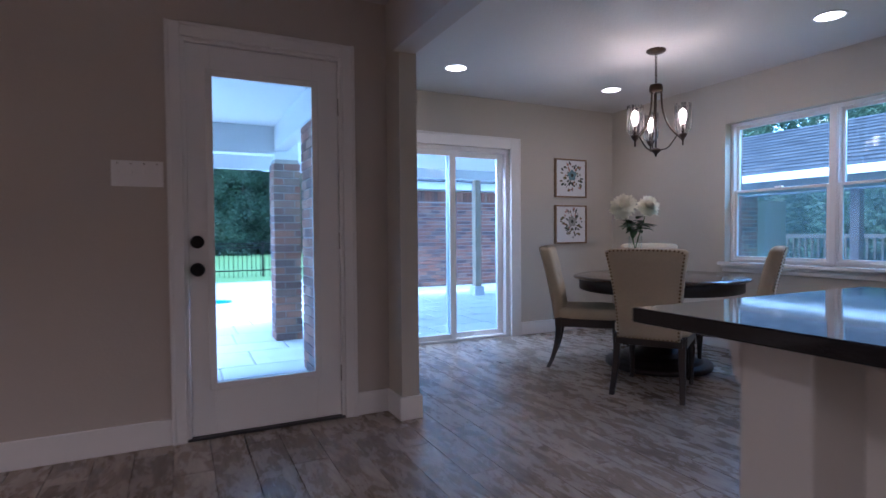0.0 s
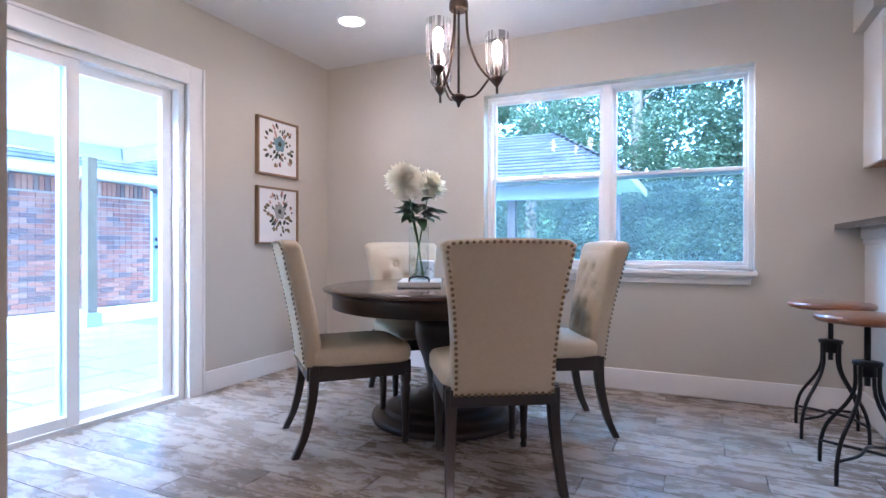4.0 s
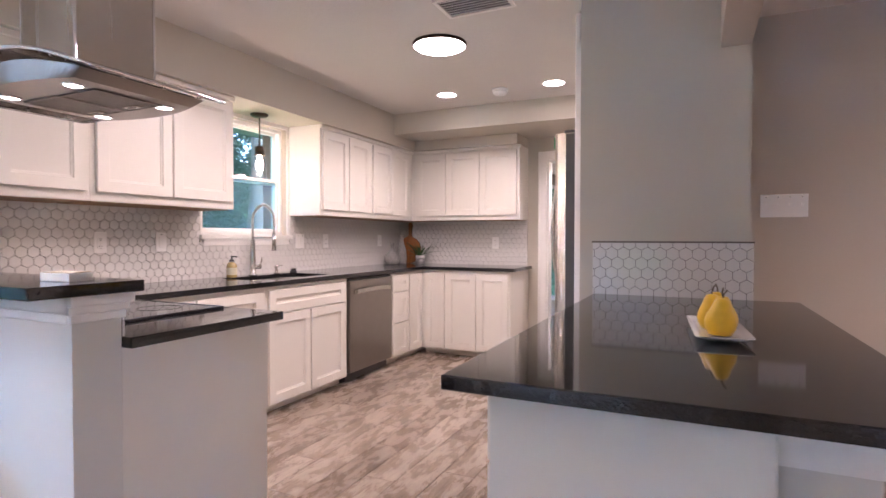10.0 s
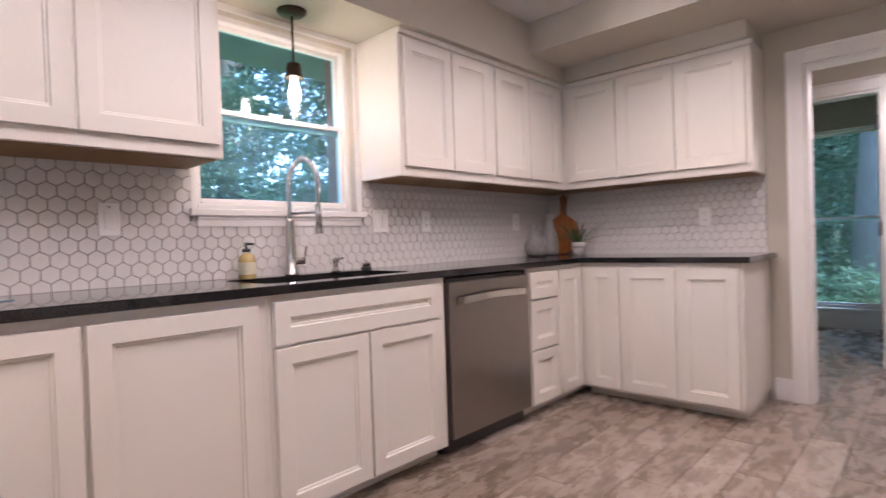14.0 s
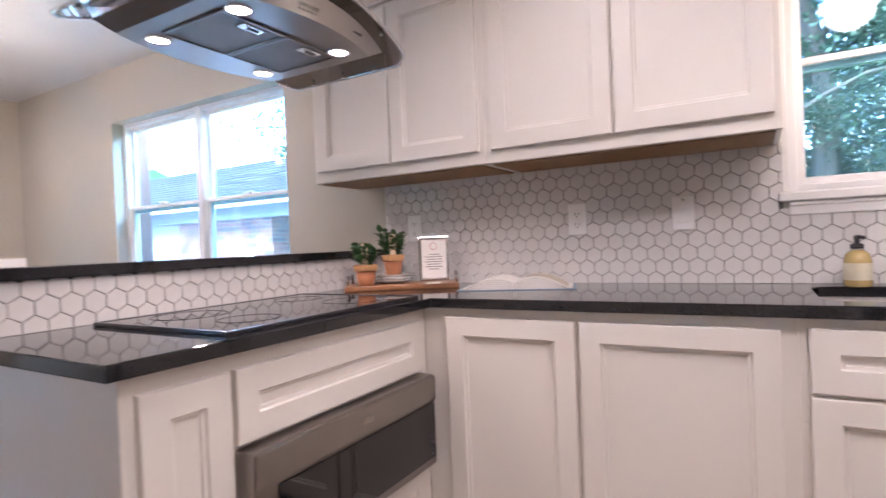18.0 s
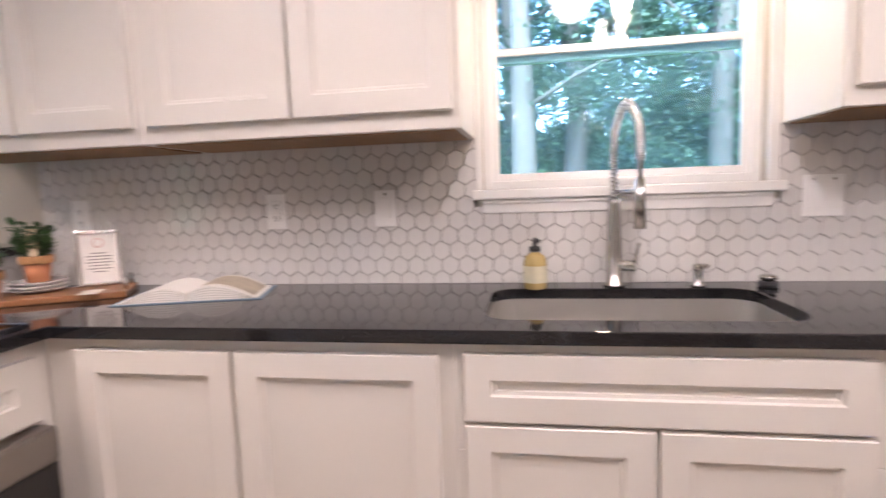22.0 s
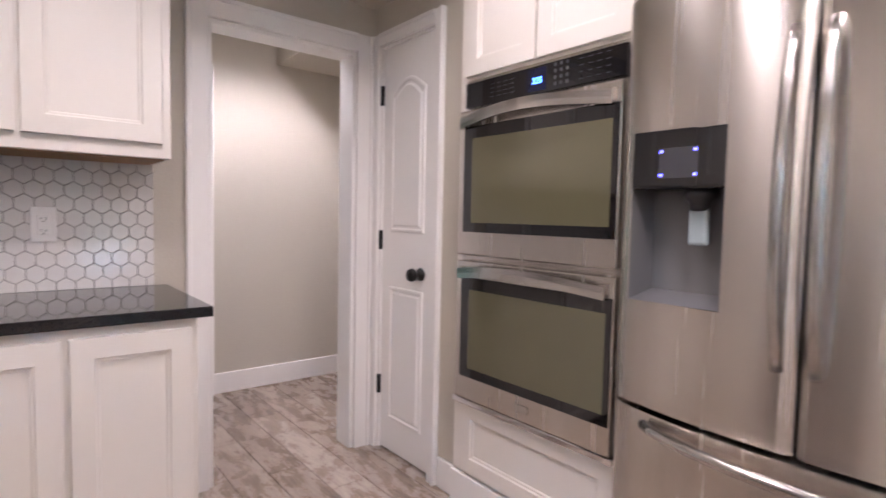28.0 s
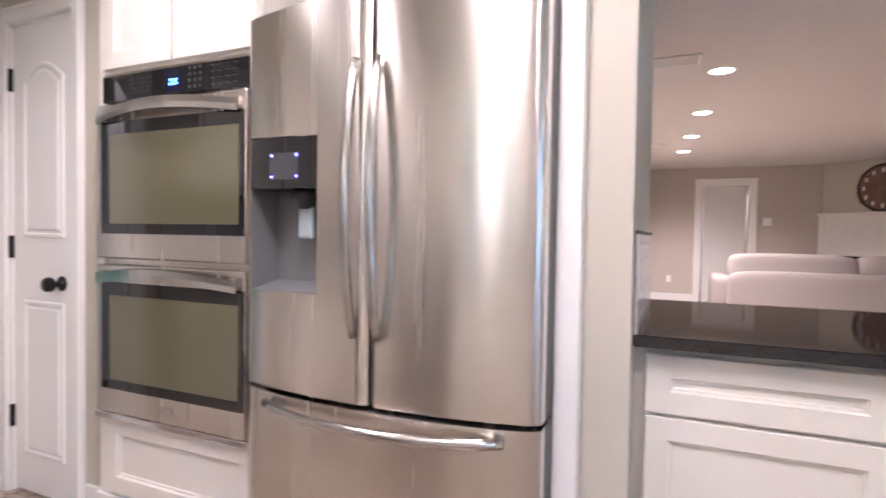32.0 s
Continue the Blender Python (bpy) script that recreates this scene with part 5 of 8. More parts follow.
def bowed(name, y0, y1, z0, z1, label, cut=None):
    bm = bmesh.new()
    n = 24
    ys = sorted({y0 + (y1 - y0) * i / n for i in range(n + 1)} | ({cut[0], cut[1]} if cut else set()))
    zs = [z0, z1] if not cut else [z0, cut[2], cut[3], z1]
    grid = {}
    for i, y in enumerate(ys):
        e = min(1, (y - y0) / 0.012, (y1 - y) / 0.012)
        for k, z in enumerate(zs):
            grid[i, k] = bm.verts.new((fx(y) - 0.012 * (1 - max(0, e)) ** 2, y, z))
    for i in range(len(ys) - 1):
        for k in range(len(zs) - 1):
            if cut and k == 1 and ys[i] >= cut[0] - 1e-6 and ys[i + 1] <= cut[1] + 1e-6:
                continue
            bm.faces.new((grid[i, k], grid[i + 1, k], grid[i + 1, k + 1], grid[i, k + 1]))
    back = 2.045
    edge = [e for e in bm.edges if len(e.link_faces) == 1 and not (cut and all(cut[2] - 1e-6 <= v.co.z <= cut[3] + 1e-6 and cut[0] - 1e-6 <= v.co.y <= cut[1] + 1e-6 for v in e.verts))]
    r = bmesh.ops.extrude_edge_only(bm, edges=edge)
    for v in r["geom"]:
        if isinstance(v, bmesh.types.BMVert):
            v.co.x = back
    ob = part(name, bm, M_STEEL, fr, label, smooth=True)
    ob.data.set_sharp_from_angle(angle=radians(35))
    return ob


M_FSIDE = mat("dark grey fridge side", (0.075, 0.072, 0.072), 0.45, 0.3, var=0.05)
DC = (-2.096, -1.872, 0.99, 1.391)
ldoor = bowed("door", FY0, FM - 0.004, 0.728, 1.727, "stainless steel door with a dispenser", DC)
rdoor = bowed("door", FM + 0.004, FY1, 0.728, 1.727, "stainless steel door")
drawer = bowed("freezer_drawer", FY0, FY1, 0.105, 0.714, "stainless steel freezer drawer")
for q, z0, z1 in ((rdoor, 0.731, 1.724), (drawer, 0.108, 0.711)):
    bx("door_side", (2.046, 2.108, FY1 - 0.001, FY1 + 0.0015, z0, z1), M_FSIDE, q, "dark grey door side", bevel=0)
# dispenser recess
ya, yb, za, zb = DC
bm = bmesh.new()
xo, xi = fx((ya + yb) / 2) + 0.001, 2.09
for q in (((xi, ya, za), (xi, yb, za), (xi, yb, zb), (xi, ya, zb)), ((xo, ya, za), (xi, ya, za), (xi, ya, zb), (xo, ya, zb)), ((xi, yb, za), (xo, yb, za), (xo, yb, zb), (xi, yb, zb)), ((xo, ya, za), (xo, yb, za), (xi, yb, za + 0.02), (xi, ya, za + 0.02)), ((xi, ya, zb), (xi, yb, zb), (xo, yb, zb), (xo, ya, zb))):
    bm.faces.new([bm.verts.new(v) for v in q])
disp = part("dispenser", bm, mat("grey dispenser plastic", (0.22, 0.22, 0.225), 0.3, 0.3, var=0.06), ldoor, "grey water dispenser recess")
bx("dispenser_panel", (2.10, xo + 0.006, ya, yb, 1.258, zb + 0.004), M_BLACKGLASS, ldoor, "black glass dispenser panel", bevel=0.004)
bm = bmesh.new()
for yy, zz in ((-2.022, 1.345), (-1.942, 1.345), (-2.022, 1.29), (-1.942, 1.29)):
    box(bm, xo + 0.006, xo + 0.0068, yy - 0.003, yy + 0.003, zz - 0.003, zz + 0.003)
tagged(part("indicator", bm, mat("blue indicator", (0.08, 0.08, 1.0), 0.5, var=0, emit=0.4), ldoor, "glowing blue indicators"), kind="stuff")
bx("display", (xo + 0.006, xo + 0.0064, -2.028, -1.936, 1.283, 1.352), mat("grey touch display", (0.05, 0.05, 0.055), 0.2, var=0.05), ldoor, "dark grey touch display", bevel=0)
turned("spout", [(0.040, 0.034), (0.038, 0.012), (0.026, 0.0), (0.022, -0.018), (0.012, -0.02)], M_DARK, ldoor, "black spout", 20).matrix_world = pose(2.135, -1.957, 1.228)
bx("paddle", (2.128, 2.146, -1.981, -1.933, 1.128, 1.22), mat("pale blue clear plastic", (0.36, 0.43, 0.45), 0.12, var=0.15, scale=12, coat=0.4), ldoor, "pale blue plastic paddle", bevel=0.008)
for yy in (FM - 0.032, FM + 0.034):
    x = fx(yy)
    pts = [(x + 0.012 + 0.045 * math.sin(math.pi * i / 16) ** 0.7, yy, 0.897 + 0.66 * i / 16) for i in range(17)]
    bar("handle", pts, 0.012, M_NICKEL, ldoor if yy < FM else rdoor, "long curved steel handle", 12)
pts = [(fx(FY0 + 0.11 + 0.66 * i / 16) + 0.012 + 0.05 * math.sin(math.pi * i / 16) ** 0.6, FY0 + 0.11 + 0.66 * i / 16, 0.688) for i in range(17)]
bar("handle", pts, 0.013, M_NICKEL, drawer, "wide curved steel handle", 12)
bx("energy_sticker", (fx(-1.37), fx(-1.37) + 0.004, -1.40, -1.35, 1.66, 1.72), mat("green sticker", (0.02, 0.25, 0.08), 0.4, var=0.2), rdoor, "small green and black sticker", bevel=0)
trim("fridge_side_board", (1.50, 2.05, -1.303, -1.245, 0, ZC - 0.01), "white painted board beside the refrigerator", "trim")
cabinet("wall_cabinet", "white shaker cabinet over the refrigerator", (1.40, 1.95, -2.15, -1.305, 1.80, 2.16), [("door", -2.095, -1.73, 1.83, 2.13), ("door", -1.715, -1.325, 1.83, 2.13)], "w", 1.95, GU)

# ---- dishwasher ----
dw = thing("dishwasher", "stainless steel dishwasher under the worktop", "dishwasher")
bx("tub", (3.90, XE - 0.02, -2.43, -1.805, ZF, 0.866), M_DARK, dw, "black tub", bevel=0.003)
dd = bx("door", (3.828, 3.90, -2.424, -1.813, 0.157, 0.85), M_HOOD, dw, "stainless steel door", bevel=0.004)
bx("top_control", (3.845, 3.90, -2.424, -1.813, 0.85, 0.868), M_DARK, dd, "black hidden controls", bevel=0.002)
bm = bmesh.new()
loops = []
for i in range(17):
    u = i / 16
    yy, xx = -2.385 + 0.53 * u, 3.820 - 0.022 * math.sin(math.pi * u) ** 0.5
    loops.append([bm.verts.new((xx + a, yy, 0.765 + 0.012 * math.sin(math.pi * u) + b)) for a, b in ((0.004, -0.017), (-0.003, -0.016), (-0.003, 0.016), (0.004, 0.017))])
for a, b in zip(loops, loops[1:]):
    for i in range(4):
        bm.faces.new((a[i], a[(i + 1) % 4], b[(i + 1) % 4], b[i]))
bm.faces.new(loops[0]); bm.faces.new(loops[-1])
part("handle", bm, M_NICKEL, dd, "bowed steel handle")
bx("toe_panel", (3.88, 3.93, -2.42, -1.815, ZF + 0.005, 0.14), M_DARK, dw, "black toe panel")

# ---- sink and taps ----
sk = thing("sink", "stainless steel undermount sink basin", "sink")
bm = bmesh.new()
rings = []
for z, g, r in ((BT - 0.001, -0.004, 0.072), (BT - 0.10, 0.004, 0.07), (BT - 0.185, 0.012, 0.06), (BT - 0.20, 0.035, 0.05), (BT - 0.203, 0.09, 0.03)):
    rings.append([bm.verts.new((x, y, z)) for x, y in rounded_rect(SINK[0] + g, SINK[1] - g, SINK[2] + g, SINK[3] - g, r)])
for a, b in zip(rings, rings[1:]):
    for i in range(len(a)):
        bm.faces.new((a[i], a[(i + 1) % len(a)], b[(i + 1) % len(a)], b[i]))
bm.faces.new(rings[-1])
part("basin", bm, mat("satin sink steel", (0.66, 0.64, 0.61), 0.36, 1.0, var=0.05, scale=20), sk, smooth=True)
turned("drain", [(0.045, BT - 0.2025), (0.045, BT - 0.199), (0.03, BT - 0.199), (0.02, BT - 0.21)], M_CHROME, sk, "steel drain", 20, 4.11, -1.34)
fc = thing("kitchen_tap", "brushed nickel spring neck kitchen tap", "tap", (4.335, -1.348, CT))
turned("base", [(0.03, 0), (0.03, 0.006), (0.022, 0.012), (0.021, 0.10), (0.017, 0.235), (0.017, 0.25)], M_NICKEL, fc, "tapered nickel body", 24)
arc = [(0, 0, 0.25), (0, 0, 0.40), (-0.015, -0.004, 0.452), (-0.080, -0.020, 0.500), (-0.145, -0.036, 0.452), (-0.160, -0.040, 0.39), (-0.160, -0.040, 0.30)]
core = curve_pts(arc, 10)
bar("hose", core, 0.007, M_NICKEL, fc, "nickel hose", 10)
coil, acc = [], 0.0
for i, p in enumerate(core[:-6]):
    q = core[i + 1]
    d = (q - p).normalized()
    a = d.orthogonal().normalized() if abs(d.z) < 0.99 else Vector((1, 0, 0))
    side = Vector((0.25, -1, 0)).normalized()
    b = d.cross(side).normalized()
    for k in range(8):
        ph = acc + 2 * math.pi * k / 8 * 1.5
        coil.append(p.lerp(q, k / 8) + 0.0108 * (math.cos(ph) * side + math.sin(ph) * b))
    acc += 2 * math.pi * 1.5
bar("spring", coil, 0.0028, M_CHROME, fc, "coiled steel spring", 5)
bar("spray_head", [(-0.160, -0.040, 0.30), (-0.160, -0.040, 0.245), (-0.160, -0.040, 0.175)], 0.012, M_NICKEL, fc, "pull-down spray head", 14, 0.0155)
bar("support_arm", [(0, 0, 0.268), (-0.160, -0.040, 0.268)], 0.006, M_NICKEL, fc, "straight support arm")
bar("handle_pivot", [(0, 0, 0.06), (-0.02, -0.055, 0.06)], 0.016, M_NICKEL, fc, "", 14)
bar("lever", [(-0.02, -0.05, 0.06), (-0.028, -0.062, 0.125)], 0.005, M_NICKEL, fc, "slim lever")
sp = thing("soap_pump", "short nickel soap pump on the worktop", "soap pump", (4.32, -1.57, CT))
turned("base", [(0.02, 0), (0.02, 0.006), (0.012, 0.012), (0.011, 0.045), (0.014, 0.048), (0.014, 0.06), (0.004, 0.064)], M_NICKEL, sp, "", 18)
bar("nozzle", [(0, 0, 0.058), (-0.045, -0.01, 0.062)], 0.006, M_NICKEL, sp)
ag = thing("air_switch", "nickel and black air switch button on the worktop", "button", (4.31, -1.745, CT))
ag.scale = (0.72, 0.72, 0.62)
turned("base", [(0.036, 0), (0.036, 0.022), (0.028, 0.026)], M_DARK, ag, "black base", 24)
turned("button", [(0.024, 0.026), (0.024, 0.034), (0.03, 0.036), (0.028, 0.05), (0.015, 0.054)], M_NICKEL, ag, "nickel button", 24)
sb = thing("soap_bottle", "amber soap bottle with black pump", "soap bottle", (4.30, -1.125, CT))
sb.scale = (1.08, 1.08, 0.86)
turned("body", [(0.028, 0), (0.031, 0.005), (0.031, 0.085), (0.026, 0.108), (0.012, 0.122)], mat("amber soap", (0.46, 0.34, 0.13), 0.08, var=0.1, coat=0.6), sb, "clear amber bottle", 24)
turned("label_band", [(0.0314, 0.022), (0.0314, 0.078)], mat("soap label", (0.62, 0.58, 0.42), 0.6, var=0.15, scale=60), sb, "pale paper label", 24, cap=False)
turned("pump_collar", [(0.015, 0.125), (0.015, 0.14), (0.006, 0.142), (0.006, 0.165)], M_DARK, sb, "black pump", 16)
bar("pump_nozzle", [(0.005, 0, 0.165), (-0.035, -0.008, 0.162)], 0.006, M_DARK, sb)

# ---- cooktop, microwave, hood ----
ck = thing("cooktop", "black glass electric cooktop set in the worktop", "cooktop")
bx("glass", (3.10, 3.805, 0.055, 0.545, CT, CT + 0.008), M_BLACKGLASS, ck, bevel=0.002)
for d in ((3.095, 3.81, 0.05, 0.058, CT, CT + 0.010), (3.095, 3.81, 0.542, 0.55, CT, CT + 0.010), (3.095, 3.103, 0.058, 0.542, CT, CT + 0.010), (3.802, 3.81, 0.058, 0.542, CT, CT + 0.010)):
    bx("edge_trim", d, mat("dark steel trim", (0.10, 0.10, 0.105), 0.3, 0.9, var=0.05), ck, "thin dark steel trim", bevel=0.002)
for x, y, r in ((3.27, 0.19, 0.075), (3.27, 0.42, 0.095), (3.66, 0.19, 0.095), (3.66, 0.42, 0.075)):
    turned("burner_ring", [(r, CT + 0.0082), (r, CT + 0.0086), (r - 0.003, CT + 0.0086), (r - 0.003, CT + 0.0082)], mat("grey burner print", (0.022, 0.022, 0.024), 0.15, var=0), ck, "printed burner ring", 40, x, y, cap=False)
mw = thing("microwave_drawer", "stainless steel drawer microwave with dark glass", "microwave")
bx("front", (3.103, 3.80, -0.001, 0.054, 0.40, 0.676), M_HOOD, mw, bevel=0.006)
bx("top_band", (3.108, 3.795, -0.009, -0.001, 0.60, 0.672), M_HOOD, mw, "stainless steel handle band", bevel=0.004)
bx("glass", (3.165, 3.79, -0.006, -0.002, 0.425, 0.592), M_BLACKGLASS, mw, "dark glass window", bevel=0.002)
bx("badge", (3.44, 3.48, -0.0105, -0.009, 0.630, 0.646), mat("etched badge steel", (0.40, 0.375, 0.35), 0.22, 1.0, var=0.05), mw, "small metal badge", bevel=0.0005)
bm = bmesh.new()
for k in range(4):
    box(bm, 3.762, 3.776, -0.0067, -0.006, 0.435 + 0.018 * k, 0.445 + 0.018 * k)
tagged(part("keys", bm, M_PRINT, mw), kind="stuff")

hd = thing("range_hood", "stainless steel island hood with curved glass canopy", "range hood")
HX, HY = 3.437, 0.328
bx("chimney", (HX - 0.15, HX + 0.15, HY - 0.14, HY + 0.14, 1.735, ZC), M_STEEL, hd, "stainless steel chimney", bevel=0.004)
# chrome strips added for the highlights along the chimney's bevelled corners
for sx in (-1, 1):
    for sy in (-1, 1):
        x, y = HX + sx * 0.149, HY + sy * 0.139
        bx("corner_seam", (x - 0.0045, x + 0.0045, y - 0.0045, y + 0.0045, 1.735, ZC - 0.001), M_CHROME, hd, "chrome strip added for the corner's highlight", bevel=0.002)


HZ, GX = 1.655, 0.402
M_HOODGLASS = glass_mat("grey hood glass", (0.50, 0.47, 0.45), 0.02, 1.75)


def canopy(u, v):
    """A point on the glass: u along, v across, both -1 to 1; the long edges bow outwards and the corners are rounded."""
    dy = 0.292 - 0.030 * u * u - 0.045 * max(0.0, (abs(u) - 0.86) / 0.14) ** 2.2
    return Vector((HX + GX * u, HY + dy * v, HZ + 0.012 + 0.088 * (1 - abs(u) ** 1.9)))


bm = bmesh.new()
n = 32
for zoff, flip in ((0.0, 1), (-0.007, -1)):
    vs = [[bm.verts.new(canopy(2 * i / n - 1, k / 3 - 1) + Vector((0, 0, zoff))) for k in range(7)] for i in range(n + 1)]
    for p, q in zip(vs, vs[1:]):
        for k in range(6):
            bm.faces.new((p[k], p[k + 1], q[k + 1], q[k])[::flip])
part("glass_canopy", bm, M_HOODGLASS, hd, "curved smoked glass canopy", smooth=True)
rim = [canopy(2 * i / n - 1, -1) for i in range(n + 1)] + [canopy(1, k / 6 - 1) for k in range(1, 12)] + [canopy(1 - 2 * i / n, 1) for i in range(n + 1)] + [canopy(-1, 1 - k / 6) for k in range(1, 13)]
part("canopy_edge", tube(bmesh.new(), [p - Vector((0, 0, 0.004)) for p in rim], 0.0062, 8), M_CHROME, hd, "polished steel edge rail", smooth=True)
for u, v in [(u, v) for v in (-0.55, 0.0, 0.55) for u in (-0.955, 0.955)] + [(u, v) for u in (-0.62, 0.0, 0.62) for v in (-0.94, 0.94)]:
    p = canopy(u, v)
    part("standoff_bolt", tube(bmesh.new(), [p - Vector((0, 0, 0.017)), p + Vector((0, 0, 0.004))], 0.006, 8), M_CHROME, hd, "small chrome standoff bolt")

# body: flat underside, bowed fascia on both long sides, ends leaning outwards
bm = bmesh.new()
rows = []
for i in range(n + 1):
    u = 2 * i / n - 1
    lo_y, up_y, up_z = 0.258 - 0.052 * u * u, 0.268 - 0.048 * u * u, HZ + 0.024 + 0.040 * (1 - u * u)
    rows.append([bm.verts.new((HX + sx * u, HY + sy, z)) for sx, sy, z in ((0.262, -lo_y, HZ), (0.312, -up_y, up_z), (0.312, up_y, up_z), (0.262, lo_y, HZ))])
for p, q in zip(rows, rows[1:]):
    for k in range(4):
        bm.faces.new((p[k], q[k], q[(k + 1) % 4], p[(k + 1) % 4]))
bm.faces.new(rows[0])
bm.faces.new(rows[-1][::-1])
bmesh.ops.recalc_face_normals(bm, faces=bm.faces)
part("body", bm, M_HOOD, hd, "brushed stainless steel hood body")
# dark slab puts the shade of the gap between body and glass into colour
bm = bmesh.new()
box(bm, HX - 0.285, HX + 0.285, HY - 0.20, HY + 0.20, HZ + 0.022, HZ + 0.036)
part("gasket", bm, M_DARK, hd, "dark slab for the shaded gap above the body")
M_FILTER = mat("hood filter mesh", (0.20, 0.18, 0.165), 0.42, 0.85, var=0.35, scale=9, bump=0.5, bscale=420)
for s in (-1, 1):
    x0, x1 = sorted((HX + s * 0.006, HX + s * 0.200))
    f = bx("filter", (x0, x1, HY - 0.128, HY + 0.105, HZ - 0.003, HZ), M_FILTER, hd, "grey aluminium mesh filter", bevel=0.001)
    for d in ((x0, x1, HY - 0.132, HY - 0.126, HZ - 0.006, HZ), (x0, x1, HY + 0.103, HY + 0.109, HZ - 0.006, HZ), (x0 - 0.003, x0 + 0.003, HY - 0.126, HY + 0.103, HZ - 0.006, HZ), (x1 - 0.003, x1 + 0.003, HY - 0.126, HY + 0.103, HZ - 0.006, HZ)):
        bx("filter_edge", d, M_HOOD, f, "steel filter edge", bevel=0.001, seg=1)
    cx = (x0 + x1) / 2 + 0.015
    bx("filter_latch", (cx - 0.036, cx + 0.036, HY - 0.114, HY - 0.082, HZ - 0.0062, HZ - 0.003), M_STEEL, f, "steel latch plate", bevel=0.001)
    bx("latch_slot", (cx - 0.012, cx + 0.022, HY - 0.104, HY - 0.092, HZ - 0.0075, HZ - 0.006), M_DARK, f, "dark latch slot", bevel=0.0005)


def fascia(x, up):
    """A point on the south fascia, at x along it and the share up of its height."""
    u = (x - HX) / (0.262 + 0.05 * up)
    return Vector((x, HY - (0.258 - 0.052 * u * u) * (1 - up) - (0.268 - 0.048 * u * u) * up, HZ + up * (0.024 + 0.040 * (1 - u * u))))


for k in range(5):
    p = fascia(HX - 0.075 + 0.0135 * k, 0.42)
    b = part("button", tube(bmesh.new(), [p + Vector((0, 0.004, 0)), p + Vector((0, -0.004, 0))], 0.0048, 12), M_CHROME, hd, "round chrome button", smooth=False)
    p = fascia(HX - 0.075 + 0.0135 * k, 0.24)
    bx("key_print", (p.x - 0.002, p.x + 0.002, p.y - 0.0012, p.y + 0.002, p.z - 0.002, p.z + 0.002), M_DARK, b, "small grey symbol", bevel=0)
p = fascia(HX + 0.155, 0.5)
bx("badge", (p.x - 0.02, p.x + 0.02, p.y - 0.0035, p.y + 0.006, p.z - 0.0025, p.z + 0.0025), M_DARK, hd, "small dark badge", bevel=0.0005)
for sx in (-1, 1):
    for sy in (-1, 1):
        x, y = HX + sx * 0.177, HY + sy * 0.160
        turned("lamp_ring", [(0.034, HZ), (0.034, HZ - 0.004), (0.030, HZ - 0.006), (0.026, HZ - 0.004), (0.026, HZ - 0.001)], M_CHROME, hd, "chrome lamp ring", 24, x, y, cap=False)
        turned("lamp_lens", [(0.0005, HZ - 0.003), (0.026, HZ - 0.003)], M_LED, hd, "glowing lamp lens", 24, x, y, cap=False)
        L = bpy.data.lights.new("hood_lamp", "SPOT")
        L.energy, L.spot_size, L.spot_blend, L.shadow_soft_size, L.color = 0.30, radians(125), 0.5, 0.025, WARM
        o = new("hood_lamp", L)
        o.matrix_world = look((x, y, HZ - 0.006), (x, y, 0))

# ---- ceiling fixtures ----
for x, y, w in ((2.176, 3.432, 9), (3.716, 3.424, 9), (3.72, 1.645, 18), (3.28, -0.381, 20), (3.308, -2.406, 20), (2.451, -2.437, 13)):
    downlight(x, y, w)
for x, y, w in ((-0.94, -0.792, 70), (-2.30, -0.864, 115), (-3.56, -0.933, 105), (-4.72, -1.005, 95)):
    downlight(x, y, w, col=(1.0, 0.86, 0.74))
# no fixture is in view here: downlight added to brighten the back hall
downlight(2.22, -4.02, 55, col=(1.0, 0.92, 0.85))
big = thing("ceiling_light", "large round flush ceiling light with a dark bronze rim", "ceiling light", (2.872, -1.362, ZC))
turned("rim", [(0.160, 0.0), (0.161, -0.010), (0.157, -0.018), (0.152, -0.019), (0.152, -0.006)], M_BRONZE, big, "dark bronze rim", 48, cap=False)
turned("diffuser", [(0.0005, -0.034), (0.06, -0.037), (0.11, -0.032), (0.14, -0.024), (0.152, -0.017)], M_LED, big, "glowing white diffuser", 48, cap=False)
L = bpy.data.lights.new("flush_lamp", "SPOT")
L.energy, L.spot_size, L.spot_blend, L.shadow_soft_size, L.color = 1.8, radians(165), 0.5, 0.12, COOL
new("flush_lamp", L).matrix_world = look((2.872, -1.362, ZC - 0.045), (2.872, -1.362, 0))
sd_ = thing("smoke_detector", "round white smoke detector on the ceiling", "smoke detector", (2.87, -2.44, ZC))
turned("base", [(0.062, 0.0), (0.062, -0.014), (0.056, -0.016)], M_WHITEPL, sd_, "", 28)
turned("cover", [(0.054, -0.014), (0.052, -0.034), (0.04, -0.043), (0.001, -0.044)], M_WHITEPL, sd_, "", 28)
turned("test_button", [(0.010, -0.043), (0.010, -0.047), (0.001, -0.047)], M_TRIM, sd_, "", 12, 0.02, 0)


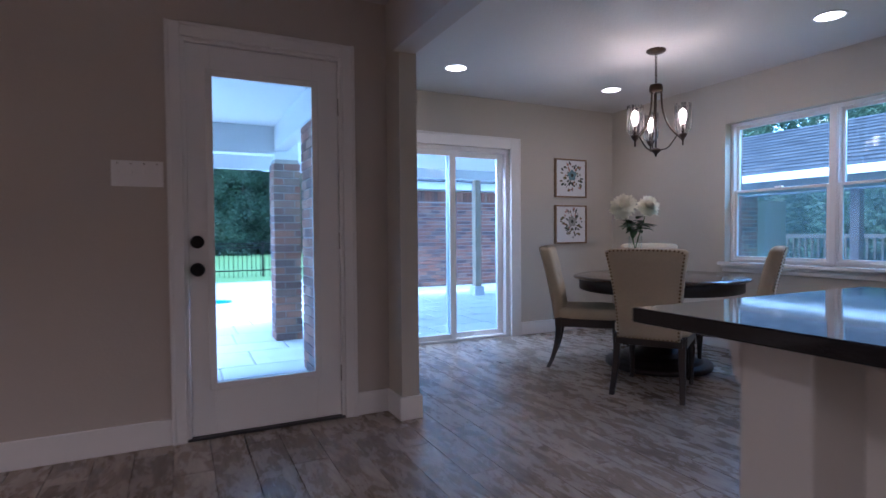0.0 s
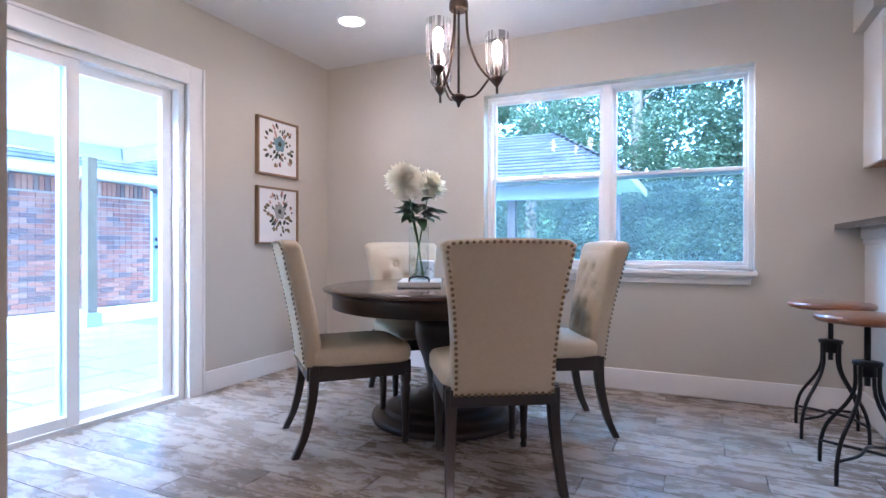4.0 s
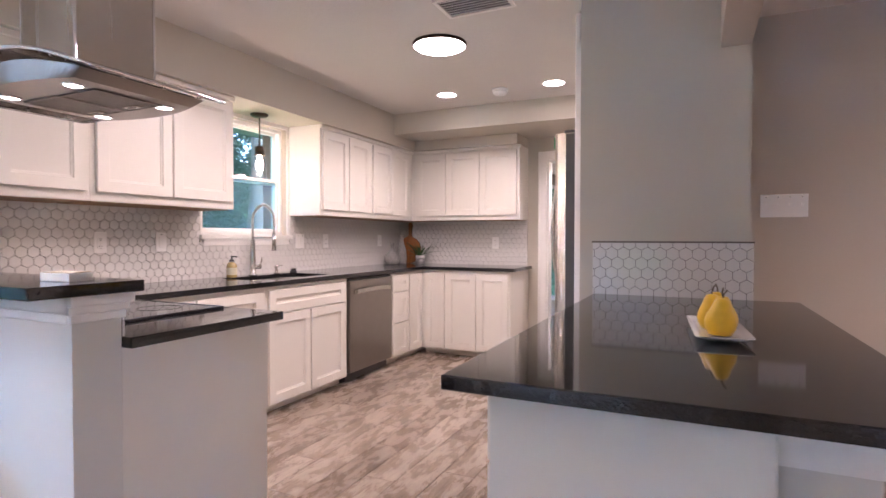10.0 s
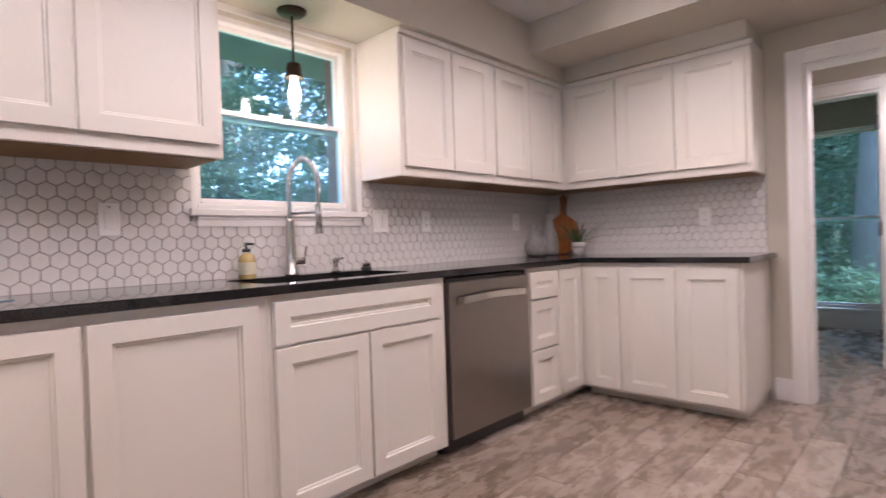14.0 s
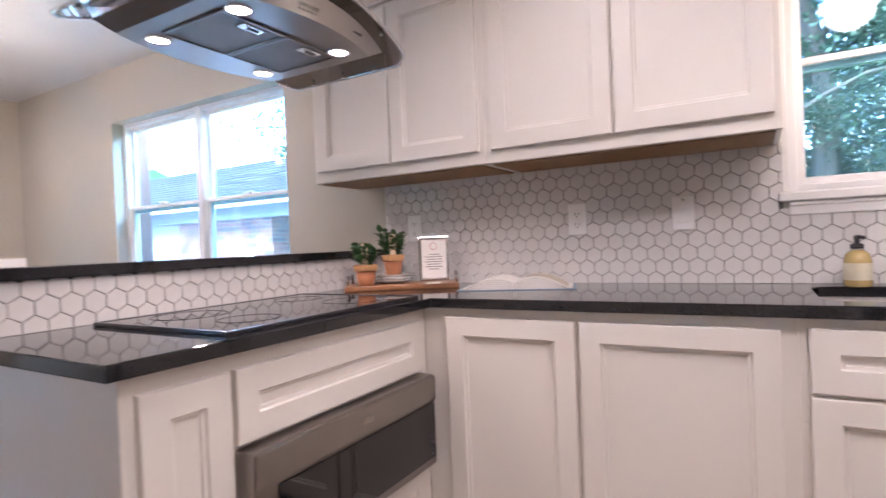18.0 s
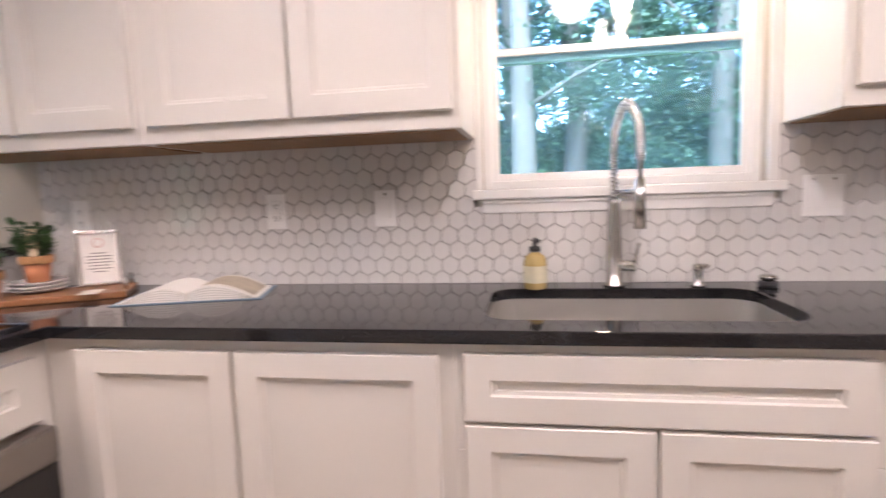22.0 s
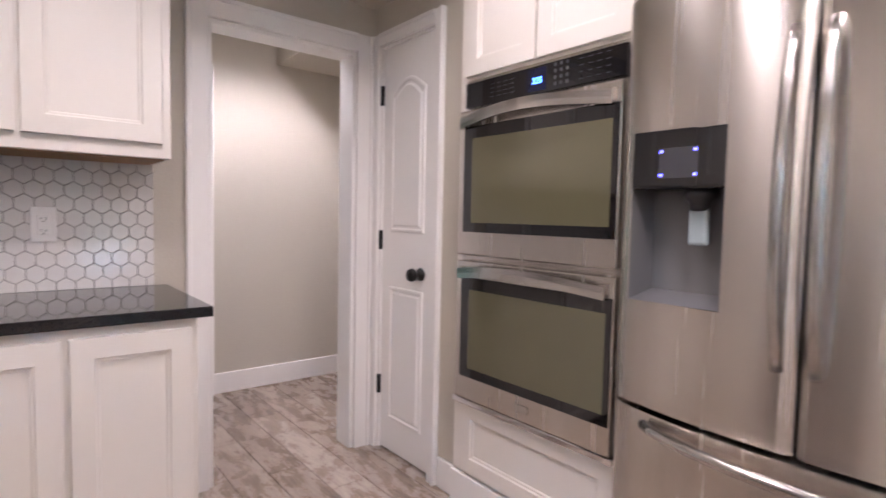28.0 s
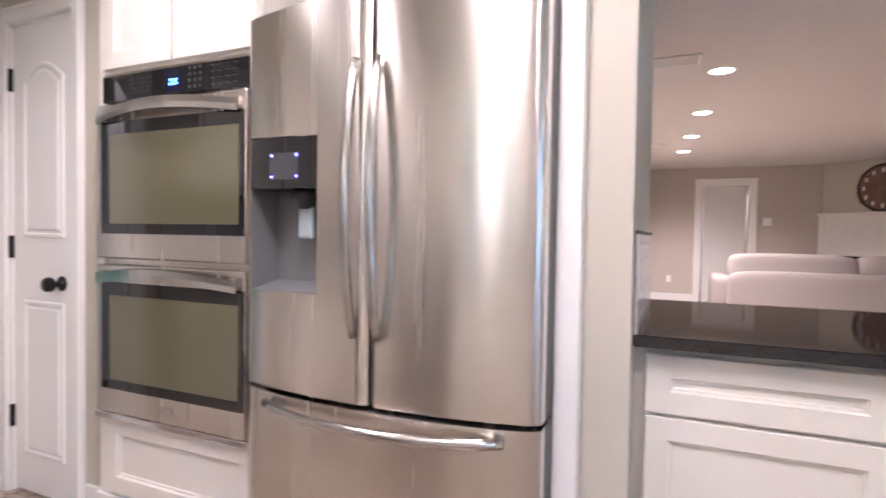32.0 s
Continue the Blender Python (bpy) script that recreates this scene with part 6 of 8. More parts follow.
def vent(x, y, rz, w=0.16, d=0.09):
    th = thing("ceiling_vent", "white slatted metal ceiling vent", "vent", (x, y, ZC), rz, group="ceiling vents")
    bx("backing", (-w, w, -d, d, -0.003, 0), mat("shaded duct grey", (0.28, 0.27, 0.26), 0.8, var=0.1), th, "grey duct opening", bevel=0)
    for q in ((-w - 0.02, w + 0.02, -d - 0.02, -d, -0.010, 0), (-w - 0.02, w + 0.02, d, d + 0.02, -0.010, 0), (-w - 0.02, -w, -d, d, -0.010, 0), (w, w + 0.02, -d, d, -0.010, 0)):
        bx("frame", q, M_TRIM, th, bevel=0.002)
    for k in range(7):
        y_ = -d + 0.012 + (2 * d - 0.024) * k / 6
        bm = bmesh.new()
        v = [bm.verts.new(p) for p in ((-w, y_ - 0.008, -0.003), (w, y_ - 0.008, -0.003), (w, y_ + 0.004, -0.011), (-w, y_ + 0.004, -0.011), (-w, y_ - 0.006, -0.002), (w, y_ - 0.006, -0.002), (w, y_ + 0.006, -0.010), (-w, y_ + 0.006, -0.010))]
        for q in ((0, 1, 2, 3), (7, 6, 5, 4), (0, 4, 5, 1), (2, 6, 7, 3), (0, 3, 7, 4), (1, 5, 6, 2)):
            bm.faces.new([v[i] for i in q])
        part("slat", bm, M_TRIM, th)


vent(2.478, -0.934, 0)
vent(-0.61, -1.11, 90)
vent(-4.04, -1.30, 90, 0.12, 0.07)

# pendant over the sink
pn = thing("pendant_lamp", "bronze pendant lamp with a clear glass jar shade", "pendant lamp", (4.278, -1.36, 2.045))
pn.scale = (1, 1, 0.93)
turned("canopy", [(0.062, 0.0), (0.062, -0.008), (0.05, -0.02), (0.012, -0.026)], M_BRONZE, pn, "", 28)
bar("rod", [(0, 0, -0.02), (0, 0, -0.24)], 0.005, M_BRONZE, pn)
turned("socket_cap", [(0.008, -0.235), (0.03, -0.245), (0.034, -0.27), (0.034, -0.30), (0.04, -0.302), (0.04, -0.31)], M_BRONZE, pn, "bronze jar cap", 24)
jar = turned("shade", [(0.034, -0.31), (0.046, -0.328), (0.049, -0.345), (0.049, -0.48), (0.044, -0.49)], glass_mat("clear jar glass", (0.96, 0.97, 0.97), 0.0, 1.5), pn, "clear glass jar shade", 28, cap=False)
jar.visible_shadow = False
turned("bulb", [(0.012, -0.31), (0.018, -0.345), (0.026, -0.385), (0.02, -0.418), (0.004, -0.43)], M_BULB, pn, "glowing bulb", 18).visible_shadow = False
lamp("pendant_light", (4.278, -1.36, 2.045 - 0.355), 0.045, COOL, 0.02)


# ---- outlets and switches ----
def plate(face, at, u, z, kind, w=0.07, h=0.115, gangs=1):
    """A cover plate: face 'e' looks to -x, 'n' to -y, 's' to +y, 'w' to +x."""
    lab = {"outlet": "white plastic wall outlet with cover plate", "switch": "white plastic light switch with cover plate", "gfci": "white outlet with test buttons and cover plate"}[kind]
    rz = {"e": 90, "n": 180, "s": 0, "w": -90}[face]
    pos = (at, u, z) if face in "ew" else (u, at, z)
    th = thing("wall_outlet" if kind != "switch" else "light_switch", lab, "outlet" if kind != "switch" else "switch", pos, rz)
    hw = w * gangs / 2 if gangs > 1 else w / 2
    bx("cover_plate", (-hw, hw, 0, 0.006, -h / 2, h / 2), M_WHITEPL, th, bevel=0.0025)
    for g in range(gangs):
        gx = -hw + w * (g + 0.5)
        if kind == "switch":
            bx("rocker", (gx - 0.016, gx + 0.016, 0.006, 0.009, -0.033, 0.033), M_WHITEPL, th, bevel=0.0015) if gangs < 4 else bx("toggle", (gx - 0.004, gx + 0.004, 0.006, 0.018, -0.002, 0.012), M_WHITEPL, th, bevel=0.0015)
            bx("screw", (gx - 0.003, gx + 0.003, 0.006, 0.0068, 0.042, 0.048), M_NICKEL, th, bevel=0)
        else:
            bm = bmesh.new()
            for s in (-1, 1):
                for dx in (-0.006, 0.006):
                    box(bm, gx + dx - 0.001, gx + dx + 0.001, 0.0086, 0.0092, s * 0.02 - 0.004, s * 0.02 + 0.005)
                box(bm, gx - 0.002, gx + 0.002, 0.0086, 0.0092, s * 0.02 - 0.012, s * 0.02 - 0.008)
            f = bx("socket_face", (gx - 0.017, gx + 0.017, 0.006, 0.0085, -0.034, 0.034), M_WHITEPL, th, bevel=0.0015)
            tagged(part("slot", bm, M_DARK, f), kind="stuff")
            if kind == "gfci":
                for s in (-1, 1):
                    bx("test_button", (gx - 0.006, gx + 0.006, 0.0085, 0.0098, s * 0.005 - 0.003, s * 0.005 + 0.003), M_TRIM, th, bevel=0)
    return th


TX = XE - 0.011
for y, k, g in ((0.43, "outlet", 1), (-0.30, "gfci", 1), (-0.665, "switch", 1), (-1.908, "switch", 2), (-2.243, "outlet", 1), (-3.12, "outlet", 1)):
    plate("e", TX, y, 1.149, k, 0.07 if g == 1 else 0.052, gangs=g)
plate("s", YS + 0.011, 3.30, 1.13, "outlet")
plate("s", 0.722, 3.05, 0.37, "outlet")
plate("n", YD, 0.10, 1.349, "switch", 0.0525, 0.118, 4)
plate("s", YL, 1.08, 1.345, "switch", 0.0525, 0.118, 4)
plate("w", XL, 0.26, 1.43, "switch", 0.06, 0.12, 2)
plate("w", XL, -1.18, 0.45, "outlet")

# ---- things on the worktops ----
M_TERRA = mat("terracotta", (0.42, 0.17, 0.08), 0.85, var=0.18, scale=30, bump=0.2)
M_SOIL = mat("potting soil", (0.03, 0.022, 0.016), 0.95, var=0.5, scale=90, bump=0.8, bscale=200)
M_TRAYW = mat("oiled tray wood", (0.27, 0.12, 0.05), 0.4, var=0.35, scale=6, aniso=(14, 2, 14), bump=0.1, bscale=40)
M_PORC = mat("white glazed porcelain", (0.84, 0.83, 0.80), 0.12, var=0.02, coat=0.4)
M_PAPER = mat("book paper", (0.74, 0.70, 0.62), 0.8, var=0.06, scale=9)
M_SUCC = mat("succulent green", (0.045, 0.11, 0.035), 0.4, var=0.4, scale=30)

ct_tray = thing("serving_tray", "oiled wooden serving tray with end handles on the counter", "tray", (4.147, 0.337, CT), -59.5)
ct_tray.scale = (0.93, 0.95, 1)
bx("base", (-0.235, 0.235, -0.105, 0.105, 0, 0.019), M_TRAYW, ct_tray, bevel=0.004)
M_ACRYL = glass_mat("clear acrylic", (0.93, 0.94, 0.94), 0.02, 1.5)
for s in (-1, 1):
    hb = bar("handle", [(s * 0.226, -0.055, 0.047), (s * 0.226, 0.055, 0.047)], 0.007, M_ACRYL, ct_tray, "clear round handle bar", 12)
    for y in (-0.055, 0.055):
        bar("handle_post", [(s * 0.226, y, 0.019), (s * 0.226, y, 0.058)], 0.006, M_CHROME, hb, "polished handle post", 10)


def succulent(x, y, z, seed, height=0.17):
    r = random.Random(seed)
    th = thing("potted_succulent", "leafy green succulent with a plant tag in a terracotta pot", "plant", (x, y, z), group="succulents on the tray")
    pot = turned("pot", [(0.029, 0.0), (0.031, 0.002), (0.039, 0.058), (0.001, 0.060)], M_TERRA, th, "terracotta pot", 28)
    turned("rim_band", [(0.039, 0.056), (0.0445, 0.057), (0.046, 0.060), (0.047, 0.078), (0.045, 0.081), (0.040, 0.081), (0.038, 0.070)], mat("rough pale terracotta", (0.46, 0.25, 0.11), 0.9, var=0.35, scale=70, bump=0.7, bscale=180), pot, "rough tan rim", 28, cap=False)
    turned("soil", [(0.0395, 0.068), (0.001, 0.072)], M_SOIL, th, "", 16, cap=False)
    for k in range(12):
        a, rr = 2 * math.pi * k / 12 + r.uniform(-0.2, 0.2), r.uniform(0.0, 0.024)
        tip = (math.cos(a) * (rr + 0.026), math.sin(a) * (rr + 0.026), r.uniform(0.62, 1.0) * height)
        pts = [(math.cos(a) * rr, math.sin(a) * rr, 0.066), (math.cos(a) * (rr + 0.010), math.sin(a) * (rr + 0.010), 0.10), tip]
        st = bar("stem", curve_pts(pts, 3), 0.0022, M_STEM, th, "", 5)
        bm = bmesh.new()
        for i in range(13):
            t = 0.25 + 0.75 * i / 12
            p = Vector(pts[0]).lerp(Vector(tip), t)
            b = 2.4 * i + r.uniform(-0.4, 0.4)
            leaf(bm, p, (math.cos(b), math.sin(b), r.uniform(0.1, 0.8)), r.uniform(0.028, 0.042), r.uniform(0.010, 0.014), bend=r.uniform(-0.35, 0.15))
        tagged(part("foliage", bm, M_SUCC, st, smooth=True), kind="stuff")
    tg = bx("plant_tag", (-0.012, 0.012, -0.001, 0.001, 0.06, 0.165), mat("kraft plant tag", (0.62, 0.50, 0.33), 0.8, var=0.1, scale=40), th, "tan plant tag with small writing", bevel=0)
    tg.location = (-0.025, -0.018, 0)
    tg.rotation_euler = (0, 0, radians(-55))
    bm = bmesh.new()
    for i in range(7):
        box(bm, -0.007, 0.007 - 0.003 * (i % 3), -0.0016, -0.001, 0.105 + 0.0075 * i, 0.108 + 0.0075 * i)
    tagged(part("writing", bm, M_DARK, tg), kind="stuff")


succulent(4.035, 0.435, CT + 0.019, 3, 0.155)
succulent(4.170, 0.400, CT + 0.051, 8, 0.175)
ps = []
for k in range(3):
    th = thing("plate", "small white porcelain plate in a stack on the tray", "plate", (4.17, 0.40, CT + 0.019 + 0.0115 * k), group="stacked white plates")
    turned("dish", [(0.001, 0.0), (0.045, 0.0), (0.05, 0.003), (0.078, 0.011), (0.079, 0.013), (0.05, 0.007), (0.001, 0.006)], M_PORC, th, "", 36)
sg = thing("framed_sign", "small silver framed sign with printed text on the tray", "sign", (4.262, 0.262, CT + 0.020), 122)
M_SILVER = mat("bright silver frame", (0.72, 0.71, 0.69), 0.18, 1.0, var=0.05, scale=40)
for d in ((-0.062, 0.062, -0.008, 0.006, 0, 0.012), (-0.062, 0.062, -0.008, 0.006, 0.168, 0.18), (-0.062, -0.050, -0.008, 0.006, 0.012, 0.168), (0.050, 0.062, -0.008, 0.006, 0.012, 0.168)):
    bx("frame", d, M_SILVER, sg, "silver frame", bevel=0.002)
bx("card", (-0.05, 0.05, -0.004, 0.0, 0.012, 0.168), mat("sign card", (0.80, 0.78, 0.74), 0.7, var=0.02), sg, "white printed card", bevel=0)
bm = bmesh.new()
for i, w in enumerate((0.022, 0.036, 0.032, 0.037, 0.028, 0.034, 0.02)):
    box(bm, -w, w, 0.0, 0.0005, 0.105 - 0.010 * i, 0.1085 - 0.010 * i)
tagged(part("printed_text", bm, mat("grey print", (0.25, 0.24, 0.23), 0.7, var=0), sg), kind="stuff")
turned("emblem", [(0.016, 0.0), (0.012, 0.0006)], mat("pink print", (0.62, 0.42, 0.38), 0.7, var=0.2), sg, "faded round emblem", 20, cap=False).matrix_basis = pose(0, 0.0004, 0.140, -90, 0, 0)
for j, (p, q) in enumerate((((-0.056, 0.006), (-0.056, 0.174)), ((0.056, 0.006), (0.056, 0.174)), ((-0.056, 0.174), (0.056, 0.174)), ((-0.056, 0.006), (0.056, 0.006)))):
    bm = bmesh.new()
    m = 26 if j < 2 else 17
    for i in range(m):
        u = i / (m - 1)
        bmesh.ops.create_icosphere(bm, subdivisions=1, radius=0.0036, matrix=Matrix.Translation((p[0] + (q[0] - p[0]) * u, 0.006, p[1] + (q[1] - p[1]) * u)))
    tagged(part("beading", bm, M_SILVER, sg, "silver beaded edge", smooth=True), kind="stuff")
bx("strut", (-0.012, 0.012, -0.055, -0.008, 0.0, 0.006), M_DARK, sg)
cd = thing("card", "small white card lying on the tray", "card", (4.15, 0.20, CT + 0.0195), 25)
bx("sheet", (-0.045, 0.045, -0.027, 0.027, 0, 0.0012), M_PAPER, cd, bevel=0)

bk = thing("open_book", "open hardcover book with pale curling pages on the counter", "book", (4.195, -0.13, CT), 106)
bx("cover", (-0.205, 0.205, -0.112, 0.112, 0, 0.003), mat("blue grey book cover", (0.17, 0.25, 0.32), 0.5, var=0.1), bk, "blue grey cover", bevel=0.001)
M_PAGE = mat("white book page", (0.80, 0.775, 0.72), 0.75, var=0.05, scale=9)


def page_z(u, top):
    """Height of an opened page at the share u of its width; top is its height near the spine."""
    return 0.004 + top * (math.sin(math.pi * min(1.0, 0.10 + 1.0 * u)) ** 0.75) * (1 - 0.40 * u) + 0.004 * (1 - u)


for s, top in ((-1, 0.044), (1, 0.041)):
    bm = bmesh.new()
    n = 18
    rows = []
    for i in range(n + 1):
        u = i / n
        x, z = s * (0.003 + 0.190 * u), page_z(u, top)
        rows.append([bm.verts.new((x, -0.104, 0.003)), bm.verts.new((x, -0.104, z)), bm.verts.new((x, 0.104, z)), bm.verts.new((x, 0.104, 0.003))])
    for a, b in zip(rows, rows[1:]):
        for k in range(4):
            bm.faces.new((a[k], a[(k + 1) % 4], b[(k + 1) % 4], b[k]))
    bm.faces.new(rows[0])
    bm.faces.new(rows[-1])
    bmesh.ops.recalc_face_normals(bm, faces=bm.faces)
    pg = part("page_block", bm, M_PAGE, bk, "fanned white pages", smooth=True)
    pg.data.set_sharp_from_angle(angle=radians(40))
    for k in range(5):
        bm = tube(bmesh.new(), [(s * (0.006 + 0.187 * i / n), 0.1043, 0.004 + (page_z(i / n, top) - 0.004) * (k + 0.7) / 5.6) for i in range(n + 1)], 0.0007, 4)
        part("page_edge", bm, mat("shaded page edge", (0.42, 0.39, 0.35), 0.8, var=0.1), pg)
    ua, ub, ya, yb = (0.12, 0.92, -0.085, 0.075) if s < 0 else (0.66, 0.93, 0.03, 0.085)
    bm = bmesh.new()
    rows = [[bm.verts.new((s * (0.003 + 0.190 * u), y, page_z(u, top) + 0.0006)) for y in (ya, yb)] for u in [ua + (ub - ua) * i / 12 for i in range(13)]]
    for a, b in zip(rows, rows[1:]):
        bm.faces.new((a[0], b[0], b[1], a[1]))
    part("photograph", bm, mat("faded tan photo", (0.50, 0.43, 0.32), 0.5, var=0.45, scale=16), pg, "tan printed photograph")

# corner group
M_GREYCER = mat("crackled grey ceramic", (0.29, 0.28, 0.27), 0.28, var=0.5, scale=28, bump=0.35, bscale=70, coat=0.25)
v1 = thing("pear_vase", "squat grey ceramic bottle vase with narrow neck", "vase", (4.315, -3.25, CT))
turned("body", [(0.045, 0), (0.065, 0.01), (0.077, 0.04), (0.079, 0.065), (0.068, 0.098), (0.045, 0.128), (0.024, 0.152), (0.016, 0.17), (0.017, 0.20), (0.022, 0.212), (0.017, 0.212), (0.012, 0.19), (0.001, 0.18)], M_GREYCER, v1, "", 40)
v2 = thing("tall_vase", "tall grey ceramic bottle vase behind the squat one", "vase", (4.29, -3.40, CT))
turned("body", [(0.04, 0), (0.052, 0.01), (0.056, 0.05), (0.054, 0.10), (0.045, 0.155), (0.030, 0.20), (0.022, 0.235), (0.022, 0.275), (0.028, 0.29), (0.021, 0.29), (0.016, 0.26), (0.001, 0.25)], M_GREYCER, v2, "", 36)
cb = thing("cutting_board", "round wooden cutting board with handle leaning on the tiles", "cutting board", (4.25, -3.492, CT))
out = [(0.135 * math.cos(radians(a)), 0.14 + 0.14 * math.sin(radians(a))) for a in range(104, 437, 9)]
out += [(0.020, 0.295), (0.018, 0.36), (0.024, 0.40), (0.017, 0.425), (0.0, 0.432), (-0.017, 0.425), (-0.024, 0.40), (-0.018, 0.36), (-0.020, 0.295)]
bm = bmesh.new()
va = [bm.verts.new((x, 0.0, z)) for x, z in out]
vb = [bm.verts.new((x, 0.018, z)) for x, z in out]
bm.faces.new(va)
bm.faces.new(vb[::-1])
for i in range(len(out)):
    k = (i + 1) % len(out)
    bm.faces.new((va[i], vb[i], vb[k], va[k]))
bd = part("board", bm, mat("board wood", (0.33, 0.125, 0.042), 0.4, var=0.75, scale=5, aniso=(16, 16, 1.6), bump=0.08, bscale=30, coat=0.2), cb, "two-tone streaked wood")
cb.rotation_euler = (radians(6), 0, 0)
pp = thing("potted_plant", "spiky green grass plant in a grey and white pot", "plant", (4.10, -3.46, CT))
turned("pot", [(0.042, 0.0), (0.046, 0.004), (0.048, 0.055)], mat("speckled grey glaze", (0.33, 0.32, 0.315), 0.4, var=0.5, scale=60), pp, "grey speckled pot base", 28)
turned("pot_rim", [(0.0482, 0.055), (0.050, 0.088), (0.044, 0.088), (0.042, 0.078), (0.001, 0.078)], M_PORC, pp, "white pot rim", 28)
r = random.Random(12)
for k in range(46):
    a, el = r.uniform(0, 6.28), r.uniform(0.25, 2.2)
    ln = r.uniform(0.14, 0.25)
    bm = bmesh.new()
    leaf(bm, (0.018 * math.cos(a), 0.018 * math.sin(a), 0.075), (math.cos(a), math.sin(a), el), ln, 0.0048, bend=0.30)
    part("blade", bm, M_SUCC, pp, smooth=True)

# on the bar
sbx = thing("card_box", "small box with a pale printed lid on the bar", "box", (2.953, 0.69, 1.063), 8)
bx("box", (-0.05, 0.05, -0.033, 0.033, 0, 0.022), M_PORC, sbx, bevel=0.002)
bx("lid", (-0.047, 0.047, -0.030, 0.030, 0.022, 0.0245), mat("tan card", (0.50, 0.42, 0.30), 0.7, var=0.15, scale=30), sbx, "pale printed lid", bevel=0.002)
cj = thing("candle_jar", "white ceramic jar with a grey leaf print on the tray", "jar", (3.398, 2.75, 0.778))
cj.scale = (0.9, 0.9, 0.95)
jr = turned("jar", [(0.040, 0), (0.047, 0.004), (0.050, 0.02), (0.050, 0.078), (0.052, 0.08), (0.052, 0.088)], M_PORC, cj, "", 28)
turned("lid", [(0.053, 0.086), (0.053, 0.096), (0.046, 0.100), (0.001, 0.101)], M_TRIM, cj, "white lid", 28)
M_LEAFPRINT = mat("grey leaf print", (0.30, 0.29, 0.28), 0.5, var=0.35, scale=40)
rnd = random.Random(14)
for k in range(16):
    a0, z0_, tilt, ln = 2 * math.pi * k / 16, rnd.uniform(0.026, 0.058), rnd.uniform(-0.9, 0.9), rnd.uniform(0.012, 0.02)
    bm = bmesh.new()
    bm.faces.new([bm.verts.new((0.0505 * math.cos(a0 + (i * math.cos(tilt) - j * math.sin(tilt)) * ln / 0.05), 0.0505 * math.sin(a0 + (i * math.cos(tilt) - j * math.sin(tilt)) * ln / 0.05), z0_ + (i * math.sin(tilt) + j * math.cos(tilt)) * ln)) for i, j in ((-1, 0), (-0.4, -0.4), (0.3, -0.35), (1, 0), (0.3, 0.35), (-0.4, 0.4))])
    part("printed_leaf", bm, M_LEAFPRINT, jr)

# pears on the island
pl = thing("platter", "white rectangular porcelain platter of pears on the island", "platter", (1.43, -0.165, CT), 94)
pl.scale = (0.88, 0.80, 0.9)
bm = bmesh.new()
rings = [[bm.verts.new((x, y, z)) for x, y in rounded_rect(-w, w, -d, d, 0.02, 4)] for w, d, z in ((0.16, 0.05, 0.0), (0.165, 0.055, 0.004), (0.225, 0.085, 0.020), (0.226, 0.086, 0.023), (0.165, 0.056, 0.008))]
for a, b in zip(rings, rings[1:]):
    for i in range(len(a)):
        bm.faces.new((a[i], a[(i + 1) % len(a)], b[(i + 1) % len(a)], b[i]))
bm.faces.new(rings[0][::-1]); bm.faces.new(rings[-1])
part("dish", bm, M_PORC, pl, smooth=True)
M_PEAR = mat("yellow pear skin", (0.78, 0.47, 0.02), 0.38, var=0.22, scale=22, bump=0.08, bscale=60)
for i, (u, v, rz) in enumerate(((-0.085, 0.004, 20), (-0.022, -0.008, 200), (0.035, 0.010, 80), (0.092, -0.002, 140))):
    c, s = math.cos(radians(94)), math.sin(radians(94))
    th = thing("pear", "ripe yellow pear with a brown stem on the platter", "pear", (1.43 + u * c - v * s, -0.165 + u * s + v * c, CT + 0.008), rz, group="pears on the platter")
    b = turned("fruit", [(0.012, 0.002), (0.028, 0.004), (0.037, 0.02), (0.040, 0.036), (0.036, 0.054), (0.026, 0.072), (0.020, 0.088), (0.014, 0.098), (0.003, 0.101)], M_PEAR, th, "", 22)
    bar("stem", curve_pts([(0, 0, 0.099), (0.003, 0, 0.112), (0.01, 0.003, 0.124)], 3), 0.0022, M_BARK, th, "brown stem", 6)
    th.rotation_euler = (radians(4 - 2 * i), radians(3 * i - 6), radians(rz))

# hinges on the hall doorway
for z in (0.30, 1.02, 1.73):
    hg = thing("door_hinge", "black steel hinge on the white hall door jamb", "hinge", (2.548, YH + 0.004, z), kind="structure")
    bx("leaf", (0.0, 0.012, -0.03, 0.004, -0.045, 0.045), M_BLACKMETAL, hg, bevel=0.001)
    bar("knuckle", [(0.008, 0.008, -0.047), (0.008, 0.008, 0.047)], 0.007, M_BLACKMETAL, hg, "", 8)

# ---- living room ----
M_SOFA = mat("greige sofa weave", (0.33, 0.295, 0.275), 0.92, var=0.1, scale=50, bump=0.5, bscale=300)


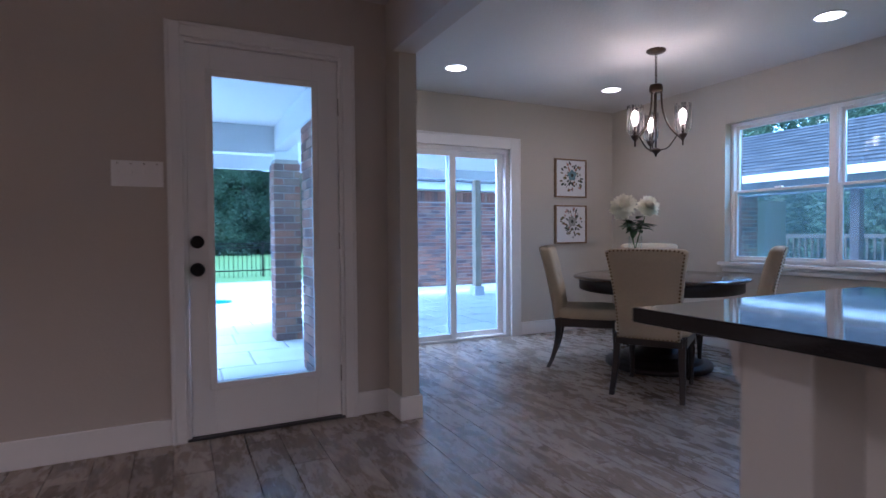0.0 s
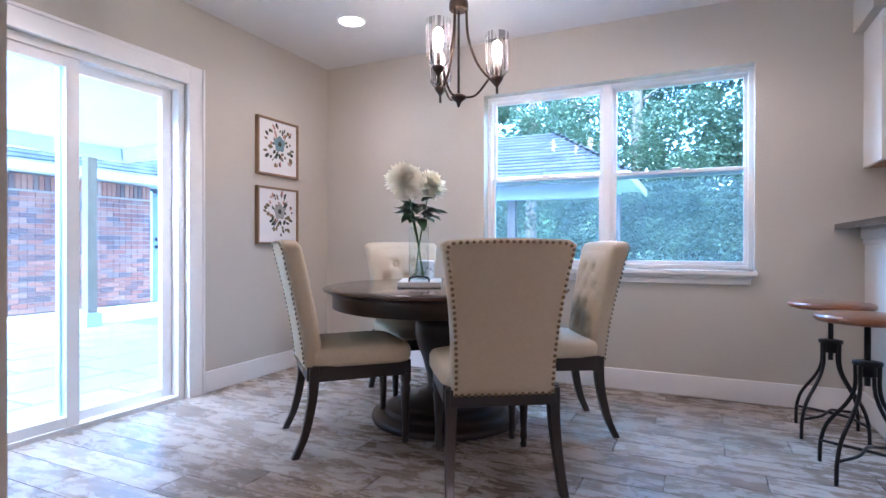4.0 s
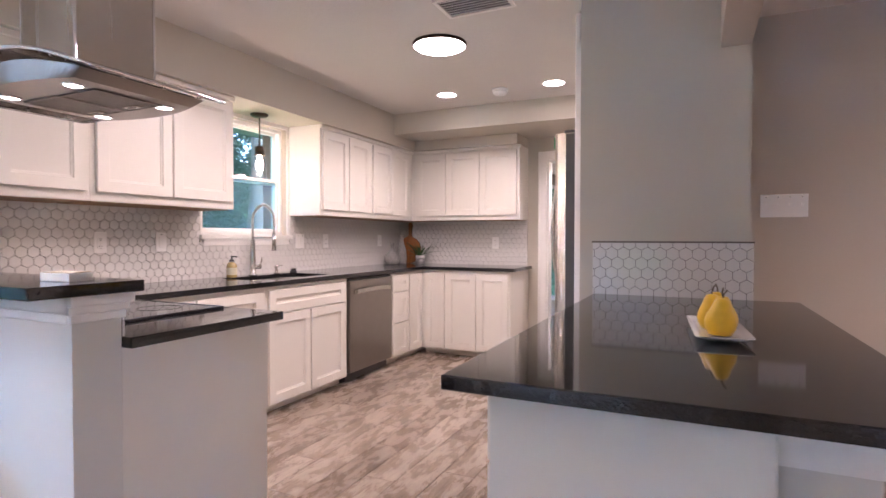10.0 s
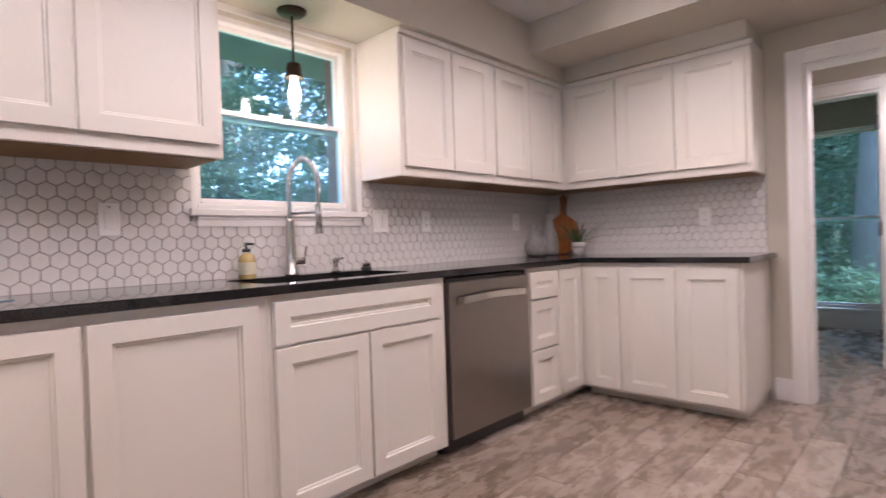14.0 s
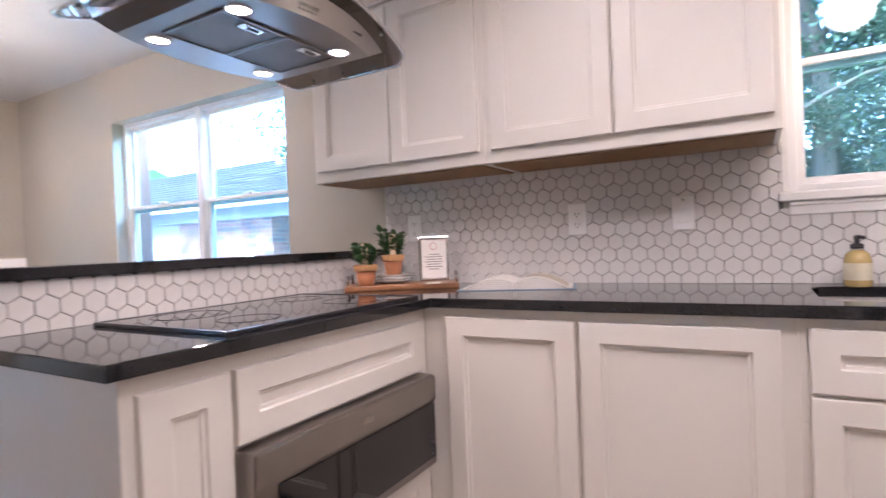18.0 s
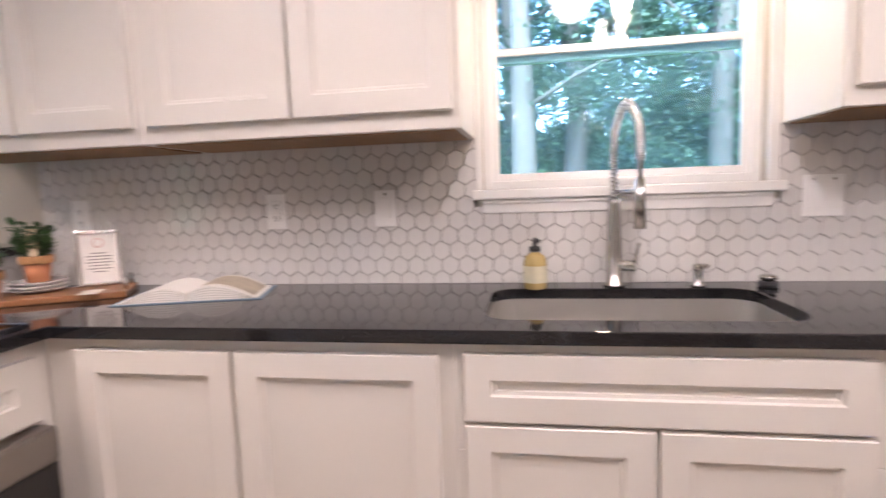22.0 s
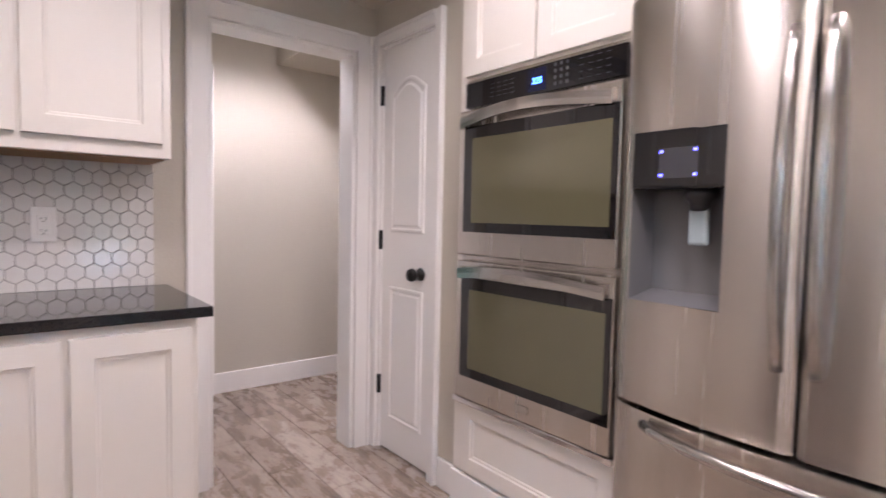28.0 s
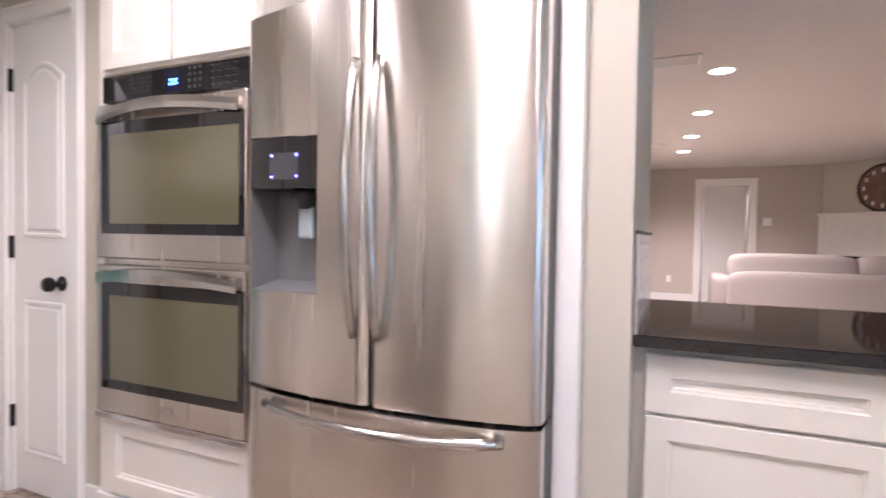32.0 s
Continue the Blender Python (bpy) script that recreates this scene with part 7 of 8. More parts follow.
def pillow_block(name, dims, parent, m, puff=0.03, label=""):
    """A stuffed block with bulging faces and soft edges."""
    x0, x1, y0, y1, z0, z1 = dims
    bm = bmesh.new()
    bmesh.ops.create_cube(bm, size=2.0)
    bmesh.ops.subdivide_edges(bm, edges=bm.edges[:], cuts=7, use_grid_fill=True)
    h = Vector(((x1 - x0) / 2, (y1 - y0) / 2, (z1 - z0) / 2))
    c = Vector(((x0 + x1) / 2, (y0 + y1) / 2, (z0 + z1) / 2))
    for v in bm.verts:
        p = v.co.copy()
        q = Vector([math.copysign(abs(a) ** 0.8, a) for a in p])
        n = (abs(q.x) ** 7 + abs(q.y) ** 7 + abs(q.z) ** 7) ** (1 / 7)
        q = q / n if n else q
        bulge = 1 + puff * (1 - abs(p.x * p.y)) * (1 - abs(p.y * p.z))
        v.co = Vector((q.x * h.x, q.y * h.y, q.z * h.z)) * bulge + c
    return part(name, bm, m, parent, label, smooth=True)


so = thing("sofa", "greige fabric sofa with loose back cushions", "sofa", (0, 0, ZF))
so.scale = (1, 1, 0.946)
pillow_block("frame_back", (-4.80, -4.60, -0.44, 1.92, 0.10, 0.70), so, M_SOFA, 0.0)
pillow_block("seat_base", (-5.52, -4.80, -0.40, 1.88, 0.10, 0.42), so, M_SOFA, 0.0)
for y0, y1 in ((-0.62, -0.40), (1.88, 2.10)):
    pillow_block("arm", (-5.50, -4.66, y0, y1, 0.08, 0.62), so, M_SOFA, 0.0)
for y0, y1 in ((-0.40, 0.98), (1.0, 1.90)):
    pillow_block("back_cushion", (-5.0, -4.70, y0, y1, 0.55, 0.93), so, M_SOFA, 0.06)
    pillow_block("seat_cushion", (-5.54, -4.95, y0, y1, 0.40, 0.56), so, M_SOFA, 0.04)
for x in (-5.45, -4.68):
    for y in (-0.5, 1.98):
        turned("foot", [(0.02, 0.0), (0.025, 0.09)], M_ESPRESSO, so, "dark wooden foot", 10, x, y)

# angled fireplace wall in the corner
FA = Vector((-6.70, 0.95, 0))
FD = Vector((1, 1, 0)).normalized()
fp = new("wall_fireplace")
fp.empty_display_size = 0.1
fp.matrix_world = Matrix.Translation(FA) @ Matrix.Rotation(radians(45), 4, "Z")
tagged(fp, "angled corner wall with a white painted brick fireplace", "fireplace", kind="structure")
FL = 2.62
M_WBRICK = mat("white painted brick", (0.74, 0.71, 0.67), 0.6, var=0.06, scale=9, bump=0.3, bscale=60)
bx("upper_wall", (0, FL, 0.03, 0.20, 1.56, ZC - 0.002), M_WALL, fp, "cream painted wall", bevel=0)
o0, o1, oz = 0.30, 1.25, 0.92
bm = bmesh.new()
wall_with_holes(bm, "x", 0.0, 0.20, 0, FL, 0, 1.53, [(o0, o1, 0.30, oz)])
part("brick_base", bm, M_WBRICK, fp)
# dark plate across the back of the fire opening
bx("firebox", (o0, o1, 0.16, 0.195, 0.30, oz), M_DARK, fp, "dark firebox back panel", bevel=0)
bx("ledge", (-0.0, FL, -0.05, 0.20, 1.53, 1.565), M_WBRICK, fp, "white brick ledge", bevel=0.004)
bx("hearth", (0.05, 1.7, -0.38, 0.0, ZF, 0.30), M_WBRICK, fp, "raised white hearth", bevel=0.006)
bx("screen_rail", (o0, o1, -0.012, 0.004, oz - 0.05, oz), M_BLACKMETAL, fp, "black metal trim", bevel=0.002)
bm = bmesh.new()
for c in range(20):
    z = 0.005 + c * 0.0765
    off = 0.105 * (c % 2)
    k = -1
    while k * 0.21 + off < FL:
        a, b = max(0.002, k * 0.21 + off), min(FL - 0.002, k * 0.21 + off + 0.2)
        k += 1
        if b - a < 0.03 or (z + 0.066 > 0.30 and z < oz and b > o0 and a < o1):
            continue
        box(bm, a, b, -0.007, -0.001, z, z + 0.0665)
tagged(part("brick", bm, M_WBRICK, fp, bevel=0), kind="stuff")
ck_ = thing("wall_medallion", "round rustic wooden wall clock with planked face", "clock")
ck_.matrix_world = Matrix.Translation(FA + FD * 0.88 + Vector((0.7071, -0.7071, 0)) * -0.02) @ Matrix.Rotation(radians(45), 4, "Z") @ Matrix.Translation((0, 0, 1.90))
M_RUST = mat("rustic dark wood", (0.16, 0.10, 0.075), 0.75, var=0.6, scale=9, bump=0.4, bscale=40)
for k in range(6):
    x0_, x1_ = -0.30 + 0.1 * k, -0.203 + 0.1 * k
    xm = max(abs(x0_), abs(x1_)) if k in (0, 5) else max(abs(x0_), abs(x1_))
    hh = math.sqrt(max(0.02, 0.33 ** 2 - ((x0_ + x1_) / 2) ** 2)) - 0.01
    bx("plank", (x0_, x1_, -0.02, 0.02, -hh, hh), M_RUST, ck_, bevel=0.003)
bm = bmesh.new()
tube(bm, [(0.325 * math.cos(t), -0.015, 0.325 * math.sin(t)) for t in [2 * math.pi * i / 40 for i in range(41)]], 0.018, 8)
part("rim", bm, M_BLACKMETAL, ck_, "dark metal rim", smooth=True)
bm = bmesh.new()
for k in range(12):
    a = math.pi * 2 * k / 12
    x_, z_ = 0.25 * math.cos(a), 0.25 * math.sin(a)
    box(bm, x_ - 0.012, x_ + 0.012, -0.024, -0.02, z_ - 0.03, z_ + 0.03)
tagged(part("hour_mark", bm, M_TRIM, ck_, "pale hour marks"), kind="stuff")
# white leaf of the far doorway, swung open
fd = thing("door_5", "white panelled door standing open in the far doorway", "door", (XL - 0.10, -0.675, 0), 112, kind="structure")
bx("slab", (0.0, 0.68, -0.035, 0.0, 0.015, 2.03), M_TRIM, fd, bevel=0.002)
for z0_, z1_ in ((0.2, 0.9), (1.05, 1.85)):
    bx("panel", (0.12, 0.56, -0.041, -0.035, z0_, z1_), M_TRIM, fd, bevel=0.004)
# unseen lamp added to light the hall beyond the doorway
downlight(XL - 0.9, -0.3, 30)

# ---- outside ----
lawn_m = piece_mat("mown lawn", [(0.10, 0.17, 0.04), (0.12, 0.20, 0.05), (0.09, 0.16, 0.04)], 0.9, 0.5, 60)
bm = bmesh.new()
box(bm, -400, 400, -400, 400, -0.4, -0.16)
structure("ground", bm, lawn_m, "green mown lawn reaching to the trees", "ground")
bm = bmesh.new()
box(bm, -2.5, 9.0, 2.77, 13.7, -0.20, -0.062)
box(bm, -9.5, -2.5, 2.77, 13.7, -0.20, -0.062)
PATIO = structure("patio", bm, M_MORTAR, "pale stone tiled patio with grey joints", "pavement")
bm = bmesh.new()
shore = []
for i in range(41):
    y = 8.35 + 0.12 * i
    shore.append((-0.55 + 1.6 * math.exp(-((y - 9.6) / 0.72) ** 2) + 1.45 * math.exp(-((y - 12.05) / 0.62) ** 2), y))
bm.faces.new([bm.verts.new((x, y, -0.045)) for x, y in shore + [(-3.5, 13.3), (-6.5, 12.6), (-7.5, 10.8), (-6.5, 8.8), (-3.5, 8.1)]])
pool_m = mat("pool water", (0.05, 0.42, 0.62), 0.04, var=0.12, scale=1.5, bump=0.15, bscale=5)
structure("pool", bm, pool_m, "bright blue swimming pool set in the patio", "water")


def bricks_on(parent, faces, z0, z1, limit=300, L_=0.203, H_=0.0675, J=0.0105, proud=0.012, name="brick"):
    """Courses of bricks on upright faces: (axis, at, way, u0, u1). The first ones are objects, the rest one mesh."""
    bm = bmesh.new()
    box(bm, -0.5, 0.5, -0.5, 0.5, -0.5, 0.5)
    base = mesh_of(bm, name, M_BRICK)
    rest, cnt = [], 0
    for axis, at, way, u0, u1 in faces:
        rows = int((z1 - z0) / (H_ + J))
        for c in range(rows):
            z = z0 + c * (H_ + J)
            u = u0 - (L_ + J) * 0.5 * (c % 2)
            while u < u1:
                a, b = max(u, u0), min(u + L_, u1)
                u += L_ + J
                if b - a < 0.03:
                    continue
                d0, d1 = at - way * 0.02, at + way * proud
                ctr = ((d0 + d1) / 2, (a + b) / 2, z + H_ / 2) if axis == "y" else ((a + b) / 2, (d0 + d1) / 2, z + H_ / 2)
                dim = (abs(d1 - d0), b - a, H_) if axis == "y" else (b - a, abs(d1 - d0), H_)
                if cnt < limit:
                    ob = new(name, base)
                    ob.parent = parent
                    ob.location, ob.scale = ctr, dim
                    cnt += 1
                else:
                    rest.append((ctr, dim))
    if rest:
        bm = bmesh.new()
        for (x, y, z), (p, q, r_) in rest:
            box(bm, x - p / 2, x + p / 2, y - q / 2, y + q / 2, z - r_ / 2, z + r_ / 2)
        tagged(part(name, bm, M_BRICK, parent), kind="stuff")


bm = bmesh.new()
box(bm, 1.20, 1.306, 2.77, 4.33, -0.05, 2.2)
box(bm, 1.306, 1.73, 4.293, 4.33, -0.05, 2.2)
BW = structure("wall_brick_side", bm, M_MORTAR, "red brick outer wall of the dining room", "wall")
bricks_on(BW, [("y", 1.20, -1, 2.77, 4.34), ("x", 4.33, 1, 1.19, 1.73)], -0.045, 2.2, 210)
bm = bmesh.new()
box(bm, 1.17, 1.42, 5.62, 5.88, -0.05, 1.86)
CO = structure("brick_column", bm, M_MORTAR, "red brick porch column", "column")
bricks_on(CO, [("y", 1.17, -1, 5.61, 5.89), ("x", 5.62, -1, 1.16, 1.43), ("y", 1.42, 1, 5.61, 5.89)], -0.045, 1.85, 200)
bm = bmesh.new()
box(bm, 3.6, 7.43, 10.35, 10.57, -0.05, 1.99)
GW = structure("garden_wall", bm, M_MORTAR, "red and grey brick garden wall with soldier course", "wall")
bricks_on(GW, [("x", 10.35, -1, 4.3, 7.43), ("x", 10.35, -1, 3.6, 4.3)], -0.045, 1.77, 300)
bm = bmesh.new()
k = 3.6
while k < 7.35:
    box(bm, k, k + 0.0675, 10.33, 10.43, 1.77, 1.995)
    k += 0.078
tagged(part("soldier_brick", bm, M_BRICK, GW, "upright bricks along the top"), kind="stuff")
# the low building behind that wall: soffit, fascia and shingle roof
ub = thing("garden_house", "low brick garden building with white eave and shingle roof", "house")
bx("soffit", (2.6, 8.5, 10.01, 10.73, 2.02, 2.04), M_PORCH, ub, "white soffit", bevel=0)
bx("fascia", (2.6, 8.5, 9.98, 10.01, 2.01, 2.17), M_PORCH, ub, "white fascia board", bevel=0.003)
bm = bmesh.new()
rr = random.Random(12)
for c in range(16):
    ya, za = 9.94 + 0.19 * c, 2.18 + 0.085 * c
    k = 2.58 - rr.uniform(0, 0.3)
    while k < 8.5:
        w = rr.uniform(0.22, 0.36)
        h = rr.uniform(0, 0.006)
        v = [bm.verts.new(p) for p in ((k, ya, za + h - 0.014), (k + w - 0.006, ya, za + h - 0.014), (k + w - 0.006, ya, za + h), (k, ya, za + h), (k + w - 0.006, ya + 0.22, za + 0.088), (k, ya + 0.22, za + 0.088))]
        bm.faces.new((v[0], v[1], v[2], v[3]))
        bm.faces.new((v[3], v[2], v[4], v[5]))
        k += w
tagged(part("shingle", bm, piece_mat("grey asphalt shingle", [(0.028, 0.029, 0.033), (0.045, 0.046, 0.050), (0.065, 0.063, 0.064), (0.036, 0.037, 0.041)], 0.9, 0.5, 200), ub), kind="stuff")
sdr = thing("door_6", "blue grey side door beside the garden wall", "door", (7.43, 10.38, -0.05), kind="structure")
M_BLUEDOOR = mat("blue grey door paint", (0.20, 0.27, 0.33), 0.5, var=0.06)
bx("frame", (0.0, 0.05, -0.03, 0.1, 0, 1.98), M_PORCH, sdr, bevel=0.003)
bx("slab", (0.05, 0.86, 0.0, 0.04, 0.0, 1.95), M_BLUEDOOR, sdr, bevel=0.003)
bx("frame", (0.86, 0.92, -0.03, 0.1, 0, 1.98), M_PORCH, sdr, bevel=0.003)
for z in (0.98, 1.12):
    turned("knob", [(0.03, 0), (0.03, 0.02), (0.02, 0.05), (0.001, 0.055)], M_BLACKMETAL, sdr, "", 12).matrix_basis = pose(0.14, 0.0, z, 90, 0, 0)
bm = bmesh.new()
box(bm, 8.35, 9.0, 10.35, 10.53, -0.05, 2.0)
structure("wall_side", bm, mat("blue grey siding", (0.26, 0.31, 0.35), 0.7, var=0.08), "blue grey siding wall", "wall")
# brick veneer with its openings on the kitchen side
bm = bmesh.new()
wall_with_holes(bm, "y", XE + 0.162, XE + 0.26, -6.5, 4.33, -0.05, 2.3, [(1.19, 2.84, 0.80, 2.0), (-1.79, -0.95, 1.18, 2.03)])
structure("wall_brick_east", bm, mat("red brick veneer", (0.28, 0.13, 0.095), 0.9, var=0.4, scale=14, bump=0.5, bscale=20), "red brick outer wall", "wall")
# white eave board; the shade of its underside is put into the grey colour
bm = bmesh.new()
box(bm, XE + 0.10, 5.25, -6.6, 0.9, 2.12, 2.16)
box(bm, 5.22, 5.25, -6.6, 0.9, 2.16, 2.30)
structure("eave", bm, mat("eave white darkened for shade", (0.20, 0.21, 0.23), 0.7, var=0.1, scale=6), "white eave board over the kitchen window, coloured grey for shade", "eave")
# porch roof and beams
bm = bmesh.new()
box(bm, -1.2, 1.309, 2.77, 6.6, 2.20, 2.30)
box(bm, 1.309, 5.6, 4.295, 8.55, 2.20, 2.30)
structure("porch_ceiling", bm, M_PORCH, "white board porch ceiling", "ceiling")
for d, l in (((-1.2, 1.17, 5.62, 5.80, 1.91, 2.20), "white painted porch beam"), ((-1.2, 1.42, 6.45, 6.50, 1.84, 2.20), "white fascia board"), ((1.17, 1.305, 2.77, 5.62, 1.95, 2.20), "white painted porch beam"), ((1.17, 1.42, 5.62, 5.80, 1.86, 2.20), "white painted porch beam"), ((1.42, 5.6, 8.26, 8.38, 2.04, 2.20), "white painted porch beam"), ((5.5, 5.6, 4.35, 8.26, 2.04, 2.20), "white painted porch beam")):
    trim("porch_beam", d, l, "beam", M_PORCH)
po = thing("porch_post", "weathered wooden porch post on a stone foot", "post", (5.13, 8.32, -0.05))
bx("shaft", (-0.06, 0.06, -0.06, 0.06, 0.17, 2.09), mat("weathered post wood", (0.36, 0.27, 0.19), 0.8, var=0.25, scale=6, aniso=(6, 6, 0.8), bump=0.2, bscale=40), po, bevel=0.006)
bx("foot", (-0.10, 0.10, -0.10, 0.10, 0.0, 0.17), M_PATIO, po, "pale stone foot", bevel=0.012)
pl_ = thing("porch_lamp", "round dark porch ceiling lamp", "ceiling light", (2.35, 5.4, 2.20))
turned("canopy", [(0.08, 0.0), (0.08, -0.02), (0.03, -0.03)], M_BRONZE, pl_, "", 20)
turned("shade", [(0.05, -0.03), (0.13, -0.09), (0.135, -0.11), (0.12, -0.11)], M_BRONZE, pl_, "", 24, cap=False)
# black metal fence beyond the pool
fe = thing("fence", "black metal picket fence along the lawn", "fence")
for z in (0.02, 0.70, 0.82):
    bx("rail", (-9, 6.0, 16.68, 16.71, z, z + 0.03), M_BLACKMETAL, fe, bevel=0)
bm = bmesh.new()
box(bm, -0.008, 0.008, -0.008, 0.008, 0, 1.03)
pk = mesh_of(bm, "picket", M_BLACKMETAL)
for k in range(118):
    ob = new("picket", pk)
    ob.parent = fe
    ob.location = (-9 + 0.127 * k, 16.695, -0.16)
for k in range(9):
    bx("post", (-8.6 + 1.85 * k - 0.025, -8.6 + 1.85 * k + 0.025, 16.67, 16.72, -0.16, 0.92), M_BLACKMETAL, fe, bevel=0)

# ---- neighbouring wing with hip roof ----
wing = thing("house_wing", "low brick house wing with a grey shingle hip roof and porch", "house")
ex, ez, rx, rz_, y0, y1 = 8.6, 1.96, 9.95, 2.85, 2.35, 15.0
hip = 1.35
bm = bmesh.new()
A = [bm.verts.new(p) for p in ((ex, y0, ez), (ex, y1, ez), (rx, y1, rz_), (rx, y0 + hip, rz_), (11.3, y0, ez), (11.3, y1, ez))]
bm.faces.new((A[0], A[3], A[2], A[1]))
bm.faces.new((A[0], A[4], A[3]))
bm.faces.new((A[4], A[5], A[2], A[3]))
roof = part("roof", bm, mat("roof felt", (0.10, 0.10, 0.105), 0.9, var=0.3), wing, "grey shingle roof")
bm = bmesh.new()
rr = random.Random(3)
n_c = 14
for c in range(n_c):
    t0, t1 = c / n_c, (c + 1.15) / n_c
    xa, xb = ex - 0.02 + (rx - ex) * t0, ex + (rx - ex) * min(1, t1)
    za, zb = ez + (rz_ - ez) * t0 + 0.024, ez + (rz_ - ez) * min(1, t1) + 0.010
    ya = y0 + hip * t0
    k = ya + rr.uniform(-0.3, 0)
    while k < 13.2:
        a, b = max(k, ya), min(k + rr.uniform(0.22, 0.36), 13.2)
        h = rr.uniform(0, 0.006)
        v = [bm.verts.new(p) for p in ((xa, a, za + h - 0.014), (xa, b - 0.006, za + h - 0.014), (xa, b - 0.006, za + h), (xa, a, za + h), (xb, b - 0.006, zb), (xb, a, zb))]
        bm.faces.new((v[0], v[1], v[2], v[3]))
        bm.faces.new((v[3], v[2], v[4], v[5]))
        k = b
    # the hip side
    if c % 1 == 0:
        ya2, yb2 = y0 + hip * t0 - 0.02, y0 + hip * min(1, t1)
        k = xa
        while k < 11.3 - (rx - ex) * t0:
            a, b = k, k + rr.uniform(0.22, 0.36)
            h = rr.uniform(0, 0.006)
            v = [bm.verts.new(p) for p in ((a, ya2, za + h - 0.014), (b - 0.006, ya2, za + h - 0.014), (b - 0.006, ya2, za + h), (a, ya2, za + h), (b - 0.006, yb2, zb), (a, yb2, zb))]
            bm.faces.new((v[0], v[1], v[2], v[3]))
            bm.faces.new((v[3], v[2], v[4], v[5]))
            k = b
tagged(part("shingle", bm, piece_mat("grey asphalt shingle", [(0.028, 0.029, 0.033), (0.045, 0.046, 0.050), (0.065, 0.063, 0.064), (0.036, 0.037, 0.041)], 0.9, 0.5, 200), roof), kind="stuff")
bx("fascia", (ex - 0.04, ex - 0.01, y0, y1, ez - 0.11, ez + 0.01), M_PORCH, wing, "white fascia board", bevel=0.003)
bx("fascia", (ex, 11.3, y0 - 0.03, y0, ez - 0.11, ez + 0.01), M_PORCH, wing, "white fascia board", bevel=0.003)
bx("soffit", (ex, 11.2, y0, y1, ez - 0.03, ez - 0.01), M_PORCH, wing, "", bevel=0)
bx("porch_beam", (8.9, 9.06, y0 + 0.3, y1, ez - 0.30, ez - 0.06), mat("blue grey porch paint", (0.26, 0.28, 0.31), 0.6, var=0.05), wing, "grey painted porch beam", bevel=0.004)
for y in (2.55, 4.1):
    bx("porch_post", (8.92, 9.04, y - 0.06, y + 0.06, -0.16, ez - 0.3), mat("brown post paint", (0.05, 0.036, 0.032), 0.7, var=0.15, scale=8), wing, "brown wooden post", bevel=0.004)
wb = bx("wall", (9.0, 11.1, 6.4, 14.8, -0.16, ez - 0.3), M_MORTAR, wing, "red brick wall", bevel=0)
bricks_on(wb, [("y", 9.0, -1, 6.4, 9.0), ("x", 6.4, -1, 8.99, 10.2)], -0.10, 1.88, 0)
dk = thing("deck_railing", "weathered wooden deck railing beyond the porch", "railing")
M_DECK = mat("weathered deck wood", (0.11, 0.088, 0.07), 0.85, var=0.25, scale=8, bump=0.2)
for z in (0.32, 0.92):
    bx("rail", (12.5, 12.56, 5.0, 8.9, z, z + 0.08), M_DECK, dk, bevel=0.004)
for k in range(30):
    bx("baluster", (12.51, 12.55, 5.0 + 0.13 * k, 5.04 + 0.13 * k, 0.36, 0.93), M_DECK, dk, bevel=0)
for k in range(4):
    bx("post", (12.48, 12.58, 5.0 + 1.26 * k, 5.10 + 1.26 * k, -0.16, 1.08), M_DECK, dk, bevel=0.004)


# ---- trees and undergrowth ----
def tree(seed, height, spread, leaves=8500):
    r = random.Random(seed)
    th = thing("tree", "tall leafy green tree with a brown trunk", "tree", group="trees round the house")
    bm = bmesh.new()
    trunk = curve_pts([(0, 0, -0.1), (r.uniform(-0.1, 0.1), r.uniform(-0.1, 0.1), height * 0.3), (r.uniform(-0.3, 0.3), r.uniform(-0.3, 0.3), height * 0.65), (r.uniform(-0.4, 0.4), r.uniform(-0.4, 0.4), height * 0.95)], 5)
    tube(bm, trunk, height * 0.022, 9, 0.03)
    tips = []
    for k in range(16):
        t = r.uniform(0.28, 0.92)
        p = trunk[int(t * (len(trunk) - 1))]
        a = r.uniform(0, 6.28)
        ln = spread * (1.15 - 0.7 * t) * r.uniform(0.7, 1.1)
        q = p + Vector((math.cos(a) * ln, math.sin(a) * ln, ln * r.uniform(0.1, 0.55)))
        tube(bm, curve_pts([p, p.lerp(q, 0.5) + Vector((0, 0, ln * 0.12)), q], 3), 0.05, 5, 0.012)
        tips += [p.lerp(q, s) for s in (0.45, 0.65, 0.85, 1.0)]
    part("trunk", bm, M_BARK, th, "brown bark trunk and limbs", smooth=True)
    bm_v, bm_f = [], []
    for i in range(leaves):
        c = r.choice(tips)
        d = Vector((r.gauss(0, 1), r.gauss(0, 1), r.gauss(0, 0.7))) * spread * 0.17
        leaf_card(bm_v, bm_f, c + d, r, 0.075)
    me = bpy.data.meshes.new("crown")
    me.from_pydata(bm_v, [], bm_f)
    me.materials.append(M_FOLIAGE)
    o = new("crown", me)
    o.parent = th
    tagged(o, "green leaves", kind="stuff")
    return th


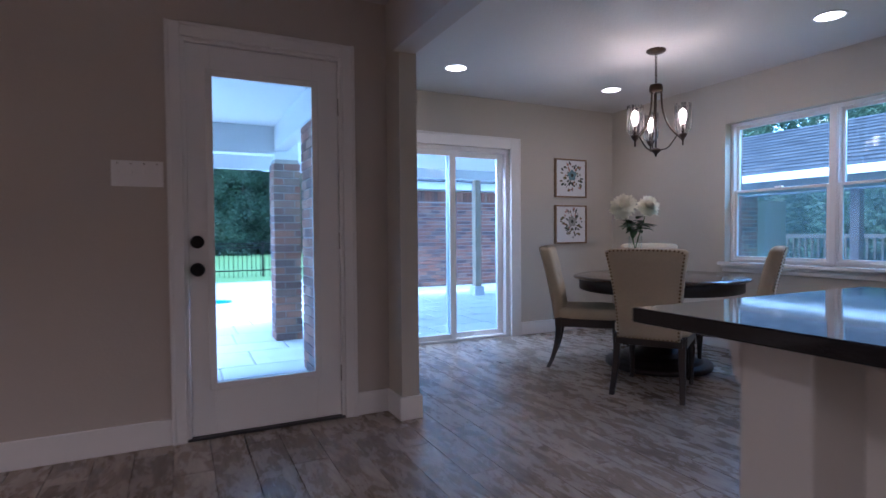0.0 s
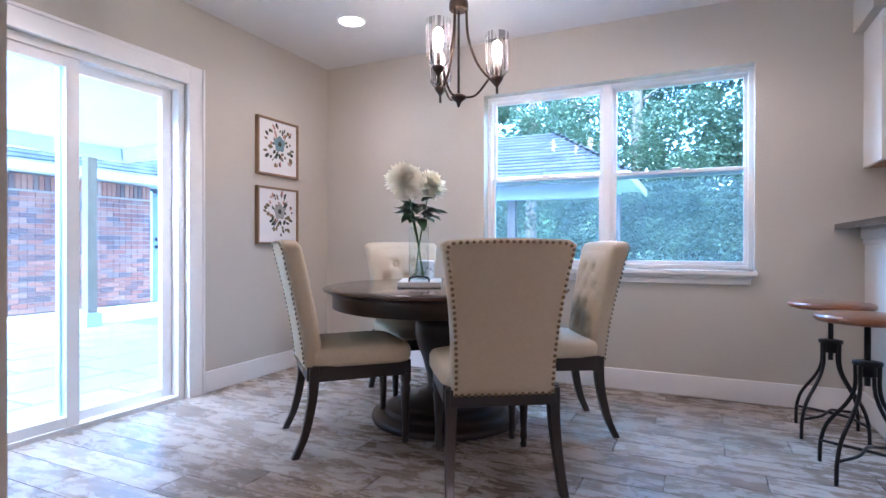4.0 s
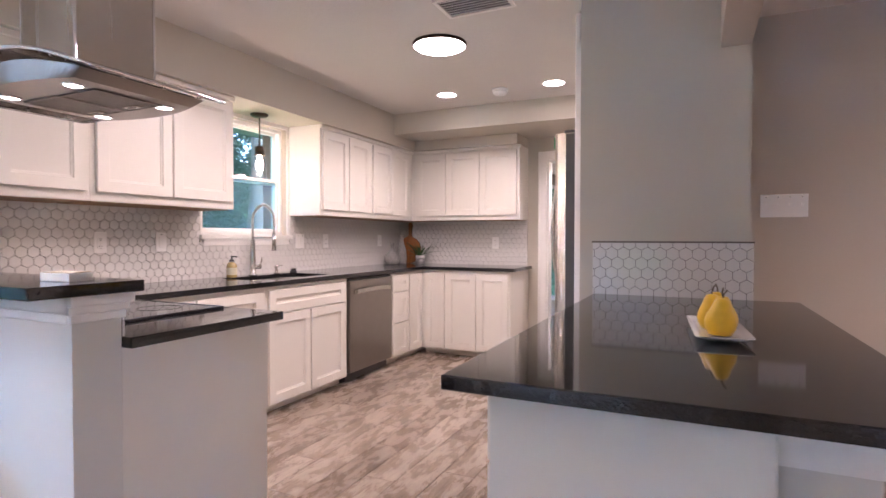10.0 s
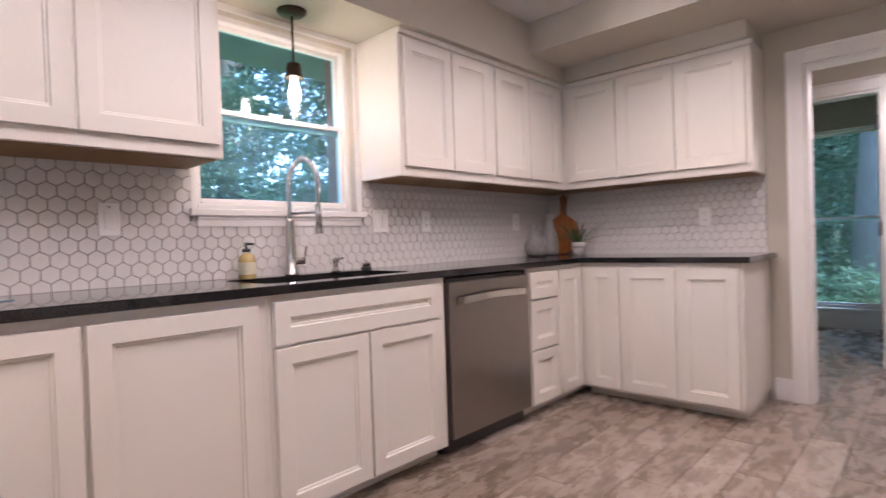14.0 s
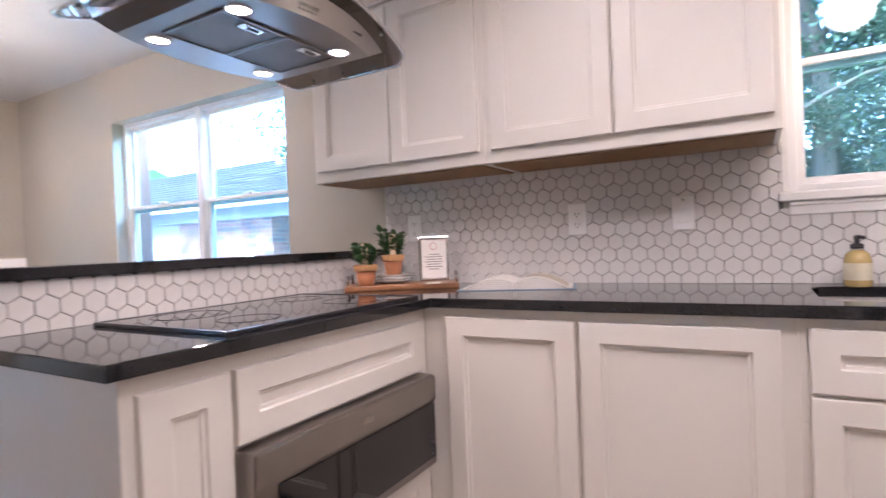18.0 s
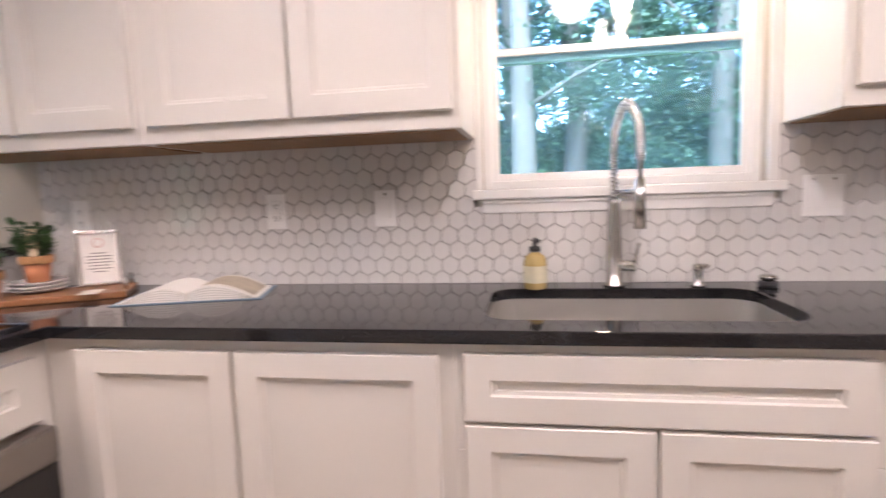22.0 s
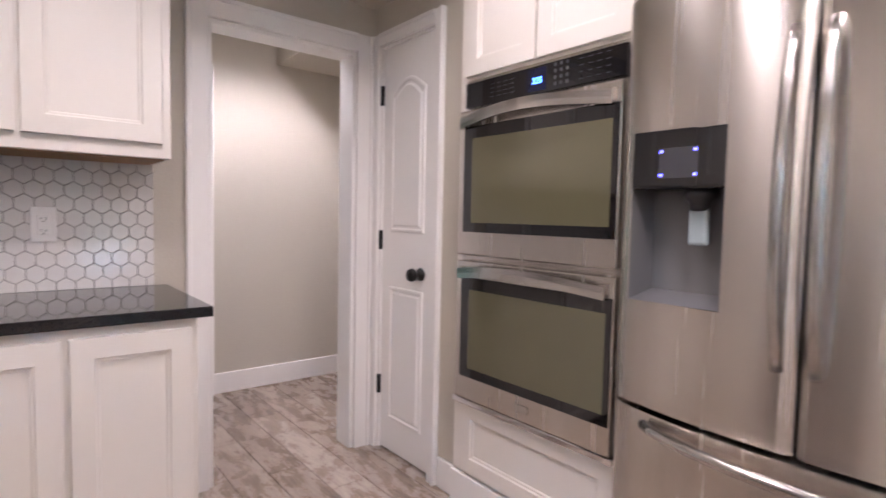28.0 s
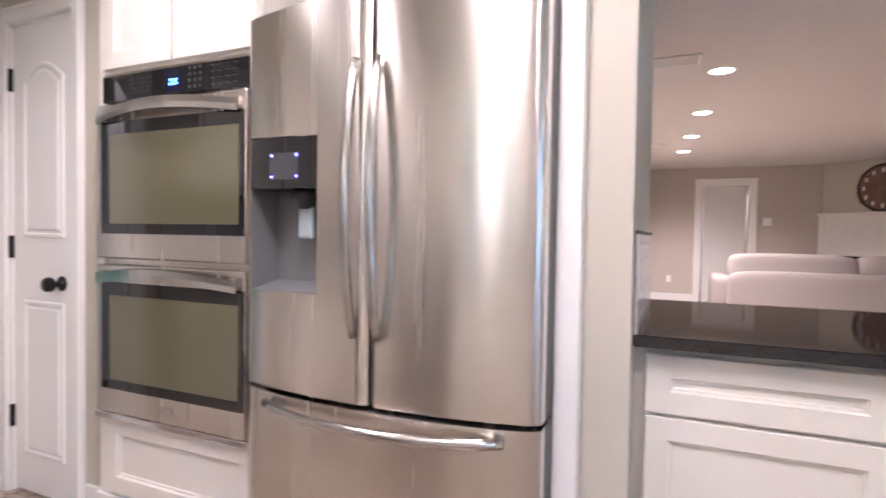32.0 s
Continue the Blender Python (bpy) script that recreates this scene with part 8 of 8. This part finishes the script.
def leaf_card(vs, fs, p, r, s):
    """One small pointed, folded leaf spray."""
    a, b = r.uniform(0, 6.28), r.uniform(-0.9, 0.9)
    d = Vector((math.cos(a) * math.cos(b), math.sin(a) * math.cos(b), math.sin(b)))
    w = d.cross(Vector((r.uniform(-1, 1), r.uniform(-1, 1), 1))).normalized()
    n = d.cross(w)
    ln = s * r.uniform(0.8, 1.6)
    i = len(vs)
    for q in (p, p + d * ln * 0.5 + w * ln * 0.34 + n * ln * 0.12, p + d * ln, p + d * ln * 0.5 - w * ln * 0.34 + n * ln * 0.12):
        vs.append(tuple(q))
    fs += [(i, i + 2, i + 1), (i, i + 3, i + 2)]


def thicket(seed, length, depth, height, count, size=0.09, name="undergrowth", label="dense green undergrowth and shrubs", clumps=70):
    r = random.Random(seed)
    ctr = []
    for k in range(clumps):
        z = height * r.random() ** 1.3
        ctr.append((Vector((r.uniform(-length / 2, length / 2), r.uniform(-depth / 2, depth / 2), z)), r.uniform(0.25, 0.6) * (0.5 + 0.12 * height)))
    vs, fs = [], []
    for i in range(count):
        c, s = r.choice(ctr)
        d = Vector((r.gauss(0, 1), r.gauss(0, 1), r.gauss(0, 0.8)))
        d = d.normalized() * s * r.uniform(0.75, 1.1)
        p = c + d
        if p.z < 0.02:
            p.z = r.uniform(0.02, 0.3)
        leaf_card(vs, fs, p, r, size)
    me = bpy.data.meshes.new(name)
    me.from_pydata(vs, [], fs)
    me.materials.append(M_FOLIAGE)
    return tagged(new(name, me), label, "bushes", kind="stuff")


T = [tree(1, 9.0, 3.0), tree(2, 7.5, 2.7), tree(3, 11.0, 3.4)]
def stand(x, y, turn):
    """The garden's far side lies well back behind the lawn; its growth is taller."""
    if y > 15 and x < 9:
        return pose(3 + (x - 3) * 1.9, y + 22, -0.16, 0, 0, turn) @ Matrix.Scale(1.7, 4)
    return pose(x, y, -0.16, 0, 0, turn)


T[0].matrix_world = stand(-2.5, 17.0, 0)
T[1].matrix_world = stand(1.5, 16.4, 40)
T[2].matrix_world = pose(16.0, 3.0, -0.16, 0, 0, 80)
r = random.Random(77)
spots = [(-6.5, 17.5), (4.0, 17.8), (7.0, 17.0), (-0.5, 19.0), (18.5, 12.0), (20.0, 7.0), (18.0, -0.5), (14.5, -1.8), (12.6, -4.2), (15.5, -6.5), (10.5, -7.5), (11.5, -1.0), (13.0, -11.0), (9.0, -11.5),
         (5.2, -13.5), (3.6, -15.5), (1.6, -14.5), (-0.5, -16.0), (2.95, -9.6), (4.6, -17.5), (7.0, -15.0)]
for i, (x, y) in enumerate(spots):
    copy_thing(T[i % 3], stand(x, y, r.uniform(0, 360)))
U = thicket(5, 6.0, 2.2, 4.6, 42000, 0.075, clumps=160)
U.matrix_world = stand(-4.5, 15.6, 0)
for x, y, a in ((1.0, 15.3, 0), (6.5, 15.8, 180), (-10.0, 16.0, 180), (14.6, 4.5, 90), (14.4, -1.2, 270), (13.0, -6.0, 80), (16.0, 10.0, 90), (10.5, -10.0, 40), (2.0, -11.6, 0), (6.8, -12.4, 200)):
    o = U.copy()
    scene.collection.objects.link(o)
    o.matrix_world = stand(x, y, a)
# distant tree line
bm = bmesh.new()
r = random.Random(31)
n = 220
prof = [8.5 + 2.2 * math.sin(i * 0.37) + 1.6 * math.sin(i * 1.13 + 1) + r.uniform(-0.9, 0.9) for i in range(n)]
lo = [bm.verts.new((3 + 62 * math.cos(2 * math.pi * i / n), 2 + 62 * math.sin(2 * math.pi * i / n), -0.3)) for i in range(n)]
up = [bm.verts.new((3 + 62 * math.cos(2 * math.pi * i / n), 2 + 62 * math.sin(2 * math.pi * i / n), prof[i])) for i in range(n)]
for i in range(n):
    bm.faces.new((lo[i], lo[(i + 1) % n], up[(i + 1) % n], up[i]))
structure("backdrop", bm, mat("distant woodland", (0.05, 0.095, 0.035), 0.9, var=0.7, scale=1.2), "distant green tree line", "backdrop")
W = thicket(15, 9.0, 2.5, 9.0, 60000, 0.125, "woodland", "tall green woodland behind the garden", 230)
W.matrix_world = stand(-3.0, 20.5, 0)
for x, y, a in ((6.0, 20.8, 180), (-12.0, 20.5, 180), (22.0, 13.0, 90), (22.0, 5.0, 270), (20.5, -3.0, 95), (17.5, -10.5, 60), (1.0, -20.5, 0), (8.5, -19.0, 200), (-7.0, -19.0, 170)):
    o = W.copy()
    scene.collection.objects.link(o)
    o.matrix_world = stand(x, y, a)
H = thicket(9, 6.5, 0.8, 0.85, 7000, 0.05, "hedge", "clipped green hedge below the back room window", 60)
H.matrix_world = pose(3.3, -8.0, -0.16)

# ---- patio slabs ----
bm = bmesh.new()
r = random.Random(6)
rows = []
y = 2.78
while y < 9.0:
    h = r.choice((0.42, 0.60))
    x = -2.4 - r.uniform(0, 0.5)
    while x < 5.5:
        w = r.choice((0.42, 0.62, 0.85))
        rows.append((x, min(x + w, 9.0), y, y + h))
        x += w
    y += h
n_slab = 0
for x0, x1, ya, yb in rows:
    if x0 > -0.3 and x1 < 3.2 and yb < 8 and n_slab < 120 and not (x1 > 1.1 and ya < 4.4):
        n_slab += 1
        bx("slab", (x0 + 0.008, x1 - 0.008, ya + 0.008, yb - 0.008, -0.09, -0.05), M_PATIO, PATIO, bevel=0.003, seg=1)
    else:
        box(bm, x0 + 0.008, x1 - 0.008, ya + 0.008, yb - 0.008, -0.09, -0.05)
tagged(part("slab", bm, M_PATIO, PATIO), kind="stuff")

# ---- hexagon tiles ----
HW = 0.0535
HR = HW / math.sqrt(3)


def clip(poly, lim, axis, sign):
    out = []
    for i in range(len(poly)):
        a, b = poly[i], poly[(i + 1) % len(poly)]
        da, db = sign * (lim - a[axis]), sign * (lim - b[axis])
        if da >= 0:
            out.append(a)
        if (da > 0) != (db > 0) and abs(da - db) > 1e-9:
            t = da / (da - db)
            out.append((a[0] + (b[0] - a[0]) * t, a[1] + (b[1] - a[1]) * t))
    return out


def tile_mesh(poly, thick=0.007):
    n = len(poly)
    cx, cy = sum(p[0] for p in poly) / n, sum(p[1] for p in poly) / n
    vs, fs = [], []
    for k, z in ((1.0, 0.0), (1.0, thick - 0.0015), (0.93, thick)):
        vs += [(cx + (x - cx) * k, cy + (y - cy) * k, z) for x, y in poly]
    for j in range(2):
        for i in range(n):
            fs.append((j * n + i, j * n + (i + 1) % n, (j + 1) * n + (i + 1) % n, (j + 1) * n + i))
    fs.append(tuple(range(2 * n, 3 * n)))
    return vs, fs


TR = HR - 0.0011
HEX = [(TR * math.sin(math.pi * i / 3), TR * math.cos(math.pi * i / 3)) for i in range(6)]
HEX = HEX[::-1]
vs, fs = tile_mesh(HEX)
FULL = bpy.data.meshes.new("tile")
FULL.from_pydata(vs, [], fs)
FULL.materials.append(M_TILE)


def backsplash(name, face, at, u0, u1, z0, z1, holes=(), limit=300, from_end=False):
    """A tiled wall face; u runs along the wall; holes are (u0, u1, z0, z1)."""
    back = 0.003
    if face in "ew":
        d = (at - back, at, u0, u1, z0, z1) if face == "e" else (at, at + back, u0, u1, z0, z1)
    else:
        d = (u0, u1, at - back, at, z0, z1) if face == "n" else (u0, u1, at, at + back, z0, z1)
    bm = bmesh.new()
    wall_with_holes(bm, "y" if face in "ew" else "x", d[0] if face in "ew" else d[2], d[1] if face in "ew" else d[3], u0, u1, z0, z1, list(holes))
    th = structure(name, bm, M_GROUT, "white hexagon tile backsplash with dark grout", "backsplash")
    # local axes: a along the wall, b up, c out of the wall
    s = {"e": -1, "n": -1, "s": 1, "w": 1}[face]

    def place(a, b, c=0.0):
        return (at + s * (back + c), a, b) if face in "ew" else (a, at + s * (back + c), b)

    base = Matrix(((0, 0, s, 0), (1, 0, 0, 0), (0, 1, 0, 0), (0, 0, 0, 1))) if face in "ew" else Matrix(((1, 0, 0, 0), (0, 0, s, 0), (0, 1, 0, 0), (0, 0, 0, 1)))
    rv, rf, cnt = [], [], 0
    row, z = 0, z0 + HR * 0.35
    cells = []
    while z - HR < z1:
        u = u0 + (HW / 2 if row % 2 else 0.0)
        while u - HW / 2 < u1:
            cells.append((u, z))
            u += HW
        row += 1
        z += 1.5 * HR
    if from_end:
        cells.sort(key=lambda q: -q[0])
    for u, z in cells:
        poly = [(u + x, z + y) for x, y in HEX]
        whole = True
        for lim, ax, sg in ((u0, 0, -1), (u1, 0, 1), (z0, 1, -1), (z1, 1, 1)):
            q = clip(poly, lim, ax, sg)
            whole &= len(q) == 6 and all(abs(a[0] - b[0]) + abs(a[1] - b[1]) < 1e-9 for a, b in zip(q, poly))
            poly = q
            if len(poly) < 3:
                break
        if len(poly) < 3 or max(p[0] for p in poly) - min(p[0] for p in poly) < 0.004 or max(p[1] for p in poly) - min(p[1] for p in poly) < 0.004:
            continue
        skip = False
        for h in holes:
            if h[0] + HW / 2 < u < h[1] - HW / 2 and h[2] + HR < z < h[3]:
                skip = True
            elif h[0] - HW / 2 < u < h[1] + HW / 2 and h[2] - HR < z < h[3] + HR:
                # cut back from the hole along the nearest side
                gaps = [(u - h[0], (h[0], 0, 1)), (h[1] - u, (h[1], 0, -1)), (z - h[2], (h[2], 1, 1)), (h[3] - z, (h[3], 1, -1))]
                opts = [min(gaps)[1]]
                for o in opts:
                    poly = clip(poly, *o) if len(poly) >= 3 else poly
                whole = False
        if skip or len(poly) < 3:
            continue
        if cnt < limit:
            if whole:
                ob = new("tile", FULL)
                c = place(u, z)
            else:
                cx, cz = sum(p[0] for p in poly) / len(poly), sum(p[1] for p in poly) / len(poly)
                v2, f2 = tile_mesh([(p[0] - cx, p[1] - cz) for p in poly])
                me = bpy.data.meshes.new("tile")
                me.from_pydata(v2, [], f2)
                me.materials.append(M_TILE)
                ob = new("tile", me)
                c = place(cx, cz)
            ob.parent = th
            ob.matrix_basis = Matrix.Translation(c) @ base
            cnt += 1
        else:
            v2, f2 = tile_mesh(poly)
            k = len(rv)
            rv += [place(*v) for v in v2]
            rf += [tuple(i + k for i in f) for f in f2]
    if rv:
        me = bpy.data.meshes.new("tile")
        me.from_pydata(rv, [], rf)
        me.materials.append(M_TILE)
        o = new("tile", me)
        o.parent = th
        tagged(o, kind="stuff")
    return th


backsplash("backsplash_east", "e", XE, YS, 0.59, CT, 1.355, [(-1.80, -0.955, 1.145, 1.40)], 300, True)
backsplash("backsplash_south", "s", YS, 2.975, XE - 0.011, CT, 1.355)
backsplash("backsplash_bar", "n", 0.595, 2.88, XE - 0.011, CT, 1.033)
backsplash("backsplash_island", "s", -1.135, 1.26, 1.937, CT, 1.155)
trim("tile_edge", [(1.258, 1.941, -1.135, -1.123, 1.155, 1.163)], "thin dark metal tile edge", "trim", M_GROUT, 0.001)

# ---- floor planks ----
PW, PL = 0.155, 0.93
rv, rf, cnt = [], [], 0
r = random.Random(21)


def plank_box(w, l):
    e = 0.0011
    vs, fs = [], []
    for k, z in ((0.0, -0.009), (0.0, -0.0015), (e, 0.0)):
        vs += [(-w / 2 + k, -l / 2 + k, z), (w / 2 - k, -l / 2 + k, z), (w / 2 - k, l / 2 - k, z), (-w / 2 + k, l / 2 - k, z)]
    for j in range(2):
        for i in range(4):
            fs.append((j * 4 + i, j * 4 + (i + 1) % 4, j * 4 + 4 + (i + 1) % 4, j * 4 + 4 + i))
    fs.append((8, 9, 10, 11))
    return vs, fs


vs, fs = plank_box(PW - 0.0022, PL - 0.0022)
PLANK = bpy.data.meshes.new("plank")
PLANK.from_pydata(vs, [], fs)
PLANK.materials.append(M_PLANK)
row = -61
while True:
    x0 = 1.309 + row * PW
    x1 = min(x0 + PW, XE)
    if x0 >= XE - 0.01:
        break
    row += 1
    lo, hi = (YL, YD) if x0 < 1.30 else (-6.4, YN)
    if x0 < XL - 0.05:
        lo, hi = -1.6, 1.2
    y = lo - PL * ((row * 0.37 + r.uniform(-0.08, 0.08)) % 1.0)
    while y < hi:
        a, b = max(y, lo), min(y + PL, hi)
        y += PL
        if b - a < 0.02:
            continue
        near = (x0 > 1.3 and a > -4.0) or (x0 > -0.6 and a > -1.0)
        if near and cnt < 295:
            if b - a > PL - 1e-6 and x1 - x0 > PW - 1e-6:
                me = PLANK
            else:
                v2, f2 = plank_box(x1 - x0 - 0.0022, b - a - 0.0022)
                me = bpy.data.meshes.new("plank")
                me.from_pydata(v2, [], f2)
                me.materials.append(M_PLANK)
            ob = new("plank", me)
            ob.parent = FLOOR
            ob.location = ((x0 + x1) / 2, (a + b) / 2, ZF)
            cnt += 1
        else:
            v2, f2 = plank_box(x1 - x0 - 0.0022, b - a - 0.0022)
            k = len(rv)
            rv += [(p[0] + (x0 + x1) / 2, p[1] + (a + b) / 2, p[2] + ZF) for p in v2]
            rf += [tuple(i + k for i in f) for f in f2]
me = bpy.data.meshes.new("plank")
me.from_pydata(rv, [], rf)
me.materials.append(M_PLANK)
o = new("plank", me)
o.parent = FLOOR
tagged(o, kind="stuff")
